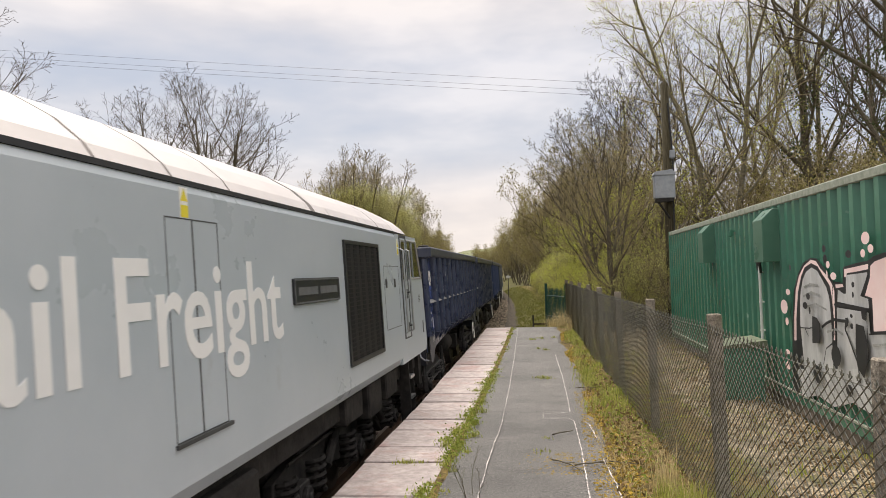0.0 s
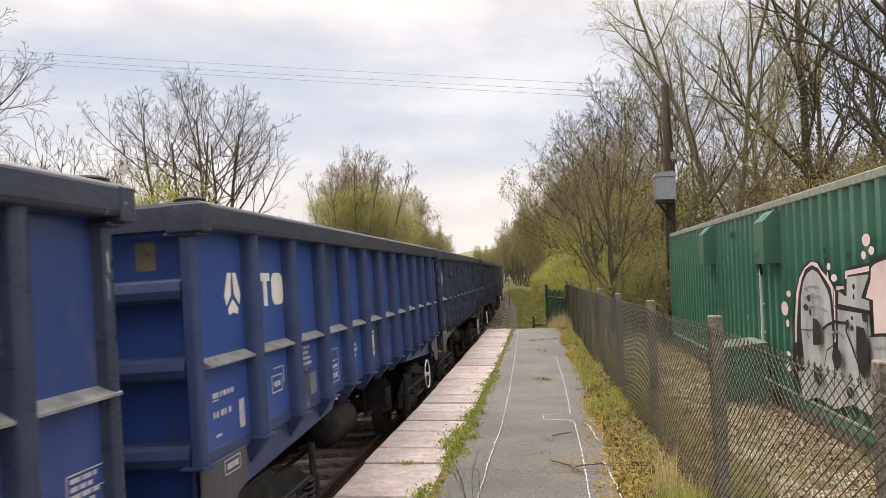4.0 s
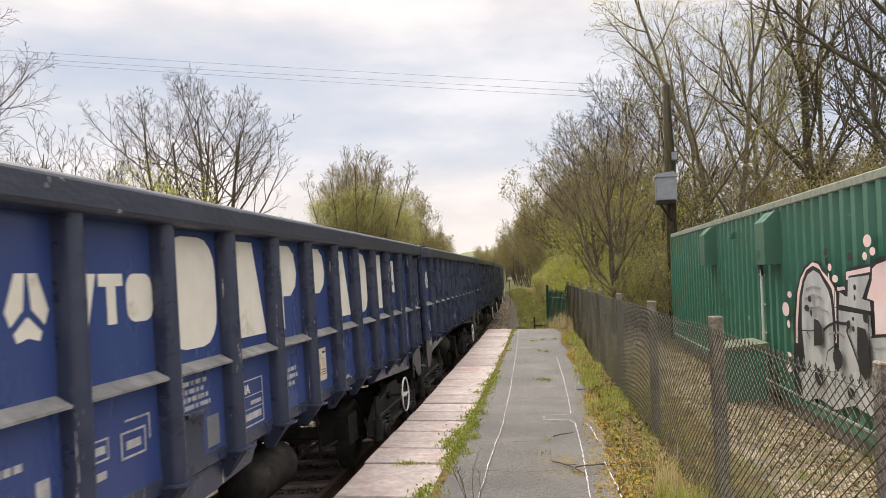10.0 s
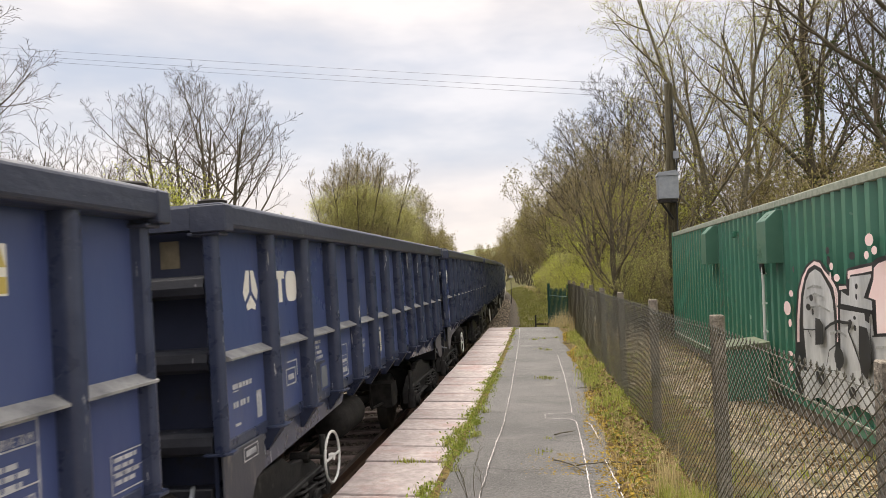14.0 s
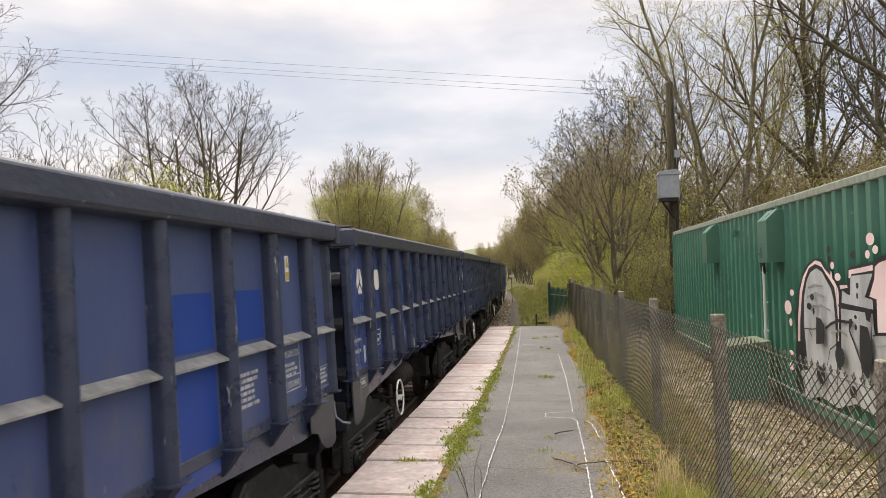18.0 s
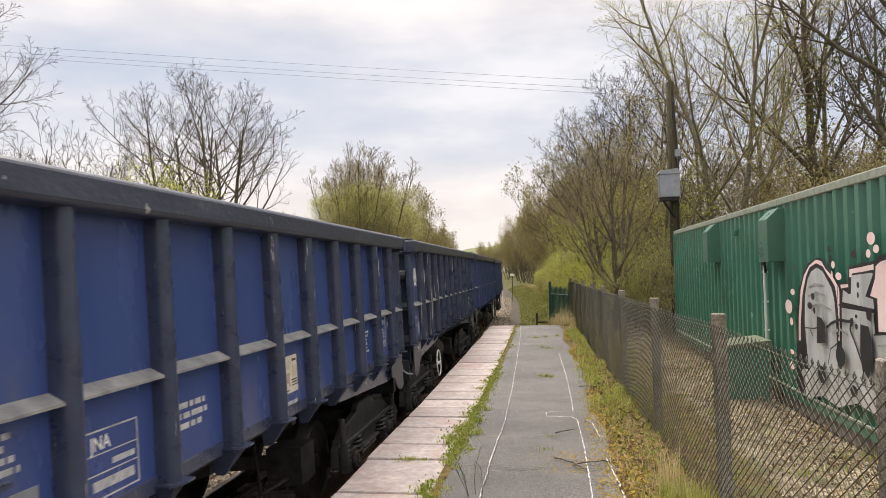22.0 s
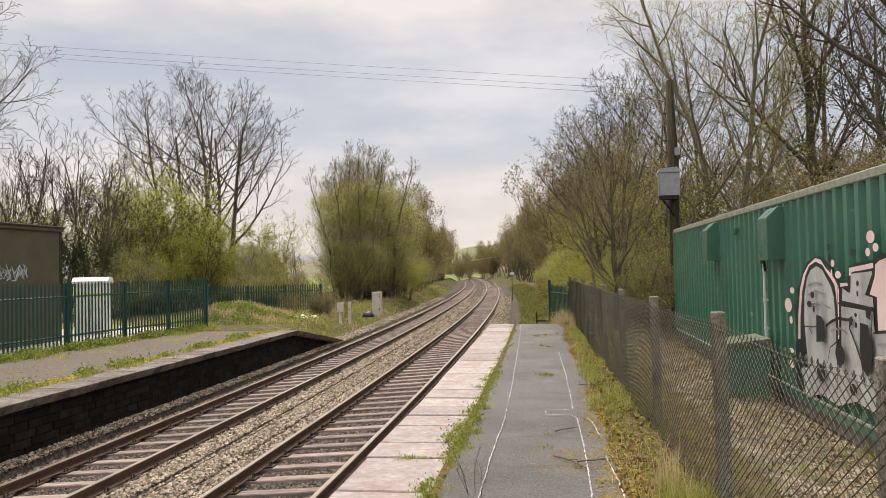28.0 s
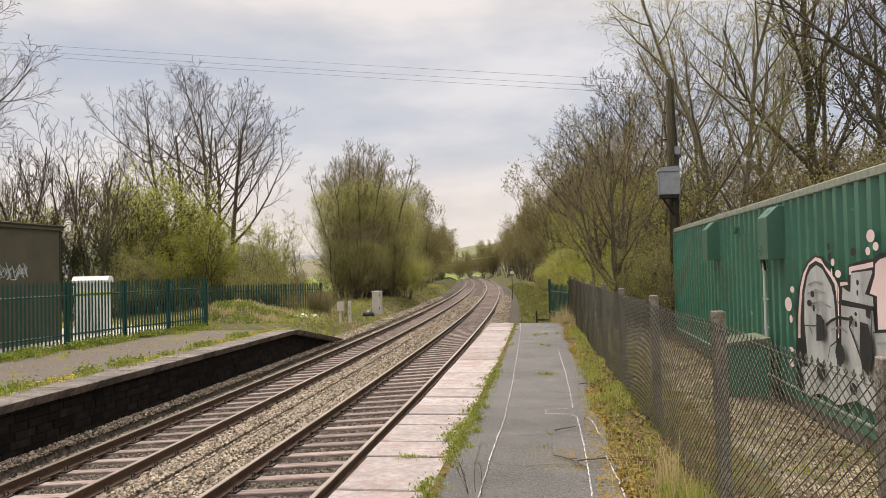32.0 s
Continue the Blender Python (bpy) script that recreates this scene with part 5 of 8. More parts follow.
            part("warning_label", Shape().prism(rect(R - 2.12, R - 2.02, 2.88, 3.12), "x", s * H, s * (H + 0.003)), M_WHITE, w, "white and yellow electrical warning label", at=m)
            part("label_mark", Shape().prism([(R - 2.115, 3.0), (R - 2.025, 3.0), (R - 2.07, 3.105)], "x", s * (H + 0.003), s * (H + 0.005)).prism(rect(R - 2.11, R - 2.03, 2.89, 2.975), "x", s * (H + 0.003), s * (H + 0.005)), M_YELLOW, w, at=m)
        part("buffer_beam", Shape().box(-1.25, 1.25, R - 0.35, R - 0.12, 0.75, 1.3), M_UNDER, w, at=m)
    for s in (1, -1):
        X = s * H
        # side grille, access doors, label
        fr = Shape()
        ga, gb, gz0, gz1 = R - 4.98, R - 3.44, 1.67, 2.95
        for p in (rect(ga - 0.05, gb + 0.05, gz0 - 0.05, gz0), rect(ga - 0.05, gb + 0.05, gz1, gz1 + 0.04), rect(ga - 0.05, ga, gz0, gz1), rect(gb, gb + 0.05, gz0, gz1)):
            fr.prism(p, "x", X, X + s * 0.022)
        gr = part("side_grille", Shape().prism(rect(ga, gb, gz0, gz1), "x", X, X + s * 0.004), M_GRILLE, w, "tall black mesh radiator grille")
        part("grille_frame", fr, M_PLATE, gr)
        slat = Shape().box(min(X + s * 0.004, X + s * 0.012), max(X + s * 0.004, X + s * 0.012), ga, gb, -0.005, 0.005).mesh("grille_bar", M_GRILLE)
        for i in range(1, 26):
            part("grille_bar", slat, None, gr, at=pose(0, 0, gz0 + (gz1 - gz0) * i / 26))

        # flat near-black bands paint the shade behind the radiator mesh
        shade_bands = Shape()
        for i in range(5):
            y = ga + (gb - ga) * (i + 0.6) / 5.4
            shade_bands.box(min(X, X + s * 0.003) + s * 0.0035, max(X, X + s * 0.003) + s * 0.0035, y - 0.07, y + 0.07, gz0, gz1)
        part("grille_ribs", shade_bands, M_GRILLE2, gr)

        def outline(name, y0, y1, z0, z1, parent=w):
            o = Shape()
            t = 0.008
            for p in (rect(y0, y1, z0, z0 + t), rect(y0, y1, z1 - t, z1), rect(y0, y0 + t, z0, z1), rect(y1 - t, y1, z0, z1)):
                o.prism(p, "x", X, X + s * 0.002)
            part(name, o, M_LOCODARK, parent)
        outline("access_door", R - 8.80, R - 8.46, 1.66, 2.98)
        outline("access_door", R - 8.46, R - 8.10, 1.66, 2.98)
        part("door_sill", Shape().box(min(X, X + s * 0.02), max(X, X + s * 0.02), R - 8.82, R - 8.06, 1.635, 1.66), M_LOCODARK, w)
        outline("battery_door", R - 3.10, R - 2.12, 1.86, 2.72)
        for y in (R - 2.98, R - 2.42):
            part("door_latch", Shape().box(min(X, X + s * 0.004), max(X, X + s * 0.004), y - 0.05, y + 0.05, 2.42, 2.54), M_BLACK, w)
        lab = part("warning_label", Shape().prism(rect(R - 8.60, R - 8.50, 2.98, 3.17), "x", X, X + s * 0.003), M_WHITE, w, "white and yellow electrical warning label")
        part("label_mark", Shape().prism([(R - 8.595, 3.085), (R - 8.505, 3.085), (R - 8.55, 3.16)], "x", X + s * 0.003, X + s * 0.005).prism(rect(R - 8.595, R - 8.505, 2.985, 3.06), "x", X + s * 0.003, X + s * 0.005), M_YELLOW, lab)
        # cast nameplate with plain bars for its name
        pl = part("nameplate", Shape().prism(rounded(R - 6.70, R - 5.32, 2.36, 2.59, 0.02), "x", X, X + s * 0.02), M_PLATE, w, "black cast nameplate with raised edge")
        nb = Shape()
        for p in (rect(R - 6.69, R - 5.33, 2.365, 2.38), rect(R - 6.69, R - 5.33, 2.57, 2.585), rect(R - 6.69, R - 6.675, 2.38, 2.57), rect(R - 5.345, R - 5.33, 2.38, 2.57)):
            nb.prism(p, "x", X + s * 0.02, X + s * 0.026)
        part("plate_rim", nb, M_NAME, pl)
        for p in (rect(R - 6.60, R - 6.06, 2.44, 2.51), rect(R - 5.98, R - 5.42, 2.44, 2.51)):
            part("name_bar", Shape().prism(p, "x", X + s * 0.02, X + s * 0.026), M_NAME, pl)
    lettering("side_lettering", "Rail", 0.86, M_LETTER, w, side_plane(H + 0.003, R - 10.92, 2.13), 0.002, "large white letters", 0.010, 1.27)
    lettering("side_lettering", "Freight", 0.86, M_LETTER, w, side_plane(H + 0.003, R - 9.34, 2.13), 0.002, "large white letters", 0.010, 2.36)
    # underframe and running gear
    part("underframe", Shape().box(-1.2, 1.2, -R + 0.4, R - 0.4, 1.05, 1.30), M_UNDER, w)
    part("fuel_tank", Shape().prism([(-1.2, 0.45), (1.2, 0.45), (1.3, 0.6), (1.3, 1.2), (-1.3, 1.2), (-1.3, 0.6)], "y", -3.2, 3.2), M_UNDER, w, bevel=0.03)
    rolling = []
    for e in (-1, 1):
        b = part("bogie", Shape().box(-1.0, 1.0, -2.5, 2.5, 0.62, 0.95), M_UNDER, w, "grimy three-axle bogie", at=pose(-0.13, 6.85 * e, 0))
        for s in (1, -1):
            m = pose(0, 0, 0, 0, 0, 0 if s > 0 else 180)
            prof = [(-2.65, 0.55), (-2.4, 0.38), (-1.6, 0.38), (-1.25, 0.60), (-0.5, 0.50), (-0.35, 0.36), (0.35, 0.36), (0.5, 0.50), (1.25, 0.60), (1.6, 0.38), (2.4, 0.38), (2.65, 0.55), (2.65, 0.78), (1.5, 0.98), (-1.5, 0.98), (-2.65, 0.78)]
            part("side_frame", Shape().prism(prof, "x", 1.02, 1.12), M_UNDER, b, at=m, bevel=0.01)
            for a in (-2.05, 0.0, 2.05):
                part("axlebox", shared("axlebox|", None, M_UNDER), None, b, at=m @ pose(0.05, a, 0.05))
                for d in (-0.42, 0.42):
                    sp = shared("loco_spring|", lambda: Shape().tube([(0.11 * math.cos(a * 0.6), 0.11 * math.sin(a * 0.6), 0.40 + 0.0075 * a) for a in range(44)], 0.028, 5), M_UNDER)
                    part("coil_spring", sp, None, b, at=m @ pose(1.16, a + d, 0.06))
            part("damper", Shape().tube([(1.2, -1.3, 0.62), (1.2, -0.7, 1.05)], 0.05, 8).tube([(1.2, 1.3, 0.62), (1.2, 0.7, 1.05)], 0.05, 8), M_UNDER, b, at=m)
            part("sand_pipe", Shape().tube([(1.15, 2.5, 0.95), (1.15, 2.62, 0.6), (1.0, 2.7, 0.2)], 0.02, 6).tube([(1.18, -2.4, 0.9), (1.18, 0.4, 0.92), (1.18, 2.4, 0.88)], 0.018, 6), M_UNDER, b, at=m)
        for a in (-2.05, 0.0, 2.05):
            ws = part("wheelset", shared("wheelset|", None, M_WHEEL), None, b, at=pose(0, a, 0.49))
            rolling.append(ws)
    for y, h in ((R - 2.6, 0.35), (R - 3.6, 0.42), (R - 4.6, 0.3)):
        part("equipment_box", Shape().box(1.02, 1.28, y - 0.35, y + 0.35, 1.28 - h, 1.28), M_UNDER, w, bevel=0.02)
    return w, rolling


M_NAME = material("dull_raised_metal", [(0.12, 0.125, 0.13), (0.19, 0.195, 0.20)], 8, 0.5, 0.3)
M_LOCODARK = material("dark_panel_gap", [(0.05, 0.052, 0.053), (0.085, 0.087, 0.088)], 5, 0.6)
M_GRILLE = material("black_radiator_mesh", [(0.012, 0.011, 0.011), (0.03, 0.026, 0.024)], 4, 0.6, wear=(0.055, 0.04, 0.032), wear_scale=2, wear_at=0.55)
# shade inside the radiator, painted as a near-black colour
M_GRILLE2 = material("radiator_shade_black", [(0.006, 0.006, 0.006), (0.012, 0.012, 0.012)], 4, 0.7)

FLEET = [  # paint, lettered, brake ring end, repainted panels, scuffed posts
    ("navy", False, "rear", (), ()), ("navy", False, "rear", (), ()), ("bright", False, "rear", (), ()), ("dusty", False, "rear", (), ()),
    ("dusty", False, "front", (), ()), ("navy", False, "rear", ((5, 1), ), (4, 5, 6, 7)), ("navy", True, "rear", (), ()), ("navy", True, "rear", (), ()),
    ("dark", False, "rear", (), ()), ("dusty", False, "front", (), ()), ("navy", False, "front", (), ()), ("dusty", False, "front", ((8, 0), (8, 1), (9, 1)), ()),
    ("navy", False, "front", ((5, 0), (7, 0)), ()), ("navy", False, "front", (), ()), ("navy", False, "front", (), ()), ("dark", False, "front", (), (1, 2, 3)),
    ("bright", False, "rear", (), ()), ("bright", True, "rear", (), ())]
TRAIN = []
for n, (paint, name_on, ring, fresh, rubbed) in enumerate(FLEET):
    TRAIN.append((4.5 + PITCH * n + SLACK.get(n, 0) + HALF, 0.46, *wagon(n, paint, name_on, ring, fresh, rubbed)))
TRAIN.append((4.5 - 0.91 - 10.65, 0.49, *locomotive()))


def motions():
    """The train rolls past along the curve and out behind the camera; every wheelset turns with it."""
    times = [0.5 * i for i in range(65)]
    for y, r, vehicle, rolling in TRAIN:
        walk(vehicle, [(t, rail_pose(y - run(t))) for t in times])
        for ws in rolling:
            base = ws.matrix_basis.copy()
            walk(ws, [(i * 0.08, base @ Matrix.Rotation((run(i * 0.08) - run(0)) / 0.46, 4, "X")) for i in range(401)])

# ---- the yard on the right: fence, green container, cable pole ----
def fence_x(y):
    return 1.15 if y < 5.75 else 1.15 - 0.033 * (y - 5.75)


FENCE_Y = [-2.8, 0.05, 2.93, 5.75, 8.65, 11.55, 14.45, 17.35, 20.25, 23.15, 26.05]
v, f = [], []
yy = steps((-8, 30, 95))
for y in yy:
    for i in range(16):
        x = fence_x(y) - 0.05 + 0.135 * i
        v.append((x, y, -1.815 + 0.03 * noise.noise((x * 2, y * 1.4, 8)) - 0.1 * ease(2.4, 3.2, x)))
for j in range(len(yy) - 1):
    for i in range(15):
        f.append((j * 16 + i, j * 16 + i + 1, (j + 1) * 16 + i + 1, (j + 1) * 16 + i))
tagged(new("yard_ground", raw_mesh("yard_ground", v, f, M_GRAVEL, True)), "stony ground with leaf litter between fence and container", "ground", kind="structure")


def chain_fence():
    fence = empty("chain_link_fence", pose(0, 0, PLAT), "old chain-link fence on square concrete posts beside the platform", "fence")
    rnd = random.Random(6)
    for y in FENCE_Y:
        s = Shape()
        s.prism([(-0.045, -0.045), (0.045, -0.045), (0.045, 0.045), (-0.045, 0.045)], "z", -0.25, 1.445)
        post = part("post", s, M_POSTCONC, fence, "weathered concrete post", bevel=0.007, at=pose(fence_x(y) + 0.03, y, 0, rnd.uniform(-1.2, 1.2), rnd.uniform(-1.5, 1.0), rnd.uniform(-4, 4)))
        part("post_hole", Shape().cyl(0, -0.0465, 1.30, 0.012, 0.003, "y", 8), M_BLACK, post)
    top, low, cell, slant = 1.37, 0.0, 0.082, 1.55

    def pt(y, z, side):
        sag = 0.022 * math.sin((y - 2.93) / 2.86 * math.pi) * (z - 0.6) + 0.02 * noise.noise((y * 0.9, z * 1.4, 3))
        return (fence_x(y) - 0.045 + sag + 0.005 * side, y, z - 0.012 * abs(math.sin((y - 2.93) / 2.86 * math.pi)) * (z / top))

    s = Shape()
    y0, y1 = -2.8, 26.0
    for fam in (1, -1):
        n = int((y1 - y0 + top * slant) / cell)
        for i in range(n):
            a = y0 - (top * slant if fam > 0 else 0) + i * cell
            pts = []
            for k in range(9):
                z = low + (top - low) * k / 8
                y = a + slant * (z if fam > 0 else -z)
                if y0 <= y <= y1:
                    pts.append(pt(y, z, fam))
            if len(pts) > 1:
                s.tube(pts, 0.0028, 3, cap=False)
    tagged(part("wire_mesh", raw_mesh("wire_mesh", s.v, s.f, M_WIRE), None, fence, "dull diamond wire mesh"), kind="stuff")
    knots = Shape()
    y = 2.0
    while y < 14:
        p = pt(y, top, 0)
        knots.tube([(p[0], p[1] - 0.014, p[2] - 0.012), (p[0], p[1], p[2] + 0.014), (p[0], p[1] + 0.014, p[2] - 0.012)], 0.003, 3)
        y += cell
    tagged(part("top_twist", raw_mesh("top_twist", knots.v, knots.f, M_WIRE), None, fence), kind="stuff")
    for z in (1.345, 0.68, 0.03):
        part("line_wire", Shape().tube([pt(y0 + (y1 - y0) * i / 120, z, 0) for i in range(121)], 0.0026, 4), M_WIRE, fence)
    return fence


chain_fence()

CX, CY0, CY1, CZ0, CZ1 = 2.95, 6.9, 19.6, -1.75, 0.86


def container():
    c = empty("shipping_container", pose(CX, CY0, CZ0), "dark green corrugated steel shipping container with spray-painted graffiti", "container")
    L, W, H = CY1 - CY0, 2.44, CZ1 - CZ0
    pitch, d = 0.30, 0.06
    prof = []
    y = 0.12
    while y + pitch < L - 0.1:
        prof += [(0.0, y), (0.0, y + 0.105), (d, y + 0.14), (d, y + 0.265)]
        y += pitch
    prof += [(0.0, y), (0.0, L - 0.1)]

    def corrugated(sign, x0):
        s = Shape()
        v = [(x0 + sign * a, b, z) for z in (0.13, H - 0.09) for a, b in prof]
        n = len(prof)
        s.add(v, [(i, i + 1, n + i + 1, n + i) for i in range(n - 1)])
        return s
    part("side_wall", corrugated(1, 0.012), M_CONT, c, "corrugated green side wall")
    part("side_wall", corrugated(-1, W - 0.012), M_CONT, c)
    part("roof", Shape().box(0.02, W - 0.02, 0.02, L - 0.02, H - 0.05, H - 0.02), M_CONTTOP, c)
    part("end_wall", Shape().box(0.05, W - 0.05, L - 0.06, L - 0.02, 0.1, H - 0.1), M_CONT, c)
    part("end_wall", Shape().box(0.05, W - 0.05, 0.02, 0.06, 0.1, H - 0.1), M_CONT, c)
    part("floor", Shape().box(0.02, W - 0.02, 0.02, L - 0.02, 0.06, 0.16), M_CONT, c)
    for x in (0.0, W - 0.06):
        part("top_rail", Shape().box(x, x + 0.06, 0.1, L - 0.1, H - 0.095, H), M_CONTTOP, c, "algae-stained top rail", bevel=0.01)
        part("bottom_rail", Shape().box(x, x + 0.06, 0.1, L - 0.1, 0.02, 0.135), M_CONT, c, bevel=0.008)
        part("rail_lip", Shape().box(x - 0.012, x + 0.02, 0.1, L - 0.1, 0.135, 0.155), M_CONTTOP, c)
        for y in (0.0, L - 0.12):
            part("corner_post", Shape().box(x - 0.01, x + 0.10, y, y + 0.12, 0.0, H), M_CONT, c, bevel=0.01)
    part("footing", Shape().box(0.02, 0.3, 0.5, L - 0.3, -0.12, 0.02), M_CONC, c)
    # hooded ventilation boxes
    for y, z in ((7.42, 1.79), (3.48, 1.77)):
        hood = Shape().add([(-0.20, y, z), (0.03, y, z), (0.03, y, z + 0.70), (-0.06, y, z + 0.70), (-0.20, y, z + 0.56), (-0.20, y + 0.46, z), (0.03, y + 0.46, z), (0.03, y + 0.46, z + 0.70), (-0.06, y + 0.46, z + 0.70), (-0.20, y + 0.46, z + 0.56)],
                           [(0, 1, 2, 3, 4), (9, 8, 7, 6, 5), (0, 5, 6, 1), (1, 6, 7, 2), (2, 7, 8, 3), (3, 8, 9, 4), (4, 9, 5, 0)])
        part("vent_hood", hood, M_HOOD, c, "green sheet-metal vent hood", bevel=0.006)
    part("cable_loop", Shape().tube([(-0.02, 4.30, 1.62), (-0.05, 4.27, 1.80), (-0.06, 4.27, 1.98), (-0.05, 4.31, 2.06), (-0.01, 4.35, 2.03), (0.02, 4.37, 1.95)], 0.02, 8), M_BLACK, c, "black cable looped into the wall", smooth=True)
    part("cable_pipe", Shape().tube([(-0.03, 4.33, 0.52), (-0.03, 4.33, 1.66), (-0.03, 4.325, 1.72)], 0.021, 8), M_WHITEBOX, c, "white plastic conduit")
    part("cable_gland", Shape().tube([(-0.035, 4.36, 1.66), (-0.05, 4.38, 2.0), (-0.03, 4.35, 2.10), (0.03, 4.34, 2.12)], 0.028, 8), M_BLACK, c, "black cable sleeve")
    for z in (0.8, 1.2, 1.62):
        part("pipe_clip", Shape().box(-0.05, 0.012, 4.305, 4.355, z, z + 0.02), M_WHITEBOX, c)
    part("small_lamp", Shape().turned([(0.0, 0.0), (0.05, 0.0), (0.045, -0.06), (0.02, -0.08), (0.0, -0.08)], "z", 10), M_CONT, c, at=pose(-0.05, 5.9, 2.28))
    part("lamp_arm", Shape().box(-0.06, 0.012, 5.88, 5.92, 2.28, 2.31), M_CONT, c)
    # graffiti: unreadable spray-painted shapes, laid on the outer faces of the corrugation
    layer = [0]

    def spray(poly, mat, name="graffiti_fill", label=""):
        layer[0] += 1
        x = -0.002 - 0.0008 * layer[0]
        n = len(poly)
        v = [(x, p[0], p[1]) for p in poly]
        me = raw_mesh(name, v, [tuple(range(n))], mat)
        return part(name, me, None, c, label)
    return c, spray


M_HOOD = material("green_hood_paint", [(0.056, 0.148, 0.104), (0.082, 0.185, 0.135)], 2, 0.30, 0, 0, 20, wear=(0.06, 0.12, 0.09), wear_scale=3, wear_at=0.6)


def strokes(spray_, pts, w, mat, name="graffiti_line"):
    for (x0, y0), (x1, y1) in zip(pts, pts[1:]):
        d = math.hypot(x1 - x0, y1 - y0) or 1
        nx, ny = -(y1 - y0) / d * w, (x1 - x0) / d * w
        ex, ey = (x1 - x0) / d * w * 0.4, (y1 - y0) / d * w * 0.4
        spray_([(x0 + nx - ex, y0 + ny - ey), (x1 + nx + ex, y1 + ny + ey), (x1 - nx + ex, y1 - ny + ey), (x0 - nx - ex, y0 - ny - ey)], mat, name)


def oval(cx, cy, rx, ry, n=14):
    return [(cx + rx * math.cos(2 * math.pi * i / n), cy + ry * math.sin(2 * math.pi * i / n)) for i in range(n)]


_, paint_on = container()


def graffiti():
    """Unreadable spray-painted shapes on the wall, as (along, up) pairs."""
    paint_on([(3.12, 0.14), (3.11, 0.49), (3.02, 1.06), (2.92, 1.42), (2.77, 1.59), (2.55, 1.74), (2.29, 1.8), (2.07, 1.79), (1.93, 1.72), (1.8, 1.66), (1.64, 1.57), (1.55, 1.48), (1.51, 1.4), (1.61, 0.38)], M_BLACK, "graffiti_outline", "black spray outline")
    paint_on([(2.99, 0.79), (2.96, 1.07), (2.85, 1.42), (2.71, 1.59), (2.51, 1.71), (2.27, 1.78), (2.09, 1.76), (1.97, 1.68), (1.82, 1.62), (1.69, 1.55), (1.6, 1.48), (1.56, 1.4), (1.59, 0.92)], M_PINK, "graffiti_outline", "pink spray outline")
    paint_on([(2.97, 0.16), (2.87, 1.07), (2.77, 1.39), (2.63, 1.58), (2.49, 1.69), (2.26, 1.74), (2.04, 1.7), (1.94, 1.63), (1.81, 1.56), (1.7, 1.49), (1.66, 1.39), (1.63, 1.15), (1.71, 0.37)], M_BLACK, "graffiti_outline")
    paint_on([(2.64, 0.48), (2.73, 1.01), (2.69, 1.35), (2.57, 1.55), (2.44, 1.64), (2.24, 1.69), (2.06, 1.65), (1.93, 1.56), (1.8, 1.47), (1.73, 1.36), (1.7, 1.15), (1.7, 0.61)], M_SILVER, "graffiti_fill", "silver spray fill")
    paint_on([(1.56, 1.54), (1.33, 1.53), (1.3, 1.69), (0.97, 1.73), (0.68, 1.75), (0.56, 1.79), (0.05, 1.85), (0.16, 0.62), (1.66, 0.37)], M_BLACK, "graffiti_outline")
    paint_on([(1.27, 1.67), (0.9, 1.7), (0.68, 1.72), (0.68, 1.67), (0.91, 1.65), (1.2, 1.63), (1.24, 1.59), (1.28, 1.59)], M_PINK, "graffiti_fill", "pink spray fill")
    paint_on([(1.53, 1.51), (1.33, 1.52), (1.31, 1.49), (1.52, 1.47)], M_PINK, "graffiti_fill")
    paint_on([(0.63, 1.7), (0.53, 1.74), (0.06, 1.81), (0.11, 1.14), (0.62, 1.09), (0.62, 1.4), (0.78, 1.42), (0.65, 1.59)], M_PINK, "graffiti_fill")
    paint_on([(1.22, 1.61), (0.71, 1.64), (0.7, 1.62), (0.89, 1.41), (0.71, 1.39), (0.7, 1.3), (1.49, 1.33), (1.46, 1.46), (1.31, 1.42), (1.25, 1.42)], M_SILVER, "graffiti_fill")
    paint_on([(1.51, 1.27), (0.71, 1.26), (0.69, 1.06), (0.12, 1.1), (0.16, 0.62), (1.58, 0.39)], M_SILVER, "graffiti_fill")
    paint_on([(2.89, 0.45), (0.14, 0.81), (0.18, 0.42), (0.7, 0.30), (1.2, 0.33), (1.7, 0.20), (2.2, 0.24), (2.73, 0.12)], M_SILVER, "graffiti_fill", "silver spray running down")
    for w, pts in ((0.011, [(2.52, 1.46), (2.3, 1.5), (2.04, 1.49)]),
                   (0.011, [(2.55, 1.35), (2.27, 1.41), (1.98, 1.38)]),
                   (0.01, [(2.52, 1.23), (2.12, 1.28), (1.79, 1.23)]),
                   (0.013, [(1.81, 0.99), (1.55, 1.04), (1.35, 1.0)]),
                   (0.01, [(0.63, 0.96), (0.4, 0.99), (0.12, 1.03)])):
        strokes(paint_on, pts, w, M_SILVERDULL)
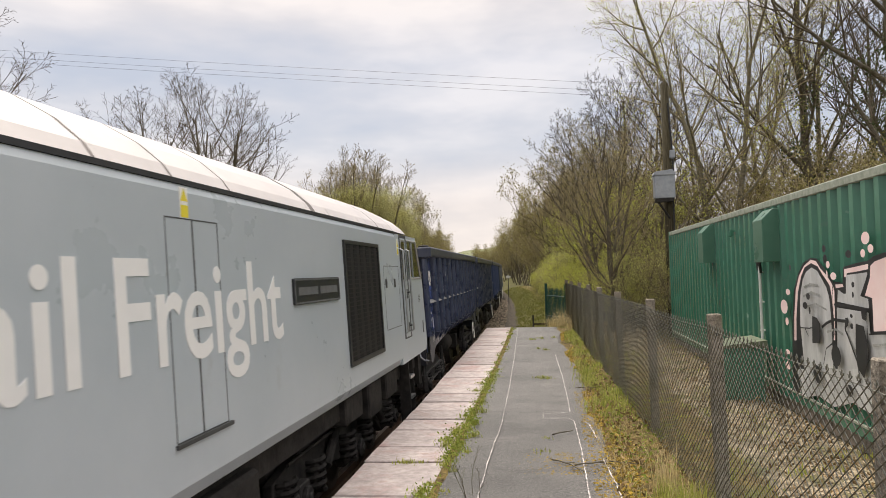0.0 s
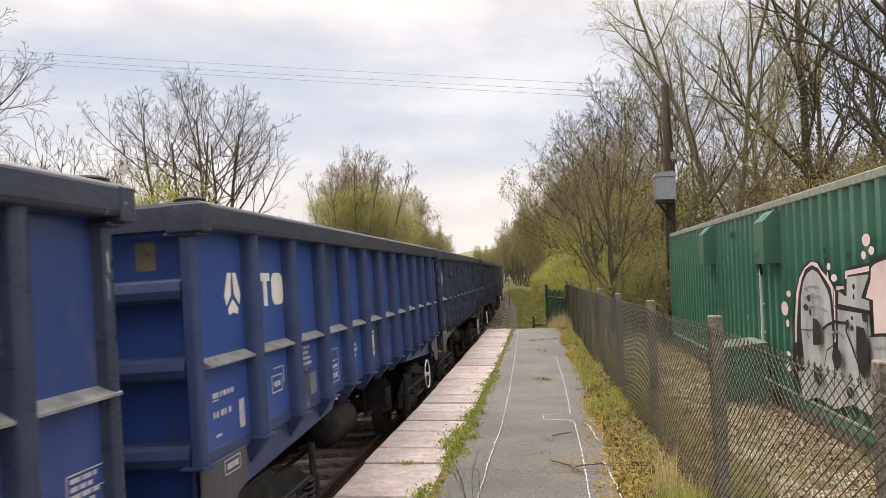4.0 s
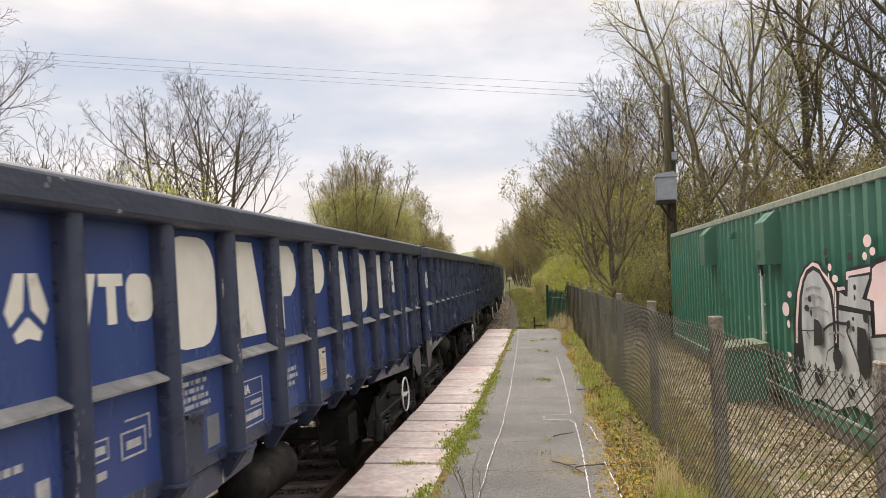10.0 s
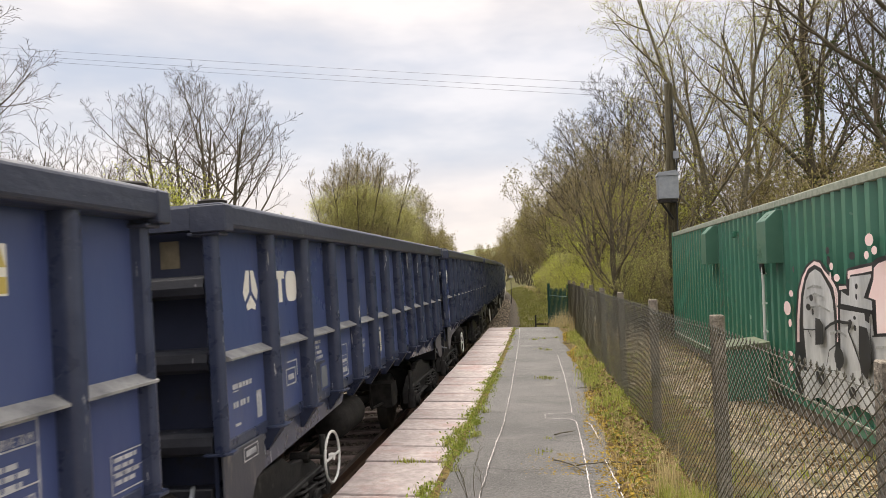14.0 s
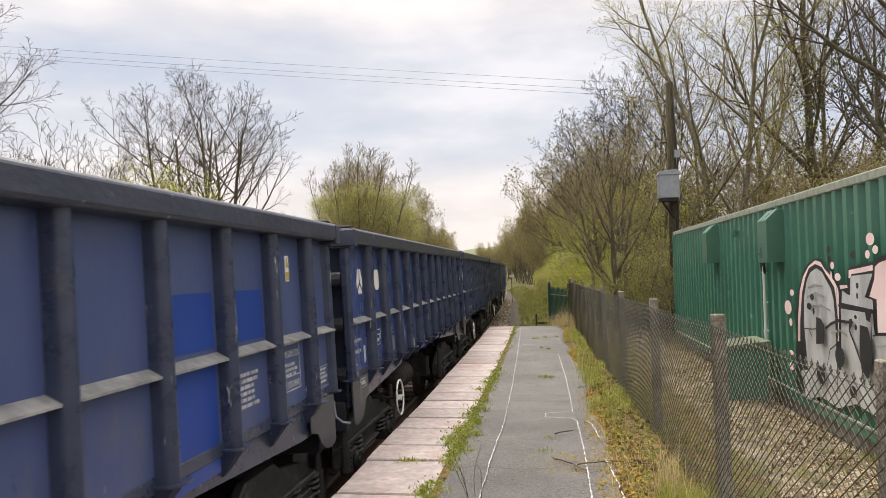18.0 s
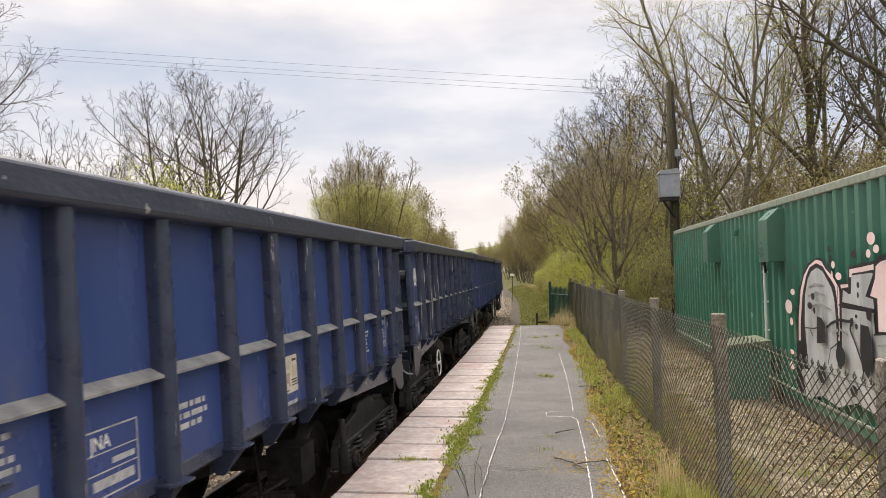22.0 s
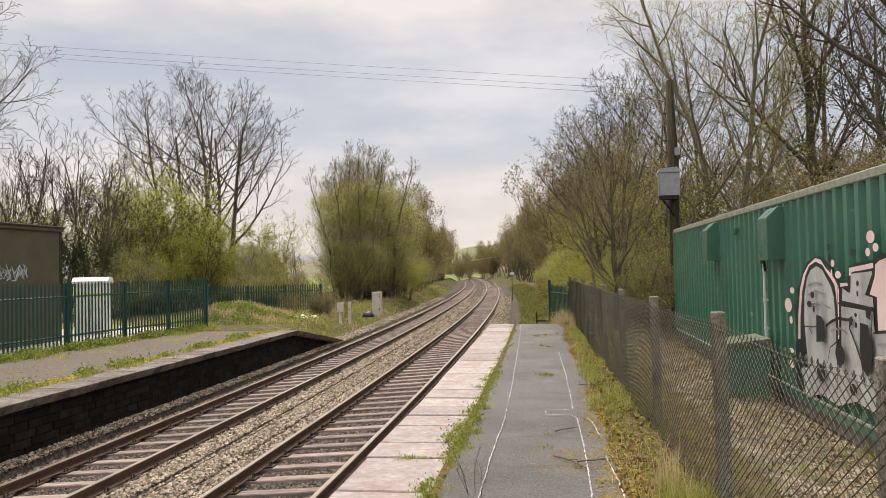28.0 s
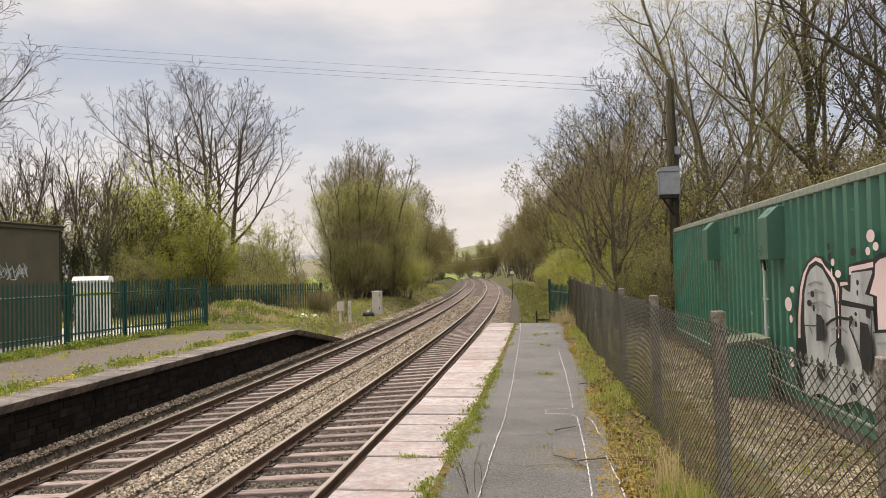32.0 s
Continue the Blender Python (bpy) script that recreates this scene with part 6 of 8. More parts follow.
    for w, pts in ((0.016, [(1.95, 1.03), (1.79, 1.09), (1.57, 1.14), (1.34, 1.14), (1.18, 1.15)]),
                   (0.014, [(1.2, 1.15), (1.27, 1.06), (1.14, 0.93), (0.99, 0.76), (0.93, 0.55)]),
                   (0.008, [(1.57, 1.19), (1.57, 0.98), (1.64, 0.88), (1.82, 0.81), (1.92, 0.63)]),
                   (0.007, [(2.71, 0.97), (2.33, 0.99), (2.2, 1.01)]),
                   (0.008, [(2.47, 0.97), (2.38, 0.9)]),
                   (0.008, [(0.67, 1.06), (0.12, 1.12)]),
                   (0.005, [(0.7, 0.81), (0.13, 0.9)]),
                   (0.011, [(1.52, 1.3), (1.08, 1.3), (0.68, 1.29)]),
                   (0.011, [(2.91, 1.07), (2.9, 0.79), (2.81, 0.46), (2.8, 0.12)]),
                   (0.007, [(0.69, 1.29), (0.69, 1.06), (0.69, 0.79)]),
                   (0.007, [(1.52, 1.49), (1.54, 1.16), (1.61, 0.38)])):
        strokes(paint_on, pts, w, M_BLACK)
    for pts in ([(2.19, 1.14), (2.04, 1.13), (1.94, 1.07), (1.96, 0.86), (2.22, 0.83)],
                [(0.95, 1.14), (0.76, 1.13), (0.7, 1.0), (0.7, 0.79), (0.8, 0.63), (0.93, 0.7), (0.98, 0.87)],
                [(0.81, 1.29), (0.68, 1.28), (0.7, 1.18), (0.79, 1.2)],
                [(1.2, 1.18), (1.13, 1.19), (1.14, 1.11), (1.23, 1.07)]):
        paint_on(pts, M_BLACK, "graffiti_dot")
    for o in ((2.29, 1.36, 0.064, 0.04), (2.4, 1.25, 0.084, 0.04), (2.25, 1.2, 0.034, 0.04), (0.96, 1.52, 0.034, 0.03), (0.97, 1.42, 0.024, 0.03), (1.03, 1.21, 0.034, 0.02), (1.03, 1.11, 0.034, 0.03), (1.48, 0.77, 0.134, 0.11), (2.07, 0.5, 0.134, 0.1), (1.15, 0.46, 0.094, 0.06), (1.69, 1.89, 0.054, 0.04), (1.67, 1.78, 0.054, 0.05), (1.02, 1.82, 0.074, 0.04), (2.87, 1.69, 0.034, 0.04)):
        paint_on(oval(*o), M_BLACK, "graffiti_dot")
    for o in ((3.17, 1.2, 0.144, 0.09), (2.99, 1.39, 0.084, 0.04), (3.07, 1.02, 0.064, 0.05), (3.09, 0.64, 0.094, 0.03), (3.09, 0.47, 0.094, 0.05), (1.43, 1.6, 0.084, 0.04), (1.61, 1.6, 0.024, 0.06), (0.58, 1.96, 0.094, 0.06), (0.65, 1.82, 0.054, 0.04), (0.47, 1.86, 0.064, 0.04), (1.56, 1.72, 0.054, 0.04)):
        paint_on(oval(*o), M_PINK, "graffiti_drop")


M_SILVERDULL = material("faded_silver_spray", [(0.24, 0.25, 0.24), (0.44, 0.445, 0.43)], 2.0, 0.6, 0.1, wear=(0.20, 0.23, 0.20), wear_scale=3, wear_at=0.55, stretch=(1, 3, 0.4))
graffiti()

M_LIDTOP = material("mossy_green_lid", [(0.10, 0.13, 0.085), (0.19, 0.21, 0.15)], 9, 0.8, wear=(0.06, 0.09, 0.05), wear_scale=4)
# low green cable housing beside the container
hs = empty("cable_housing", pose(2.39, 10.6, -1.92), "low dark green metal equipment housing beside the container", "equipment box")
part("body", Shape().box(-0.16, 0.38, 0.0, 0.75, 0.0, 0.80), M_CONT, hs, bevel=0.01)
part("lid", Shape().prism([(-0.2, 0.80), (-0.2, 0.83), (0.42, 0.90), (0.42, 0.80)], "y", -0.03, 0.78), M_LIDTOP, hs, "algae-stained lid", bevel=0.004)


def cable_pole():
    p = empty("utility_pole", pose(3.29, 21.6, -1.95), "weathered wooden utility pole with a grey equipment cabinet", "utility pole")
    part("shaft", Shape().tube([(0, 0, -0.3), (0.01, 0, 3), (0.0, 0, 8.5)], [0.18, 0.165, 0.135], 12), M_POLE, p, smooth=True)
    cab = part("cabinet", Shape().box(-0.52, 0.14, -0.56, -0.16, 4.60, 5.35), M_GALV, p, "grey sheet-steel cabinet", bevel=0.01)
    part("cabinet_roof", Shape().prism([(-0.56, 5.35), (-0.5, 5.47), (0.06, 5.53), (0.18, 5.35)], "y", -0.60, -0.13), M_GALV, cab, bevel=0.006)
    part("cabinet_door", Shape().box(-0.48, -0.22, -0.568, -0.56, 4.65, 5.30), M_GALV, cab)
    part("bracket", Shape().box(-0.48, 0.1, -0.54, -0.16, 4.48, 4.59).tube([(-0.4, -0.4, 4.5), (0.0, -0.14, 3.95)], 0.04, 6), M_UNDER, p)
    part("conduit", Shape().tube([(0.13, -0.17, 0.0), (0.13, -0.16, 4.4), (0.17, -0.12, 5.9), (0.06, -0.15, 7.8)], 0.028, 6), M_BLACK, p, "black cable conduit")
    part("junction_box", Shape().box(0.05, 0.22, -0.3, -0.14, 5.95, 6.2), M_GALV, p, bevel=0.01)
    for z in (6.5, 7.4):
        part("step_bolt", Shape().cyl(-0.28, 0, z, 0.014, 0.2, "x", 6), M_UNDER, p)
    p.scale = (0.83, 0.83, 0.83)


M_POLE = material("old_pole_timber", [(0.035, 0.03, 0.018), (0.09, 0.078, 0.05)], 6, 0.9, 0, 0.004, 40, stretch=(4, 4, 0.4))
cable_pole()


def green_gate():
    g = empty("steel_gate", pose(0.42, 26.6, -2.05), "dark green steel palisade gate at the platform end", "gate")
    for i in range(15):
        a = i / 14
        part("pale", Shape().box(-0.035, 0.035, -0.008, 0.008, 0.12, 1.30).prism([(-0.03, 1.30), (0.03, 1.30), (0, 1.40)], "y", -0.008, 0.008), M_PALI, g, at=pose(-0.62 * a, 1.9 * a, 0, 0, 0, -70))
    for z in (0.35, 1.1):
        part("rail", Shape().tube([(0, 0, z), (-0.62, 1.9, z)], 0.025, 4), M_PALI, g)
    for x, y in ((0.03, -0.1), (-0.65, 2.0)):
        part("post", Shape().box(x - 0.05, x + 0.05, y - 0.05, y + 0.05, -0.2, 1.55), M_PALI, g)


green_gate()

# ---- beyond the far platform: palisade, shelter, cabinets ----
def palisade(name, pts, height, label, gap=0.14, posts=2.75, detail=True):
    """A palisade of separate pales between posts along a line of points (x, y, z)."""
    f = empty(name, pose(*pts[0]), label, "fence", "palisade fences")
    o = Vector(pts[0])
    pale = Shape().prism([(-0.038, 0), (-0.014, 0.016), (0.014, 0.016), (0.038, 0)], "z", 0.06, height - 0.10)
    pale.add([(-0.038, 0, height - 0.10), (-0.014, 0.016, height - 0.10), (0.014, 0.016, height - 0.10), (0.038, 0, height - 0.10), (-0.006, 0.003, height), (0.006, 0.003, height)], [(0, 1, 4), (1, 2, 5, 4), (2, 3, 5), (3, 0, 4, 5)])
    pale_mesh = pale.mesh("pale", M_PALI)
    post_mesh = Shape().box(-0.05, 0.05, 0.02, 0.12, -0.2, height - 0.05).mesh("post", M_PALI)
    for a, b in zip(pts, pts[1:]):
        a, b = Vector(a), Vector(b)
        d = b - a
        turn_z = math.degrees(math.atan2(d.y, d.x))
        n = int(d.length / gap)
        for i in range(n + 1):
            p = a + d * (i / n) - o
            part("pale", pale_mesh, None, f, at=pose(p.x, p.y, p.z, 0, 0, turn_z))
        m = max(1, round(d.length / posts))
        for i in range(m + 1):
            p = a + d * (i / m) - o
            part("post", post_mesh, None, f, at=pose(p.x, p.y, p.z, 0, 0, turn_z))
        for z in (0.32, height - 0.42):
            back = Vector((-d.y, d.x, 0)).normalized() * 0.05
            r = Shape().tube([a - o + back + Vector((0, 0, z)), b - o + back + Vector((0, 0, z))], 0.028, 4)
            part("rail", r, M_PALI, f)
    return f


palisade("palisade_fence", [(-13.9, 9.0, -1.95), (-13.75, 17.0, -1.95), (-13.35, 22.0, -1.95), (-12.7, 26.2, -1.95)], 1.84, "dark green steel palisade fence along the far platform")
palisade("palisade_fence", [(-12.7, 26.2, -1.95), (-19.5, 40.5, -2.3), (-14.3, 45.0, -2.35)], 1.65, "dark green steel palisade fence beside the rough grass", 0.15)


def shelter():
    s = empty("equipment_building", pose(-15.1, 21.3, -2.0), "olive brown panelled equipment building behind the palisade", "hut")
    L, W, H = 9.5, 4.0, 3.42
    part("wall", Shape().box(-W, 0, -L, 0, 0, H), M_OLIVE, s)
    part("roof", Shape().box(-W - 0.06, 0.08, -L - 0.06, 0.08, H, H + 0.10), M_OLIVE, s, bevel=0.01)
    part("fascia", Shape().box(-W - 0.1, 0.12, -L - 0.1, 0.12, H + 0.10, H + 0.15), M_OLIVEDARK, s, bevel=0.01)
    part("plinth", Shape().box(-W - 0.02, 0.02, -L - 0.02, 0.02, 0, 0.2), M_CONC, s)
    part("corner_trim", Shape().box(-0.02, 0.015, -0.05, 0.015, 0.2, H), M_OLIVEDARK, s)
    rnd = random.Random(14)
    for k in range(8):
        y0 = -1.55 - 0.17 * k
        pts = [(0.006, y0, 2.15)]
        for j in range(7):
            pts.append((0.006, y0 + 0.13 * (-1) ** j * rnd.uniform(0.3, 1.0), 1.9 + 0.56 * rnd.random()))
        part("graffiti_line", Shape().tube(pts, 0.014, 4), M_GRAFFITI, s, "pale sprayed scribble")


M_OLIVEDARK = material("dark_trim", [(0.03, 0.03, 0.022), (0.05, 0.048, 0.036)], 3, 0.6)
M_GRAFFITI = material("pale_spray", [(0.5, 0.54, 0.56), (0.62, 0.66, 0.68)], 3, 0.6)
shelter()


def relay_cabinet():
    c = empty("relay_cabinet", pose(-15.8, 24.0, -2.0), "white metal relay cabinet with pitched lid behind the palisade", "cabinet")
    turn_z = 20
    m = pose(0, 0, 0, 0, 0, turn_z)
    part("body", Shape().box(-0.52, 0.52, -0.35, 0.35, 0.08, 1.78), M_WHITEBOX, c, bevel=0.01, at=m)
    part("lid", Shape().prism([(-0.42, 1.78), (0.42, 1.78), (0.42, 1.86), (0.22, 2.0), (-0.22, 2.0), (-0.42, 1.86)], "x", -0.58, 0.58), M_WHITEBOX, c, bevel=0.01, at=m)
    part("reflective_band", Shape().box(-0.525, 0.525, -0.355, 0.355, 1.32, 1.46), M_LIME, c, "lime reflective band", at=m)
    part("base", Shape().box(-0.55, 0.55, -0.38, 0.38, 0, 0.08), M_CONC, c, at=m)
    part("door_seam", Shape().box(-0.004, 0.004, -0.353, -0.35, 0.12, 1.3), M_GALV, c, at=m)
    part("lock", Shape().box(-0.08, -0.04, -0.365, -0.35, 0.95, 1.05), M_UNDER, c, at=m)


relay_cabinet()


def lineside_case(x, y, z, w, h, name, label, door=True):
    c = empty(name, pose(x, y, z), label, "cabinet", "lineside cabinets")
    part("body", Shape().box(-w / 2, w / 2, -0.25, 0.25, 0, h), M_CASE, c, bevel=0.012)
    part("cap", Shape().box(-w / 2 - 0.03, w / 2 + 0.03, -0.28, 0.28, h, h + 0.05), M_CASE, c, bevel=0.01)
    if door:
        part("door", Shape().box(-w / 2 + 0.04, w / 2 - 0.04, -0.258, -0.25, 0.08, h - 0.06), M_CASE, c)
        for z0 in (0.3, 0.85):
            part("hinge", Shape().box(w / 2 - 0.07, w / 2 - 0.03, -0.27, -0.258, h * z0 - 0.05, h * z0 + 0.05), M_BLACK, c)
    return c


M_CASE = material("pale_lineside_case", [(0.50, 0.49, 0.43), (0.62, 0.60, 0.54)], 3, 0.6, wear=(0.36, 0.35, 0.29), wear_scale=3, wear_at=0.6)
lineside_case(-9.6, 40.0, -2.42, 0.46, 1.22, "signal_cabinet", "tall pale grey signalling cabinet on the grass bank")
p = empty("post_box", pose(-10.1, 34.6, -2.45), "small grey cable box on a short post", "cabinet", "lineside cabinets")
part("stake", Shape().box(-0.05, 0.05, -0.05, 0.05, 0, 0.62), M_CASE, p)
part("box", Shape().box(-0.13, 0.17, -0.1, 0.1, 0.55, 0.98), M_CASE, p, bevel=0.01)
p = empty("marker_post", pose(-9.75, 35.0, -2.5), "short pale concrete marker post", "post", "lineside cabinets")
part("shaft", Shape().box(-0.07, 0.07, -0.05, 0.05, 0, 1.05), M_CASE, p, bevel=0.01)
part("holes", Shape().cyl(0, -0.054, 0.7, 0.02, 0.003, "y", 8).cyl(0, -0.054, 0.45, 0.02, 0.003, "y", 8), M_BLACK, p)


def wires():
    lines = empty("overhead_wires", pose(-48, 60, 20), "three thin overhead electricity wires across the sky", "overhead wires")
    for z0, z1 in ((21.0, 14.95), (20.4, 14.35), (20.0, 13.95)):
        pts = []
        for i in range(25):
            a = i / 24
            x = -60 + 72 * a
            z = z0 + (z1 - z0) * (x + 48.3) / 49.8 - 0.5 * math.sin(max(0, min(1, (x + 60) / 72)) * math.pi) * 0.3
            pts.append((x + 48, 0, z - 20))
        part("wire", Shape().tube(pts, 0.010, 4), M_BLACK, lines)


wires()


def far_shed():
    s = empty("lineside_shed", pose(-22.6, 205, -2.4), "distant open-fronted timber shed with a pale lean-to roof", "shed")
    part("roof", Shape().prism([(0, 4.6), (7.0, 5.4), (7.0, 5.55), (0, 4.75)], "y", -0.4, 3), M_CASE, s)
    part("wall", Shape().box(1.5, 7, 1, 3, 1.2, 4.7), M_FARDARK, s)


M_FARDARK = material("dark_far_timber", [(0.27, 0.235, 0.18), (0.36, 0.315, 0.25)], 2, 0.9)
far_shed()

# ---- trees ----
def grow(seed, height, stems=1, radius=0.14, kids=(7, 7, 6, 4), spread=(38, 42, 45, 45), ratio=(0.55, 0.5, 0.45, 0.4), first=0.3, rise=0.10, droop=0.0, wobble=0.10,
         lean=0.06, thin=0.009, fan=0.0, dome=None):
    """Wood of one tree: stems that fork into limbs, branches and twigs. Returns the thick wood, the thin wood and the twig ends."""
    rnd = random.Random(seed)
    thick, thin_wood, ends = Shape(), Shape(), []
    levels = len(kids)

    def limb(p, d, length, r, lev):
        n = (7, 5, 4, 3, 2)[min(lev, 4)]
        pts, dirs = [p.copy()], []
        for i in range(n):
            up = rise * (1 if lev < 3 else 0.5) - droop * (i / n) * (lev >= 2)
            d = (d + Vector((rnd.gauss(0, wobble), rnd.gauss(0, wobble), rnd.gauss(0, wobble * 0.6) + up))).normalized()
            p = p + d * (length / n)
            pts.append(p.copy())
            dirs.append(d.copy())
            if dome and lev > 0 and i > 0 and ((p.x ** 2 + p.y ** 2) / dome[1] ** 2 + ((p.z - dome[0]) / dome[2]) ** 2) > 1 + rnd.gauss(0, 0.09):
                n = i + 1
                break
        radii = [max(thin * 0.8, r * (1 - 0.72 * i / n)) for i in range(n + 1)]
        sides = (8, 6, 4, 3, 3)[min(lev, 4)]
        (thick if lev < 2 else thin_wood).tube(pts, radii, sides, cap=False)
        if lev >= levels:
            ends.append((pts[-1], dirs[-1]))
            return
        m = kids[lev]
        lo = first if lev == 0 else 0.25
        turn0 = rnd.uniform(0, 360)
        for k in range(m):
            t = lo + (1 - lo) * (k + rnd.uniform(0.2, 0.8)) / m
            j = min(n - 1, int(t * n))
            q = pts[j] + (pts[j + 1] - pts[j]) * (t * n - j)
            axis = dirs[j].orthogonal().normalized()
            axis.rotate(Matrix.Rotation(radians(turn0 + 137.5 * k + rnd.uniform(-25, 25)), 3, dirs[j]))
            c = dirs[j].copy()
            c.rotate(Matrix.Rotation(radians(spread[lev] * rnd.uniform(0.7, 1.25)), 3, axis))
            size = length * ratio[lev] * (1.15 - 0.55 * t) * rnd.uniform(0.75, 1.2)
            limb(q, c, size, max(thin, radii[j] * 0.58), lev + 1)
        ends.append((pts[-1], dirs[-1]))

    for s in range(stems):
        a = 2 * math.pi * s / max(stems, 1) + rnd.uniform(-0.5, 0.5)
        out = fan * rnd.uniform(0.5, 1.2) if stems > 1 else 0.0
        d = Vector((math.cos(a) * (out + rnd.gauss(0, lean)), math.sin(a) * (out + rnd.gauss(0, lean)), 1)).normalized()
        base = Vector((math.cos(a) * 0.16 * (stems > 1) * stems ** 0.5, math.sin(a) * 0.16 * (stems > 1) * stems ** 0.5, -0.25))
        limb(base, d, height * rnd.uniform(0.78, 1.0), radius * rnd.uniform(0.75, 1.1), 0)
    return thick, thin_wood, ends


def leaf_mesh(name, spots, size, mat, seed=1, per=3, scatter=0.25):
    """Small leaves round the given spots: each a bent pair of triangles."""
    rng = np.random.default_rng(seed)
    p = np.repeat(np.array(spots, float), per, axis=0)
    n = len(p)
    p = p + rng.normal(0, scatter, (n, 3))
    a = rng.normal(0, 1, (n, 3))
    a /= np.linalg.norm(a, axis=1)[:, None]
    b = np.cross(a, rng.normal(0, 1, (n, 3)))
    b /= np.linalg.norm(b, axis=1)[:, None]
    s = size * rng.uniform(0.6, 1.3, (n, 1))
    c = np.cross(a, b)
    v = np.stack([p - a * s, p + b * s * 0.5 + c * s * 0.15, p + a * s, p - b * s * 0.5 + c * s * 0.15], 1).reshape(-1, 3)
    k = 4 * np.arange(n)[:, None]
    f = np.concatenate([k + np.array([[0, 1, 2]]), k + np.array([[0, 2, 3]])], 0)
    return raw_mesh(name, v.tolist(), f.tolist(), mat)


def tree_kind(name, label, bark, twig_mat, leaf=None, category="tree", group="", **kw):
    """Builds one tree out of sight of nothing: the first of its kind, from which the others are copied."""
    low = kw.pop("leaf_low", 0.0)
    high = kw.pop("leaf_high", 99.0)
    per, size, scatter, share = kw.pop("per", 2), kw.pop("leaf_size", 0.05), kw.pop("scatter", 0.2), kw.pop("share", 1.0)
    ivy = kw.pop("ivy", 0.0)
    thick, fine, ends = grow(**kw)
    t = empty(name, None, label, category, group)
    part("trunk", raw_mesh("trunk", thick.v, thick.f, bark, True), None, t)
    part("branchwork", raw_mesh("branchwork", fine.v, fine.f, twig_mat), None, t)
    rnd = random.Random(kw["seed"] + 50)
    if leaf:
        spots = [tuple(p) for p, d in ends if low <= p.z <= high and rnd.random() < share]
        if spots:
            part("crown", leaf_mesh("crown", spots, size, leaf, kw["seed"], per, scatter), None, t)
    if ivy:
        spots = [tuple(Vector(thick.v[i]) + Vector((rnd.gauss(0, 0.1), rnd.gauss(0, 0.1), rnd.gauss(0, 0.15)))) for i in range(0, len(thick.v), 2) if thick.v[i][2] < ivy and math.hypot(thick.v[i][0], thick.v[i][1]) < 1.4]
        part("ivy", leaf_mesh("ivy", spots, 0.05, M_IVY, kw["seed"], 26, 0.16), None, t)
    return t


KINDS = {}
KINDS["ash"] = dict(name="bare_ash_tree", label="tall bare ash tree with a rounded crown of fine twigs", bark=M_BARK, twig_mat=M_TWIG, seed=11, height=10.2, stems=2, radius=0.14, kids=(9, 7, 6, 5), spread=(38, 40, 42, 46),
                ratio=(0.54, 0.50, 0.46, 0.42), first=0.36, rise=0.08, thin=0.006, wobble=0.08, fan=0.26, dome=(6.6, 4.6, 4.6))
KINDS["ash_two"] = dict(name="bare_ash_tree", label="tall bare ash tree with a wide fan of limbs", bark=M_BARK, twig_mat=M_TWIG, seed=23, height=10.0, stems=3, radius=0.135, kids=(8, 6, 5, 4), spread=(52, 44, 42, 44),
                    ratio=(0.58, 0.54, 0.46, 0.42), first=0.32, rise=0.13, thin=0.0064, wobble=0.05, fan=0.22, dome=(7.0, 4.2, 3.7))
KINDS["wood_ash"] = dict(name="bare_woodland_tree", label="spreading bare woodland tree with long arching limbs", bark=M_BARK, twig_mat=M_TWIG, leaf=M_CATKIN, seed=211, height=11.0, stems=2, radius=0.13, kids=(11, 7, 6, 4), spread=(46, 42, 42, 44),
                     ratio=(0.46, 0.52, 0.46, 0.42), first=0.14, rise=0.11, thin=0.0056, wobble=0.06, fan=0.14, dome=(6.4, 4.3, 5.6), per=1, leaf_size=0.022, scatter=0.06, share=0.25)
KINDS["alder"] = dict(name="bare_woodland_tree", label="slender bare woodland tree with dense brown twigs", bark=M_BARK, twig_mat=M_TWIGPALE, leaf=M_CATKIN, seed=31, height=10.0, stems=2, radius=0.12, kids=(9, 6, 5, 4), spread=(46, 42, 42, 40),
                  ratio=(0.42, 0.5, 0.45, 0.4), first=0.22, rise=0.14, thin=0.0055, fan=0.12, per=2, leaf_size=0.03, scatter=0.08, share=0.4)
KINDS["alder_two"] = dict(name="bare_woodland_tree", label="many-stemmed bare woodland tree with dense brown twigs", bark=M_BARK, twig_mat=M_TWIGPALE, leaf=M_CATKIN, seed=47, height=10.0, stems=3, radius=0.085, kids=(8, 6, 5, 3), spread=(40, 42, 42, 40),
                      ratio=(0.42, 0.5, 0.45, 0.4), first=0.25, rise=0.12, thin=0.0055, fan=0.22, per=2, leaf_size=0.03, scatter=0.08, share=0.4)
KINDS["ivied"] = dict(name="ivy_clad_tree", label="tall bare woodland tree with ivy up its trunk", bark=M_BARK, twig_mat=M_TWIG, seed=53, height=14.0, stems=1, radius=0.17, kids=(13, 7, 5, 4), spread=(48, 44, 42, 40),
                  ratio=(0.36, 0.5, 0.45, 0.4), first=0.3, rise=0.12, thin=0.0055, ivy=8.0)
KINDS["birch"] = dict(name="silver_birch_tree", label="tall birch with fine hanging twigs and opening leaves", bark=M_BIRCH, twig_mat=M_TWIGPALE, leaf=M_BUDY, seed=61, height=14.0, stems=2, radius=0.12, kids=(13, 7, 6, 3), spread=(44, 40, 42, 40),
                  ratio=(0.30, 0.55, 0.5, 0.45), first=0.25, rise=0.12, droop=0.32, thin=0.0045, fan=0.10, per=2, leaf_size=0.028, scatter=0.12, share=0.9)
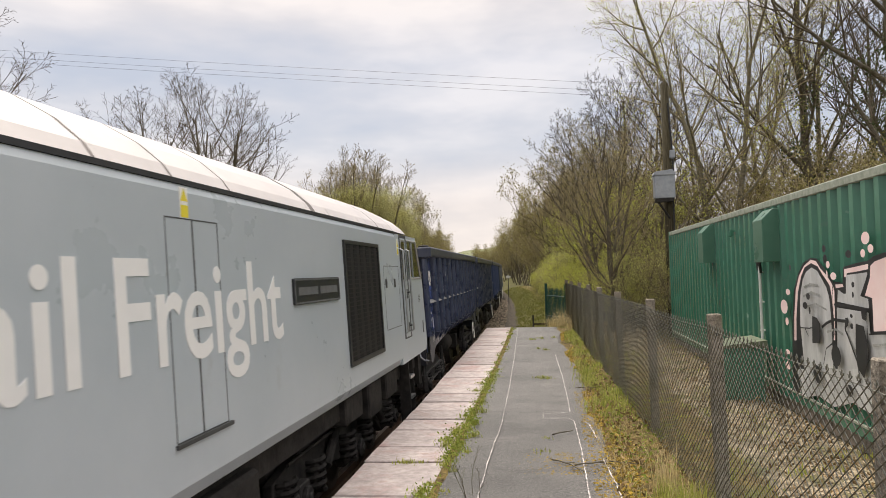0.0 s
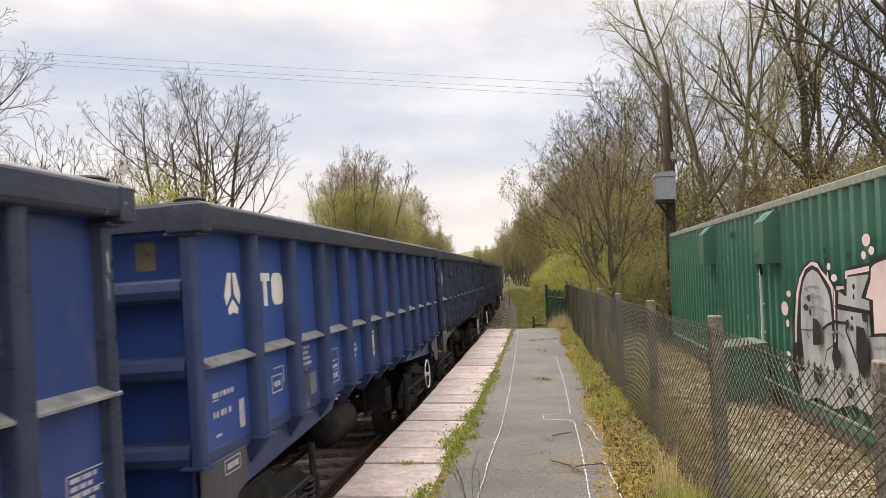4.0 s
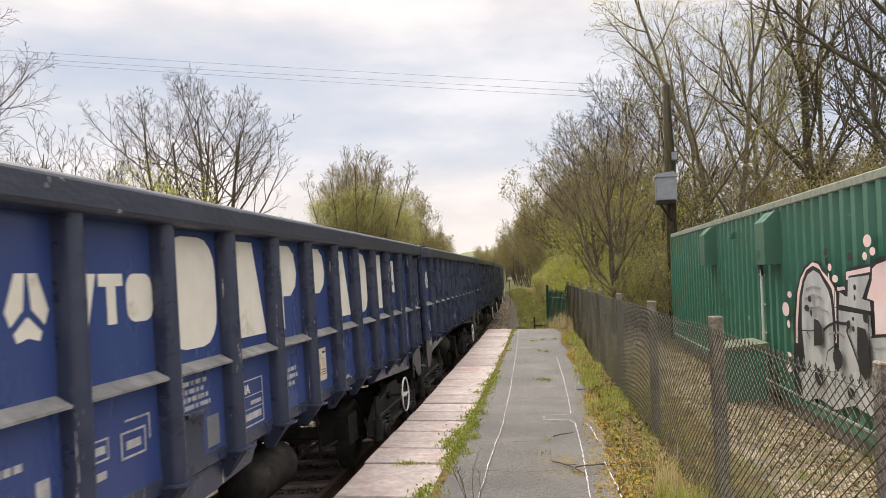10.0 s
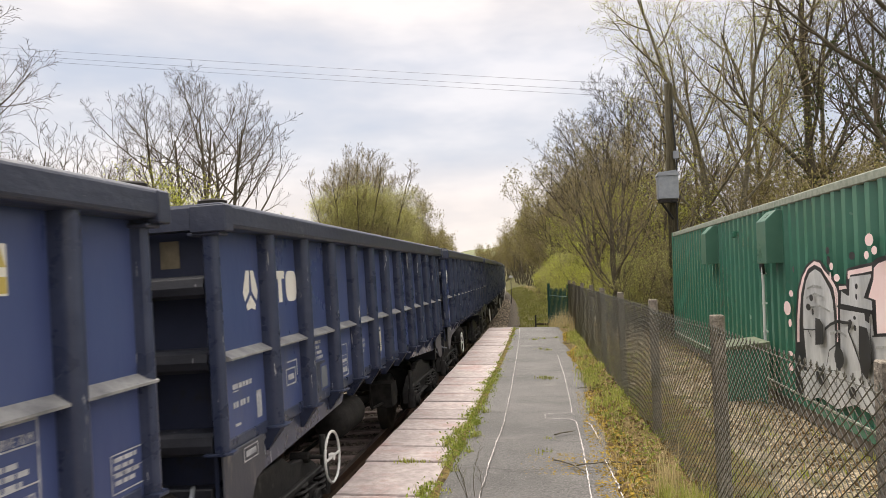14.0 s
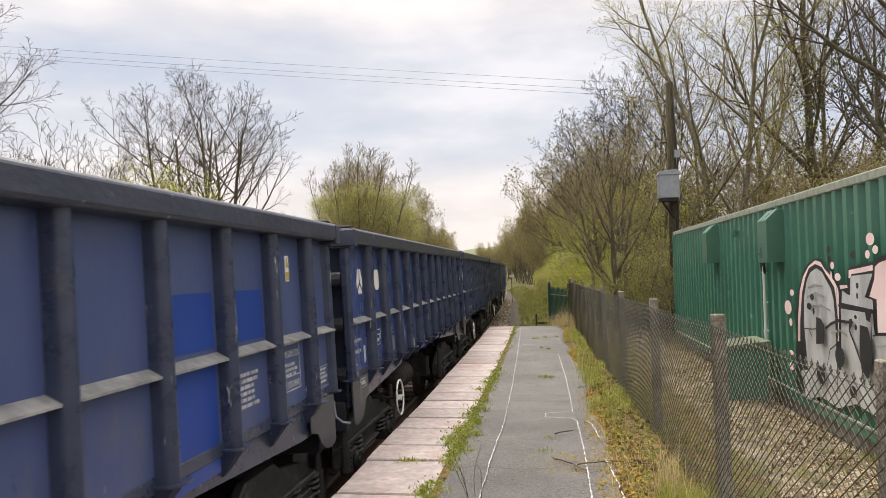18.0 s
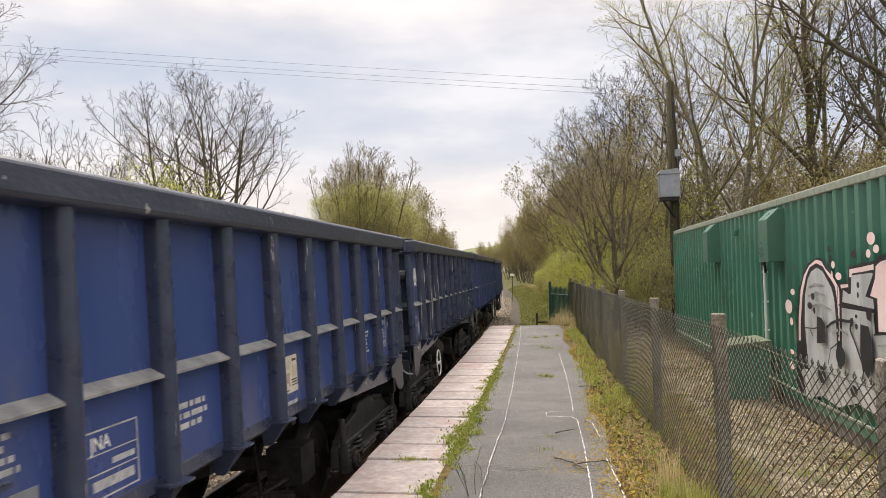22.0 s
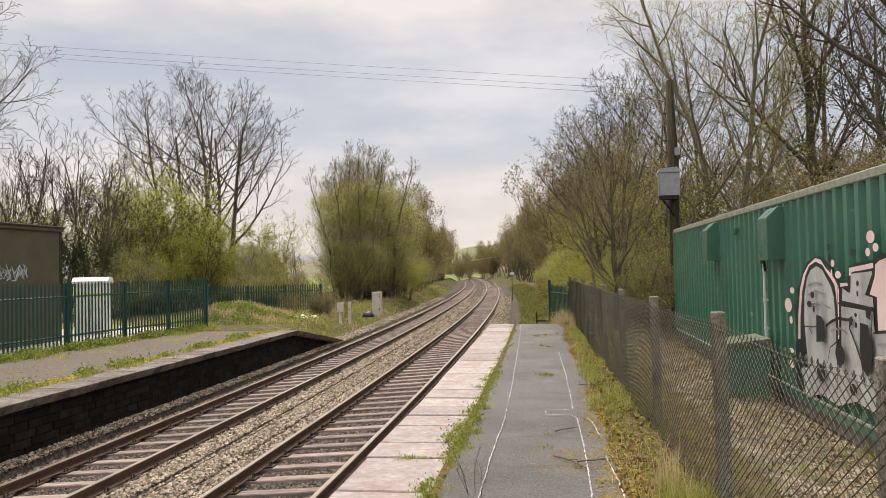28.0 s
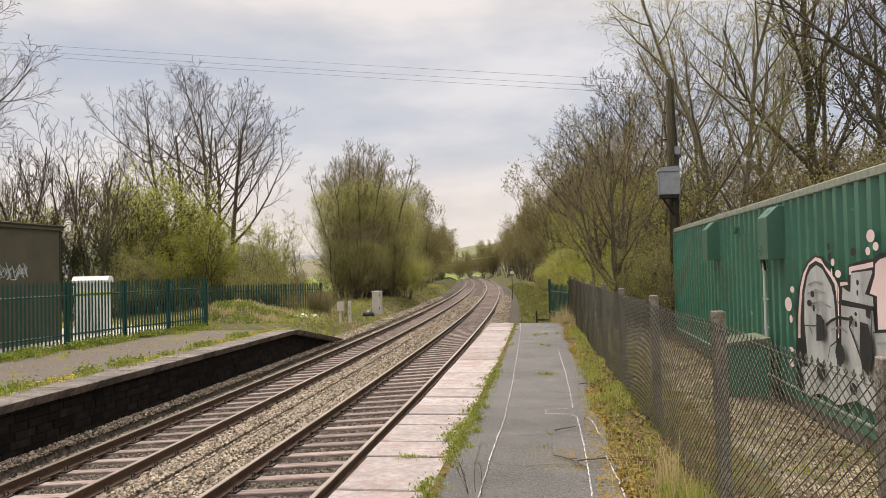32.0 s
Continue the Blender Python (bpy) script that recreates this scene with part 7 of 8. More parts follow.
KINDS["willow"] = dict(name="budding_willow", label="tall rounded willow thicket with brown tops and young leaves", bark=M_BARK, twig_mat=M_TWIGPALE, leaf=M_BUD, seed=71, height=11.6, stems=9, radius=0.07, kids=(12, 6, 5), spread=(34, 36, 38),
                   ratio=(0.36, 0.5, 0.45), first=0.02, rise=0.10, thin=0.010, fan=0.10, per=9, leaf_size=0.045, scatter=0.26, leaf_high=8.6, dome=(5.2, 3.3, 6.6))
KINDS["thicket"] = dict(name="hawthorn_bush", label="tangled hawthorn bush with yellow-green young leaves", bark=M_BARK, twig_mat=M_TWIGPALE, leaf=M_BUD, category="bush", seed=83, height=4.6, stems=8, radius=0.05, kids=(7, 6, 5), spread=(46, 46, 44),
                    ratio=(0.5, 0.5, 0.45), first=0.15, rise=0.06, thin=0.009, fan=0.45, per=5, leaf_size=0.034, scatter=0.14)
KINDS["leafy"] = dict(name="leafing_bush", label="bright yellow-green bush coming into leaf", bark=M_BARK, twig_mat=M_TWIGPALE, leaf=M_BUDY, category="bush", seed=97, height=3.6, stems=8, radius=0.04, kids=(7, 6, 5), spread=(46, 46, 44),
                  ratio=(0.5, 0.5, 0.45), first=0.12, rise=0.05, thin=0.008, fan=0.42, per=9, leaf_size=0.034, scatter=0.15)
KINDS["far_willow"] = dict(name="distant_willow", label="distant rounded willow with brown twigs and young leaves", bark=M_BARK, twig_mat=M_TWIGPALE, leaf=M_CATKIN, seed=171, height=11.0, stems=8, radius=0.07, kids=(8, 6, 4), spread=(28, 36, 40),
                       ratio=(0.42, 0.5, 0.45), first=0.03, rise=0.09, thin=0.018, fan=0.2, per=5, leaf_size=0.10, scatter=0.3)
KINDS["far_alder"] = dict(name="distant_bare_tree", label="distant bare tree with brown twigs", bark=M_BARK, twig_mat=M_TWIGPALE, leaf=M_CATKIN, seed=183, height=10.0, stems=3, radius=0.09, kids=(8, 6, 5), spread=(42, 42, 42),
                      ratio=(0.42, 0.5, 0.45), first=0.2, rise=0.12, thin=0.013, fan=0.2, per=2, leaf_size=0.06, scatter=0.12)
KINDS["maple"] = dict(name="leafing_tree", label="slender small tree with sparse fresh yellow-green leaves", bark=M_BARK, twig_mat=M_TWIG, leaf=M_BUDY, seed=131, height=7.6, stems=5, radius=0.07, kids=(9, 6, 5), spread=(44, 46, 46),
                  ratio=(0.40, 0.5, 0.48), first=0.2, rise=0.05, thin=0.009, fan=0.22, per=5, leaf_size=0.055, scatter=0.16, share=0.7)
KINDS["bramble"] = dict(name="bare_scrub", label="low tangled bare scrub with brown stems", bark=M_BARK, twig_mat=M_TWIGPALE, leaf=M_CATKIN, category="bush", seed=103, height=3.4, stems=9, radius=0.03, kids=(7, 6, 4), spread=(44, 46, 44),
                    ratio=(0.5, 0.5, 0.45), first=0.1, rise=0.08, thin=0.006, fan=0.4, per=2, leaf_size=0.03, scatter=0.12)
KINDS["stems"] = dict(name="ivied_scrub_tree", label="ivy-covered multi-stemmed scrub tree with bare upright shoots", bark=M_BARK, twig_mat=M_TWIG, leaf=M_BUD, seed=109, height=9.0, stems=7, radius=0.08, kids=(8, 5, 4), spread=(34, 38, 40),
                  ratio=(0.36, 0.45, 0.45), first=0.3, rise=0.10, thin=0.011, fan=0.32, per=3, leaf_size=0.05, scatter=0.2, leaf_high=5.5, ivy=4.2)
MADE = {}


def plant(kind, x, y, scale=1.0, turn_z=0.0, z=None):
    m = Matrix.LocRotScale((x, y, ground_z(x, y) + 0.05 if z is None else z), Euler((0, 0, radians(turn_z))), None)
    if kind not in MADE:
        k = dict(KINDS[kind])
        t = tree_kind(k.pop("name"), k.pop("label"), k.pop("bark"), k.pop("twig_mat"), k.pop("leaf", None), k.pop("category", "tree"), "bushes" if "category" in KINDS[kind] else "trees", **k)
        MADE[kind] = t
        t.matrix_basis = m
    else:
        t = copy_thing(MADE[kind], m)
    t.scale = (scale, scale, scale)
    return t


def plant_rows():
    # left of the line, beyond the far platform
    # ash trees, ivied scrub and saplings behind the hut
    for kind, ratio, y, s, a in (("ash_two", -0.462, 54, 1.6, 250), ("ash_two", -0.522, 57, 1.65, 20), ("stems", -0.655, 37, 1.0, 0), ("stems", -0.735, 36, 1.05, 70), ("stems", -0.69, 40, 0.9, 250),
                                 ("stems", -0.60, 42, 0.78, 150), ("thicket", -0.62, 38, 0.8, 40), ("ash", -0.885, 29, 1.5, 100), ("stems", -0.81, 34, 0.92, 200), ("maple", -0.56, 47, 1.05, 0),
                                 ("maple", -0.52, 49, 1.0, 70), ("maple", -0.475, 51, 0.9, 30),
                                 ("maple", -0.76, 40, 0.9, 100), ("maple", -0.545, 46, 1.2, 50), ("maple", -0.385, 56, 0.85, 240), ("maple", -0.60, 43, 1.15, 260), ("maple", -0.40, 53, 0.6, 310)):
        plant(kind, ratio * y, y, s, a)
    # the hedge under them
    for kind, ratio, y, s, a in (("thicket", -0.545, 46, 0.8, 120), ("thicket", -0.50, 49, 0.85, 220), ("leafy", -0.46, 49, 0.8, 220), ("thicket", -0.435, 50, 0.85, 300), ("thicket", -0.41, 52, 0.9, 80),
                                 ("thicket", -0.385, 55, 0.7, 160), ("thicket", -0.58, 45, 0.8, 10), ("leafy", -0.50, 48, 1.3, 15), ("maple", -0.585, 43, 0.9, 95), ("maple", -0.49, 46, 0.8, 165),
                                 ("leafy", -0.555, 44, 1.2, 265), ("leafy", -0.63, 43, 1.2, 65), ("bramble", -0.36, 58, 0.7, 0), ("alder", -0.375, 75, 0.62, 30), ("alder", -0.355, 78, 0.6, 130),
                                 ("willow", -0.282, 60, 0.98, 0), ("willow", -0.262, 61, 1.1, 50), ("willow", -0.240, 63, 1.08, 100), ("willow", -0.292, 57.5, 0.55, 200), ("willow", -0.268, 57, 0.5, 300), ("willow", -0.246, 58, 0.52, 20), ("willow", -0.222, 61, 0.6, 170), ("thicket", -0.395, 46, 0.5, 0), ("thicket", -0.43, 45, 0.5, 90), ("bramble", -0.36, 47, 0.6, 200), ("thicket", -0.33, 48, 0.45, 300),
                                 ("thicket", -0.305, 58, 0.5, 20), ("bramble", -0.28, 57, 0.6, 130), ("thicket", -0.226, 62, 0.55, 310), ("bramble", -0.245, 58, 0.6, 40)):
        plant(kind, ratio * y, y, s, a)
    for k in range(20):
        y = 41 + 0.75 * k
        plant(("thicket", "bramble", "leafy")[k % 3], (-0.62 + 0.0125 * k + 0.02 * (k % 2)) * y, y, 0.5 + 0.05 * (k % 4), 47 * k)
    # willows down the line
    for kind, ratio, y, s, a in (("willow", -0.222, 68, 0.95, 150), ("willow", -0.205, 76, 0.85, 220), ("willow", -0.27, 68, 1.08, 270), ("far_willow", -0.178, 90, 0.95, 300), ("thicket", -0.275, 59, 0.55, 10),
                                 ("thicket", -0.255, 60, 0.5, 70), ("thicket", -0.235, 62, 0.55, 170), ("leafy", -0.20, 63, 0.8, 70), ("thicket", -0.215, 64, 0.7, 10), ("thicket", -0.185, 78, 0.8, 90),
                                 ("thicket", -0.175, 92, 0.9, 190), ("far_willow", -0.168, 112, 0.8, 0), ("thicket", -0.165, 125, 1.2, 0), ("far_willow", -0.152, 150, 0.7, 60), ("far_willow", -0.165, 170, 0.8, 160)):
        plant(kind, ratio * y, y, s, a)
    # the wood on the right
    rnd = random.Random(77)
    for kind, ratio, y, s, a in (("birch", 0.222, 25, 1.0, 0), ("ivied", 0.345, 27, 1.05, 30), ("ivied", 0.40, 24, 1.1, 130), ("ivied", 0.44, 31, 1.1, 300), ("wood_ash", 0.122, 32, 0.92, 0), ("wood_ash", 0.165, 29, 0.84, 200),
                                 ("wood_ash", 0.078, 37, 0.92, 130), ("alder_two", 0.06, 39, 0.95, 200), ("wood_ash", 0.05, 44, 0.95, 310), ("birch", 0.262, 33, 1.0, 250), ("wood_ash", 0.37, 37, 1.35, 160),
                                 ("alder", 0.135, 24, 0.6, 15), ("maple", 0.10, 27, 0.62, 0), ("maple", 0.075, 31, 0.62, 80),
                                 ("maple", 0.15, 25.5, 0.6, 160), ("maple", 0.055, 35, 0.65, 240), ("maple", 0.125, 29, 0.7, 300), ("maple", 0.035, 42, 0.7, 20)):
        plant(kind, ratio * y, y, s, a)
    y = 44.0
    while y < 150:
        for off in (2.6, 6.0)[:1 + (int(y) % 2)]:
            x = off + rnd.uniform(0, 2.2) - bend(y) - 1.2 * ease(40, 80, y)
            plant(rnd.choice(("alder", "alder_two") if y < 62 else ("far_alder", "far_alder", "far_willow")), x, y + rnd.uniform(-2, 2), rnd.uniform(0.82, 1.05), rnd.uniform(0, 360))
        y += 5.5 + (y - 44) * 0.05
    for k in range(10):
        y = 150 + 18 * k
        plant(rnd.choice(("far_willow", "far_alder")), 1.5 - bend(y) + rnd.uniform(0, 3), y, rnd.uniform(0.8, 1.0), rnd.uniform(0, 360))
        plant("far_willow", -12.5 - bend(y) - rnd.uniform(0, 4), y, rnd.uniform(0.5, 0.75), rnd.uniform(0, 360))
    # woods that close the view beyond the curve
    for k in range(34):
        y = 105 + 5.2 * k
        plant(("far_alder", "far_willow", "far_alder")[k % 3], 3.5 - bend(y) + rnd.uniform(0, 15), y, rnd.uniform(0.62, 0.9), rnd.uniform(0, 360))
    for k in range(16):
        y = 118 + 11 * k
        plant(("far_willow", "far_alder")[k % 2], -12.5 - bend(y) - rnd.uniform(0, 9), y, rnd.uniform(0.55, 0.8), rnd.uniform(0, 360))
    for k in range(9):
        plant("bramble", 6.6 + 0.9 * k, 27.5 + 1.3 * (k % 3), 1.45 + 0.2 * (k % 3), 61 * k)
    for k in range(6):
        plant("bramble", 7.8 + 1.2 * k, 18.5 + 1.6 * (k % 3) + 0.5 * k, rnd.uniform(1.1, 1.5), rnd.uniform(0, 360))
    for k in range(22):
        y = rnd.uniform(288, 328)
        plant("far_willow", (-0.150 + 0.0035 * k) * y, y, rnd.uniform(0.4, 0.6), rnd.uniform(0, 360))
    for x, y, s in ((-25.5, 199, 0.4), (-19.0, 200, 0.5), (-22.0, 196, 0.26), (-17.0, 204, 0.7), (-26.5, 212, 0.7)):
        plant("far_willow", x, y, s, x * 40)
    # scrub under the trees
    for k in range(34):
        y = 20.5 + 1.3 * k + rnd.uniform(-0.5, 0.5)
        x = rnd.uniform(1.9, 4.6) - bend(y) - 0.8 * ease(28, 60, y)
        plant(rnd.choice(("bramble", "thicket", "leafy")), x, y, rnd.uniform(0.5, 0.8), rnd.uniform(0, 360))
    for k in range(9):
        plant("bramble", rnd.uniform(6.2, 12), rnd.uniform(14, 27), rnd.uniform(0.8, 1.25), rnd.uniform(0, 360))
    for x, y, s in ((1.75, 21.8, 0.62), (1.9, 23.6, 0.7), (1.5, 25.5, 0.66)):
        plant("alder", x, y, s, y * 77)
    for ratio, y, s in ((0.036, 43, 0.85), (0.04, 40, 0.7), (0.022, 52, 0.8), (-0.004, 66, 0.6), (0.06, 31, 0.55), (0.045, 34, 0.7), (0.035, 37, 0.75), (0.10, 28, 0.6), (0.085, 30.5, 0.6), (0.03, 47, 0.75), (0.02, 58, 0.8), (0.012, 60, 0.7)):
        plant("leafy", ratio * y, y, s, y * 50)


plant_rows()

# ---- far distance ----
fx, fy = steps((-260, -24, 40)), steps((62, 320, 40))
tagged(new("backdrop_field", grid_mesh("backdrop_field", fx, fy, lambda x, y: ground_z(x, y) + 0.2, M_FIELD)), "bright green pasture beyond the trees", "field", kind="structure")

def ridge(name, y, x0, x1, base, tops, mat, label):
    """A far hill: a rounded sheet rising to an uneven crest."""
    n = len(tops) - 1
    v, f = [], []
    cols, rows = 80, 6
    for j in range(rows + 1):
        for i in range(cols + 1):
            a = i / cols
            k = a * n
            q = min(n - 1, int(k))
            t = k - q
            h = tops[q] + (tops[q + 1] - tops[q]) * (3 * t * t - 2 * t ** 3)
            b = j / rows
            v.append((x0 + (x1 - x0) * a, y + 300 * b, base + (h - base) * math.sin(b * math.pi / 2) + 0.6 * noise.noise((i * 0.4, j * 0.4, 0)) * (j > 0)))
    for j in range(rows):
        for i in range(cols):
            f.append((j * (cols + 1) + i, j * (cols + 1) + i + 1, (j + 1) * (cols + 1) + i + 1, (j + 1) * (cols + 1) + i))
    return tagged(new(name, raw_mesh(name, v, f, mat, True)), label, "hill", kind="structure")


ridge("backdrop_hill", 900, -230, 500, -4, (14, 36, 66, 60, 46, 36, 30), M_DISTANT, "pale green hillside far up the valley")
ridge("backdrop_hill", 1500, -1900, 200, -6, (58, 50, 46, 42, 40, 36, 20), M_HAZE, "low hills beyond the fields, tinted blue for haze")
ridge("backdrop_wood", 330, -190, -20, -4, (10, 9, 8, 7, 8, 9, 9), M_FARWOOD, "brown far hedgerow trees")

# ---- weeds, grass, moss, litter ----
def blades(name, spots, mat, label, category="grass", seed=2, lean=0.5, kind="stuff"):
    """Grass blades, one joined mesh. spots: x, y, z, length, width."""
    rng = np.random.default_rng(seed)
    p = np.array(spots, float)
    n = len(p)
    a = rng.uniform(0, 6.283, n)
    d = np.stack([np.cos(a), np.sin(a), np.zeros(n)], 1)
    s = np.stack([-np.sin(a), np.cos(a), np.zeros(n)], 1)
    k = rng.uniform(0.1, 1.0, (n, 1)) * lean
    L, w = p[:, 3:4], p[:, 4:5]
    up = np.array([[0, 0, 1.0]])
    b = p[:, :3]
    mid = b + up * L * 0.55 + d * L * k * 0.3
    tip = b + up * L * (1 - 0.35 * k) + d * L * k
    v = np.stack([b - s * w, b + s * w, mid + s * w * 0.7, mid - s * w * 0.7, tip], 1).reshape(-1, 3)
    i = 5 * np.arange(n)[:, None]
    quads = (i + np.array([[0, 1, 2, 3]])).tolist()
    tris = (i + np.array([[3, 2, 4]])).tolist()
    return tagged(new(name, raw_mesh(name, v.tolist(), quads + tris, mat)), label, category, kind=kind)


def tufts(centres, per, spread, length, width, seed):
    rnd = random.Random(seed)
    out = []
    for x, y, z, k in centres:
        for _ in range(int(per * k)):
            r = abs(rnd.gauss(0, spread * (0.6 + 0.4 * k)))
            a = rnd.uniform(0, 6.283)
            out.append((x + r * math.cos(a), y + r * math.sin(a), z, length * k * rnd.uniform(0.4, 1.15), width * rnd.uniform(0.6, 1.3)))
    return out


def weeds():
    rnd = random.Random(12)
    # green tufts along the seam behind the coping, thickest between seven and eleven metres
    seam = []
    y = 3.0
    while y < 24:
        dens = 0.25 + 0.85 * math.exp(-((y - 8.3) / 2.2) ** 2) + 0.35 * math.exp(-((y - 12.2) / 1.5) ** 2) + (0.5 if y < 6.2 else 0)
        if rnd.random() < dens:
            seam.append((EDGE + 0.83 - bend(y) + rnd.gauss(0, 0.03 + 0.025 * dens), y, PLAT - 0.01, rnd.uniform(0.45, 1.0) * min(1.15, 0.45 + dens * 0.6)))
        y += rnd.uniform(0.04, 0.13)
    blades("platform_weeds", tufts(seam, 84, 0.05, 0.08, 0.0034, 3), M_GRASS, "fresh green grass growing in the coping seam")
    herbs = []
    for x, y, z, k in seam:
        for _ in range(int(16 * k)):
            herbs.append((x + rnd.gauss(0, 0.05), y + rnd.gauss(0, 0.05), z + 0.015 + 0.06 * k * rnd.random()))
    tagged(new("seam_herbs", leaf_mesh("seam_herbs", herbs, 0.017, M_WEED, 62, 2, 0.025)), "small leafy weeds in the coping seam", "weeds", kind="stuff")
    side = [(-1.45, 7.12, PLAT, 0.7), (-1.38, 7.14, PLAT, 0.6), (-1.5, 7.15, PLAT, 0.45), (-1.3, 7.13, PLAT, 0.5), (-0.2, 12.7, PLAT, 0.9), (-0.28, 12.75, PLAT, 0.8), (-0.12, 12.65, PLAT, 0.8), (-0.2, 17.2, PLAT, 0.9), (-0.35, 17.4, PLAT, 0.8),
            (-0.55, 19.8, PLAT, 0.9), (-0.3, 20.1, PLAT, 0.9), (0.0, 20.3, PLAT, 0.8), (-0.15, 7.6, PLAT, 0.5), (-0.1, 8.2, PLAT, 0.45), (-0.95, 6.2, PLAT, 0.6)]
    blades("tarmac_weeds", tufts(side, 40, 0.07, 0.07, 0.005, 4), M_GRASS, "small green weeds in tarmac cracks")
    # the verge by the fence
    verge, dry = [], []
    for _ in range(900):
        y = 3.2 + 23 * rnd.random() ** 1.6
        x = rnd.uniform(0.55, fence_x(y) + 0.12) - 0.35 * bend(y)
        clump = noise.noise((x * 2.2, y * 0.9, 6))
        if clump > -0.12:
            verge.append((x, y, PLAT - 0.03, rnd.uniform(0.4, 1.0) * (0.6 + clump)))
        if clump < -0.05 or rnd.random() < 0.2:
            dry.append((x, y, PLAT - 0.03, rnd.uniform(0.4, 1.0)))
    # fuller clumps where the verge widens
    lush = []
    for _ in range(260):
        y = rnd.uniform(9.5, 23)
        x = rnd.uniform(0.50, fence_x(y) + 0.05) - 0.45 * bend(y)
        if noise.noise((x * 1.5, y * 0.55, 31)) > 0.0:
            lush.append((x, y, PLAT - 0.02, rnd.uniform(0.7, 1.5)))
    big = [(0.86, 5.55, PLAT, 1.9), (0.95, 5.4, PLAT, 1.7), (0.80, 5.85, PLAT, 1.5), (1.0, 5.9, PLAT, 1.4)]
    blades("verge_grass", tufts(verge, 14, 0.06, 0.085, 0.0045, 5) + tufts(big, 70, 0.09, 0.17, 0.0035, 6) + tufts(lush, 26, 0.09, 0.13, 0.0055, 17), M_GRASS, "green grass tufts along the fence")
    low = [(x + rnd.gauss(0, 0.06), y + rnd.gauss(0, 0.08), z + 0.02 + 0.05 * rnd.random()) for x, y, z, k in lush + verge[::3] for _ in range(7)]
    tagged(new("verge_herbs", leaf_mesh("verge_herbs", low, 0.02, M_WEED, 65, 2, 0.025)), "low leafy weeds among the moss by the fence", "weeds", kind="stuff")
    tall = [(0.84, 6.4, PLAT, 1.2), (0.86, 6.1, PLAT, 1.6), (0.92, 5.7, PLAT, 1.3), (0.5, 22.5, PLAT, 1.6), (0.4, 23.5, PLAT, 1.8), (0.3, 24.8, PLAT, 2.0), (0.45, 21.5, PLAT, 1.4), (0.25, 25.4, PLAT - 0.1, 2.1), (0.1, 25.8, PLAT - 0.15, 2.0), (-0.05, 26.0, PLAT - 0.2, 1.8), (0.35, 25.9, PLAT - 0.1, 2.0), (-0.2, 26.3, PLAT - 0.25, 1.9), (0.0, 25.2, PLAT - 0.1, 1.5), (0.15, 24.2, PLAT - 0.05, 1.3)]
    blades("dry_grass", tufts(dry, 8, 0.07, 0.085, 0.003, 7) + tufts(tall, 36, 0.09, 0.33, 0.0026, 8), M_STRAW, "straw-coloured dead grass along the fence", lean=0.6)
    lying = []
    for _ in range(2300):
        y = 3.2 + 20 * rnd.random() ** 1.6
        x = 0.42 + abs(rnd.gauss(0.2, 0.2)) - 0.45 * bend(y)
        if x < fence_x(y):
            lying.append((x, y, PLAT + 0.012, rnd.uniform(0.05, 0.16), 0.0016))
    blades("fallen_straw", lying, M_STRAW, "fallen straw and stalks on the mossy verge", seed=71, lean=2.6)
    # moss and fallen leaves
    moss, litter = [], []
    for _ in range(11000):
        y = 3.2 + 21 * rnd.random() ** 1.5
        x = 0.30 + abs(rnd.gauss(0.25, 0.24)) - 0.5 * bend(y)
        if x < fence_x(y) and noise.noise((x * 1.6, y * 0.7, 2)) > -0.25:
            moss.append((x, y, PLAT - 0.018, rnd.uniform(0.008, 0.026)))
    for _ in range(500):
        y = rnd.uniform(6.8, 7.6)
        moss.append((rnd.gauss(-0.02, 0.2), y, PLAT - 0.012, rnd.uniform(0.006, 0.018)))
    stones("verge_moss", moss, M_MOSS, "yellow-brown moss cushions on the tarmac edge", seed=9, flat=0.5)
    for _ in range(5200):
        y = 3.0 + 22 * rnd.random() ** 1.3
        x = rnd.uniform(0.5, 2.9)
        z = PLAT + 0.005 if x < fence_x(y) else -1.80 - 0.1 * ease(2.4, 3.2, x)
        litter.append((x - (0.3 * bend(y) if x < 1 else 0), y, z + 0.01))
    tagged(new("leaf_litter", leaf_mesh("leaf_litter", litter, 0.028, M_LITTER, 15, 2, 0.03)), "scattered brown fallen leaves", "leaf litter", kind="stuff")
    grit = [(rnd.uniform(1.2, 2.95), 3 + 16 * rnd.random() ** 1.4, 0, rnd.uniform(0.008, 0.03)) for _ in range(6500)]
    stones("yard_stones", [(x, y, -1.81 - 0.1 * ease(2.4, 3.2, x), s) for x, y, _, s in grit], M_CRUMB, "small stones and earth crumbs in the yard", seed=10, flat=0.6)
    yard = [(1.2 + 1.7 * rnd.random(), 4 + 14 * rnd.random(), -1.82, rnd.uniform(0.4, 0.9)) for _ in range(120)] + [(fence_x(q) + 0.12 + abs(rnd.gauss(0, 0.35)), q, -1.82, rnd.uniform(0.6, 1.4)) for q in [4.5 + 15 * rnd.random() for _ in range(150)]]
    blades("yard_weeds", tufts(yard, 22, 0.08, 0.10, 0.005, 11), M_GRASS, "green weeds on the stony yard")


M_PALECONC = material("pale_concrete", [(0.36, 0.34, 0.31), (0.52, 0.50, 0.46)], 3, 0.85, 0, 0.003, 60, wear=(0.25, 0.24, 0.20), wear_scale=2)
M_GRASSDRY = material("mixed_spring_grass", [(0.13, 0.15, 0.035), (0.28, 0.27, 0.09)], 0.8, 0.75, spread=0.35, island=True, leaf=0.4)
weeds()


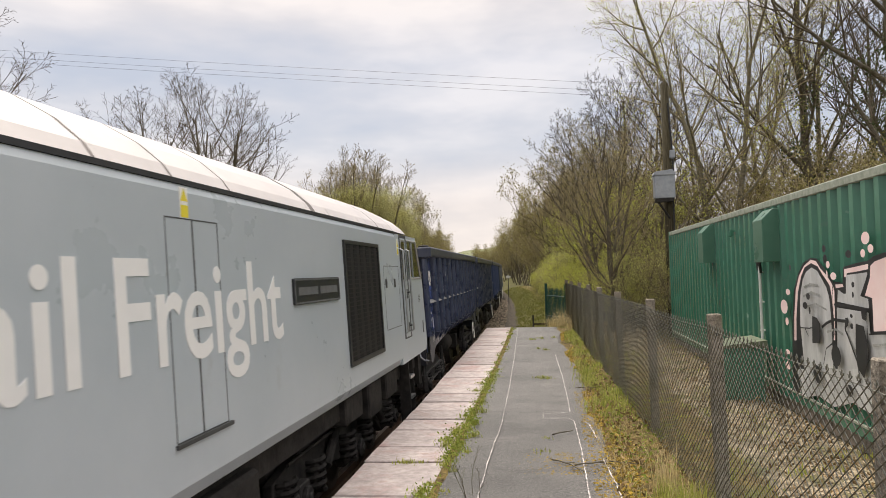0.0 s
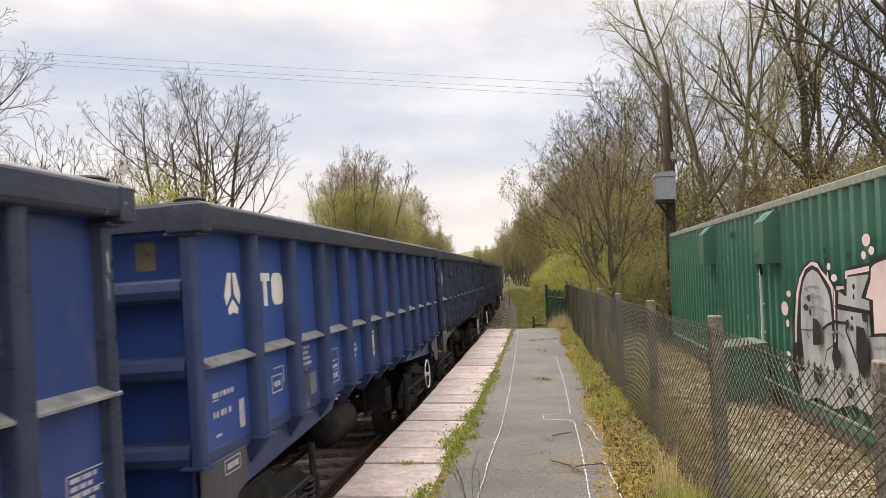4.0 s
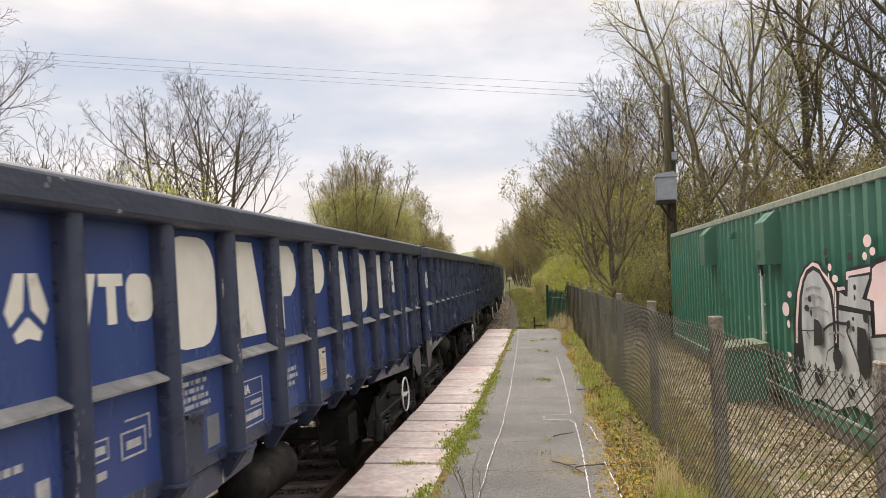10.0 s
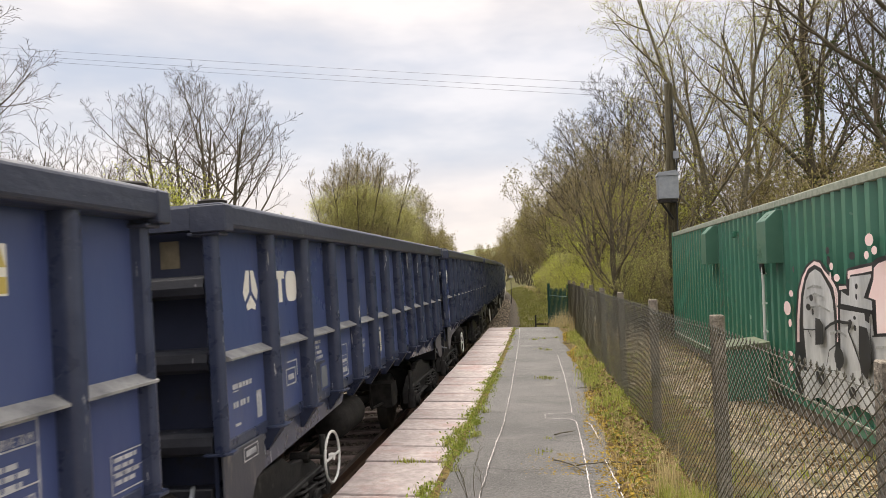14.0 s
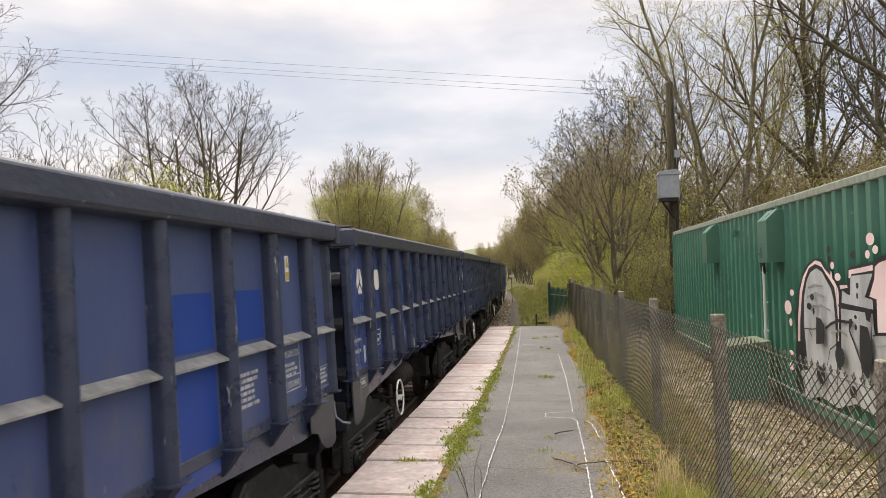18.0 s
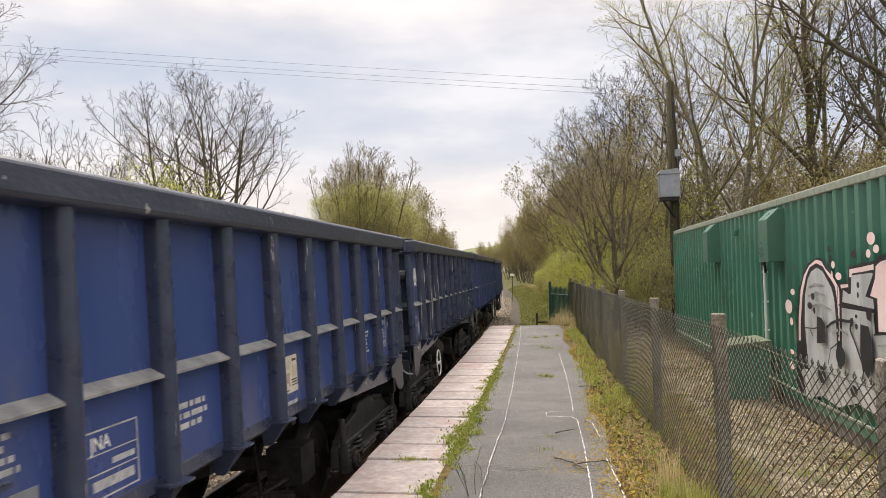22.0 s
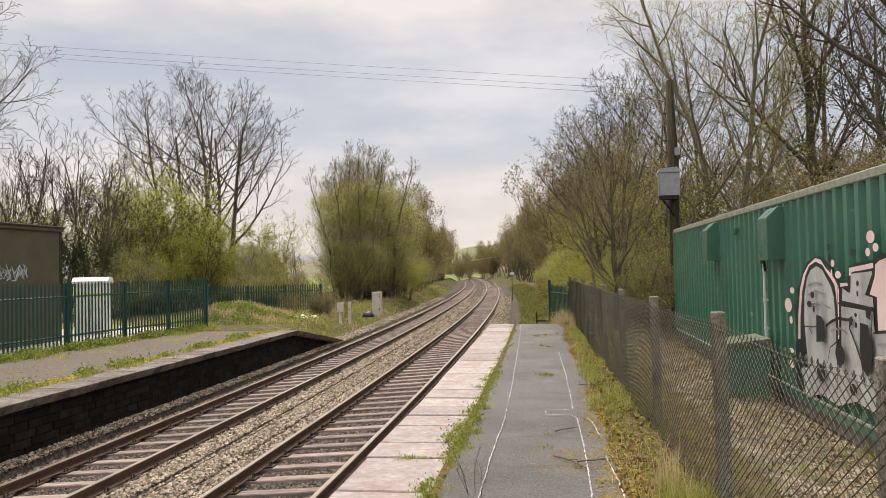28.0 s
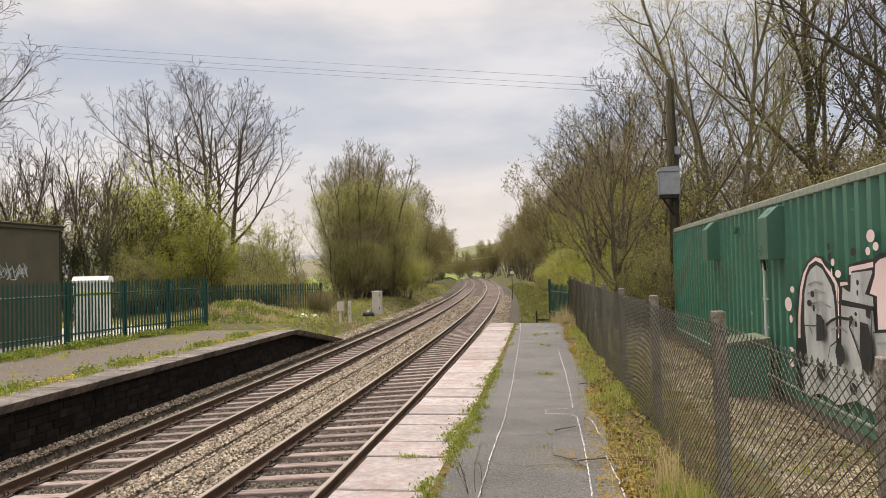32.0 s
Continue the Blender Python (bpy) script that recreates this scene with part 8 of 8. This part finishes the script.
def fallen_twig(x, y, turn_z, size, name="fallen_twig"):
    rnd = random.Random(int(x * 100 + y * 10))
    s = Shape()
    p = [(0.0, 0.0, 0.008)]
    for i in range(6):
        p.append((p[-1][0] + size / 6, p[-1][1] + rnd.gauss(0, size * 0.03), 0.008 + abs(rnd.gauss(0, 0.006))))
    s.tube(p, [0.007, 0.0065, 0.006, 0.0055, 0.005, 0.004, 0.003], 5)
    for i in (2, 3, 4):
        a = rnd.choice((-1, 1)) * rnd.uniform(0.5, 0.9)
        q = p[i]
        s.tube([q, (q[0] + size * 0.16, q[1] + size * 0.2 * a, q[2] + 0.015)], [0.004, 0.002], 4)
    return tagged(part(name, s, M_BARK, None, at=pose(x, y, PLAT + 0.002, 0, 0, turn_z)), "thin dead twig lying on the tarmac", "twig", "fallen twigs")


fallen_twig(-0.05, 7.25, -60, 0.5)
fallen_twig(0.15, 7.05, 10, 0.35)
fallen_twig(-0.05, 8.35, 35, 0.28)
fallen_twig(0.45, 7.2, -15, 0.4)
fallen_twig(0.3, 11.6, 5, 0.35)
fallen_twig(0.2, 18.6, 15, 0.6)


def dead_stalk():
    """The thin leafless weed standing in the seam."""
    rnd = random.Random(2)
    s = Shape()
    for k in range(5):
        x, y, z = rnd.gauss(0, 0.03), rnd.gauss(0, 0.03), -0.02
        d = Vector((rnd.gauss(0, 0.12), rnd.gauss(0, 0.1), 1)).normalized()
        pts = [Vector((x, y, z))]
        for i in range(6):
            d = (d + Vector((rnd.gauss(0, 0.07), rnd.gauss(0, 0.07), 0))).normalized()
            pts.append(pts[-1] + d * (0.05 + 0.02 * (k % 3)))
        s.tube(pts, [0.0026, 0.0024, 0.0022, 0.002, 0.0017, 0.0014, 0.001], 4)
        for i in range(2, 6):
            q = pts[i]
            s.tube([q, q + Vector((rnd.gauss(0, 0.05), rnd.gauss(0, 0.05), 0.06))], [0.002, 0.001], 3)
    tagged(part("dead_weed", s, M_BARK, None, at=pose(-0.70, 6.05, PLAT)), "thin dry dead weed standing in the tarmac", "weed")


dead_stalk()


def seams():
    """Dark cracks across the tarmac."""
    rnd = random.Random(31)
    for i, y in enumerate((6.9, 8.05, 9.75, 10.9, 12.2, 13.8, 15.1, 16.9, 18.6, 20.6, 22.5)):
        a = EDGE + 0.95 - bend(y)
        pts = [(a + (0.5 - a) * k / 5, y + rnd.gauss(0, 0.04)) for k in range(6)]
        painted_line("tarmac_crack_%d" % (i + 1), pts, 0.010, M_PATCH, "dark crack across the platform tarmac", 50 + i, PLAT + 0.003)


seams()


def left_bank():
    rnd = random.Random(19)
    grass, dry = [], []
    for _ in range(8500):
        y = 25.5 + 85 * rnd.random() ** 1.5
        x = -9.6 - bend(y) - 12 * rnd.random() ** 1.2
        if y < 31.5 and x > -14.6:
            continue
        z = ground_z(x, y)
        (grass if noise.noise((x * 0.5, y * 0.4, 3)) > -0.1 else dry).append((x, y, z, rnd.uniform(0.5, 1.4)))
    blades("bank_grass", tufts(grass, 9, 0.14, 0.19, 0.011, 21), M_GRASS, "rough green grass beyond the platform ramp")
    blades("bank_dry_grass", tufts(dry, 9, 0.14, 0.22, 0.009, 22), M_STRAW, "patches of dead grass beyond the platform ramp")
    plat, moss = [], []
    for _ in range(420):
        y = 10 + 16 * rnd.random()
        x = -13.2 + rnd.gauss(0, 0.35) + (0.9 if y > 23 else 0) * rnd.random()
        plat.append((x, y, FPLAT - 0.01, rnd.uniform(0.4, 1.2)))
    for _ in range(160):
        y = 9 + 16 * rnd.random()
        plat.append((-9.25 + rnd.gauss(0, 0.16) - bend(y), y, FPLAT - 0.01, rnd.uniform(0.3, 0.8)))
    blades("far_platform_weeds", tufts(plat, 26, 0.12, 0.14, 0.009, 23), M_GRASS, "green weeds along the far platform")
    for _ in range(6500):
        y = 8 + 18 * rnd.random()
        x = -9.35 + rnd.gauss(0, 0.2) - bend(y) if rnd.random() < 0.8 else rnd.uniform(-13, -9.2)
        if noise.noise((x * 1.2, y * 0.5, 9)) > -0.1:
            moss.append((x, y, FPLAT - 0.015, rnd.uniform(0.012, 0.035)))
    stones("far_platform_moss", moss, M_MOSSY, "ochre moss on the far platform", seed=24, flat=0.4)
    # low leafy weeds under the palisade and in the seam
    spots = []
    for _ in range(5200):
        y = 9 + 17 * rnd.random()
        if noise.noise((y * 0.9, 4.0, 1)) > -0.12:
            spots.append((-13.15 + rnd.gauss(0, 0.2) + 0.035 * max(0, y - 17), y, FPLAT + 0.03 + 0.1 * rnd.random() ** 2))
    for _ in range(1600):
        y = 9 + 17 * rnd.random()
        if noise.noise((y * 0.8, 1.0, 7)) > 0.05:
            spots.append((-9.35 + rnd.gauss(0, 0.12) - bend(y), y, FPLAT + 0.02 + 0.05 * rnd.random()))
    tagged(new("far_platform_herbs", leaf_mesh("far_platform_herbs", spots, 0.045, M_WEED, 61, 2, 0.05)), "low leafy green weeds on the far platform", "weeds", kind="stuff")
    # right-hand verge past the platform end
    grass = []
    for _ in range(6500):
        y = 24.6 + 90 * rnd.random() ** 1.7
        x = -1.15 + 3.0 * rnd.random() - bend(y)
        grass.append((x, y, ground_z(x, y), rnd.uniform(0.5, 1.5)))
    blades("cutting_grass", tufts(grass, 8, 0.13, 0.15, 0.009, 25), M_GRASSDRY, "green grass beside the track past the platform end")
    dry = [(x + 0.7, y, z, k) for x, y, z, k in grass if rnd.random() < 0.4]
    blades("cutting_dry_grass", tufts(dry, 10, 0.13, 0.24, 0.008, 26), M_STRAW, "dead grass beside the track past the platform end")


left_bank()


def earth_mound():
    """A low overgrown heap of soil at the end of the far platform."""
    rnd = random.Random(91)

    def up(x, y):
        return 0.95 * math.exp(-((x + 15.2) / 2.3) ** 2 - ((y - 34.5) / 2.6) ** 2) + 0.12 * noise.noise((x * 1.1, y * 1.1, 4))
    xs, ys = steps((-20, -10.6, 34)), steps((29.5, 40, 34))
    tagged(new("earth_mound", grid_mesh("earth_mound", xs, ys, lambda x, y: ground_z(x, y) - 0.12 + up(x, y), M_GROUND)), "low overgrown mound of earth beyond the platform ramp", "earth mound", kind="structure")
    herbs, dry = [], []
    for _ in range(9000):
        x, y = rnd.gauss(-15.0, 2.2), rnd.gauss(34.5, 2.4)
        if -19.5 < x < -11 and 31.2 < y < 39.5:
            p = (x, y, ground_z(x, y) - 0.10 + up(x, y) + 0.15 * rnd.random() ** 2)
            if noise.noise((x * 0.9, y * 0.9, 2)) > -0.05:
                herbs.append(p)
            elif rnd.random() < 0.25:
                dry.append((*p, rnd.uniform(0.5, 1.2)))
    tagged(new("mound_herbs", leaf_mesh("mound_herbs", herbs, 0.07, M_WEED, 63, 1, 0.05)), "leafy green weeds on the earth mound", "weeds", kind="stuff")
    blades("mound_dry_grass", tufts(dry, 8, 0.14, 0.25, 0.009, 64), M_STRAW, "dead grass on the earth mound")


earth_mound()
hard = Shape().prism([(-13.98, 13.0), (-13.60, 22.0), (-12.98, 26.0), (-18.5, 28.0), (-18.5, 13.0)], "z", -1.99, -1.925)
tagged(part("hardstanding", hard, M_PALECONC, None), "pale concrete hardstanding behind the palisade", "paving", kind="structure")


def rubble_heap():
    rnd = random.Random(33)
    s = Shape()
    o = Vector((-12.6, 36.5, -2.35))
    for k, (x, y, r) in enumerate(((0, 0, 0.42), (0.5, 0.2, 0.3), (-0.45, 0.1, 0.28), (0.15, -0.3, 0.22))):
        n = 9
        v = []
        for j in range(4):
            for i in range(n):
                a = 2 * math.pi * i / n
                q = r * (1 - 0.24 * j) * rnd.uniform(0.85, 1.15)
                v.append((x + q * math.cos(a) * 1.3, y + q * math.sin(a), r * 0.17 * j * rnd.uniform(0.6, 1.3)))
        s.add(v, [(j * n + i, j * n + (i + 1) % n, (j + 1) * n + (i + 1) % n, (j + 1) * n + i) for j in range(3) for i in range(n)] + [tuple(3 * n + i for i in range(n))])
    tagged(part("rubble_sack", s, M_WHITEBOX, None, at=pose(*o)), "crumpled white rubble sacks on the grass", "sack")
    for i in range(9):
        plant("bramble", -14.0 + 2.6 * rnd.random(), 38.5 + 3 * rnd.random(), rnd.uniform(0.24, 0.4), rnd.uniform(0, 360))


rubble_heap()
tagged(part("black_sack", Shape().turned([(0.0, 0.30), (0.16, 0.27), (0.30, 0.14), (0.33, 0.03), (0.3, 0.0)], "z", 12), M_BLACK, None, smooth=True, at=pose(-9.95, 39.4, -2.46)), "black plastic sack on the grass bank", "sack")
tagged(part("timber_offcut", Shape().box(-0.26, 0.26, -0.05, 0.05, 0, 0.06), M_POLE, None, at=pose(-0.45, 28.0, -2.0, 0, 0, 4)), "short weathered timber length lying on the grass", "timber")
st = empty("marker_stake", pose(-0.75, 29.0, -2.45), "short dark marker stake beside the track", "stake")
part("stake", Shape().box(-0.03, 0.03, -0.03, 0.03, 0, 0.75), M_BLACK, st)
# stand-in for an unidentified ragged white object; its post is made up
sg = empty("line_sign", pose(-3.3, 58.0, -2.5), "small white board on a short post beside the line", "sign")
part("post", Shape().box(-0.025, 0.025, -0.025, 0.025, 0, 2.0), M_BLACK, sg)
part("board", Shape().prism([(-0.16, 1.98), (0.14, 1.95), (0.18, 2.12), (-0.05, 2.17), (-0.15, 2.13)], "y", -0.05, -0.03), M_WHITEBOX, sg)

# ---- courses of the far platform wall, piece by piece ----
def wall_courses():
    rnd = random.Random(41)
    wall = [o for o in FAR_PLAT.children if o.name.startswith("platform_wall")][0]
    meshes = []
    for L in (0.44, 0.52, 0.36):
        s = Shape().prism([(0.0, -L / 2 + 0.006), (0.035, -L / 2 + 0.012), (0.035, L / 2 - 0.012), (0.0, L / 2 - 0.006)], "z", -0.066, 0.066)
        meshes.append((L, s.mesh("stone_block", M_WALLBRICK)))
    count = 0
    for c in range(6):
        z = FPLAT - 0.17 - 0.145 * c
        y = 8.2 + 0.2 * (c % 2)
        while y < 28 and count < 300:
            L, me = meshes[rnd.randrange(3)]
            y += L / 2
            top = FPLAT if y <= 24.6 else FPLAT - 0.95 * (y - 24.6) / 6.4
            if z + 0.07 < top - 0.1:
                part("stone_block", me, None, wall, at=pose(FEDGE - 0.27 - bend(y) + rnd.uniform(-0.012, 0.004), y, z, 0, 0, turn(y)))
                count += 1
            y += L / 2
    return count


wall_courses()


motions()
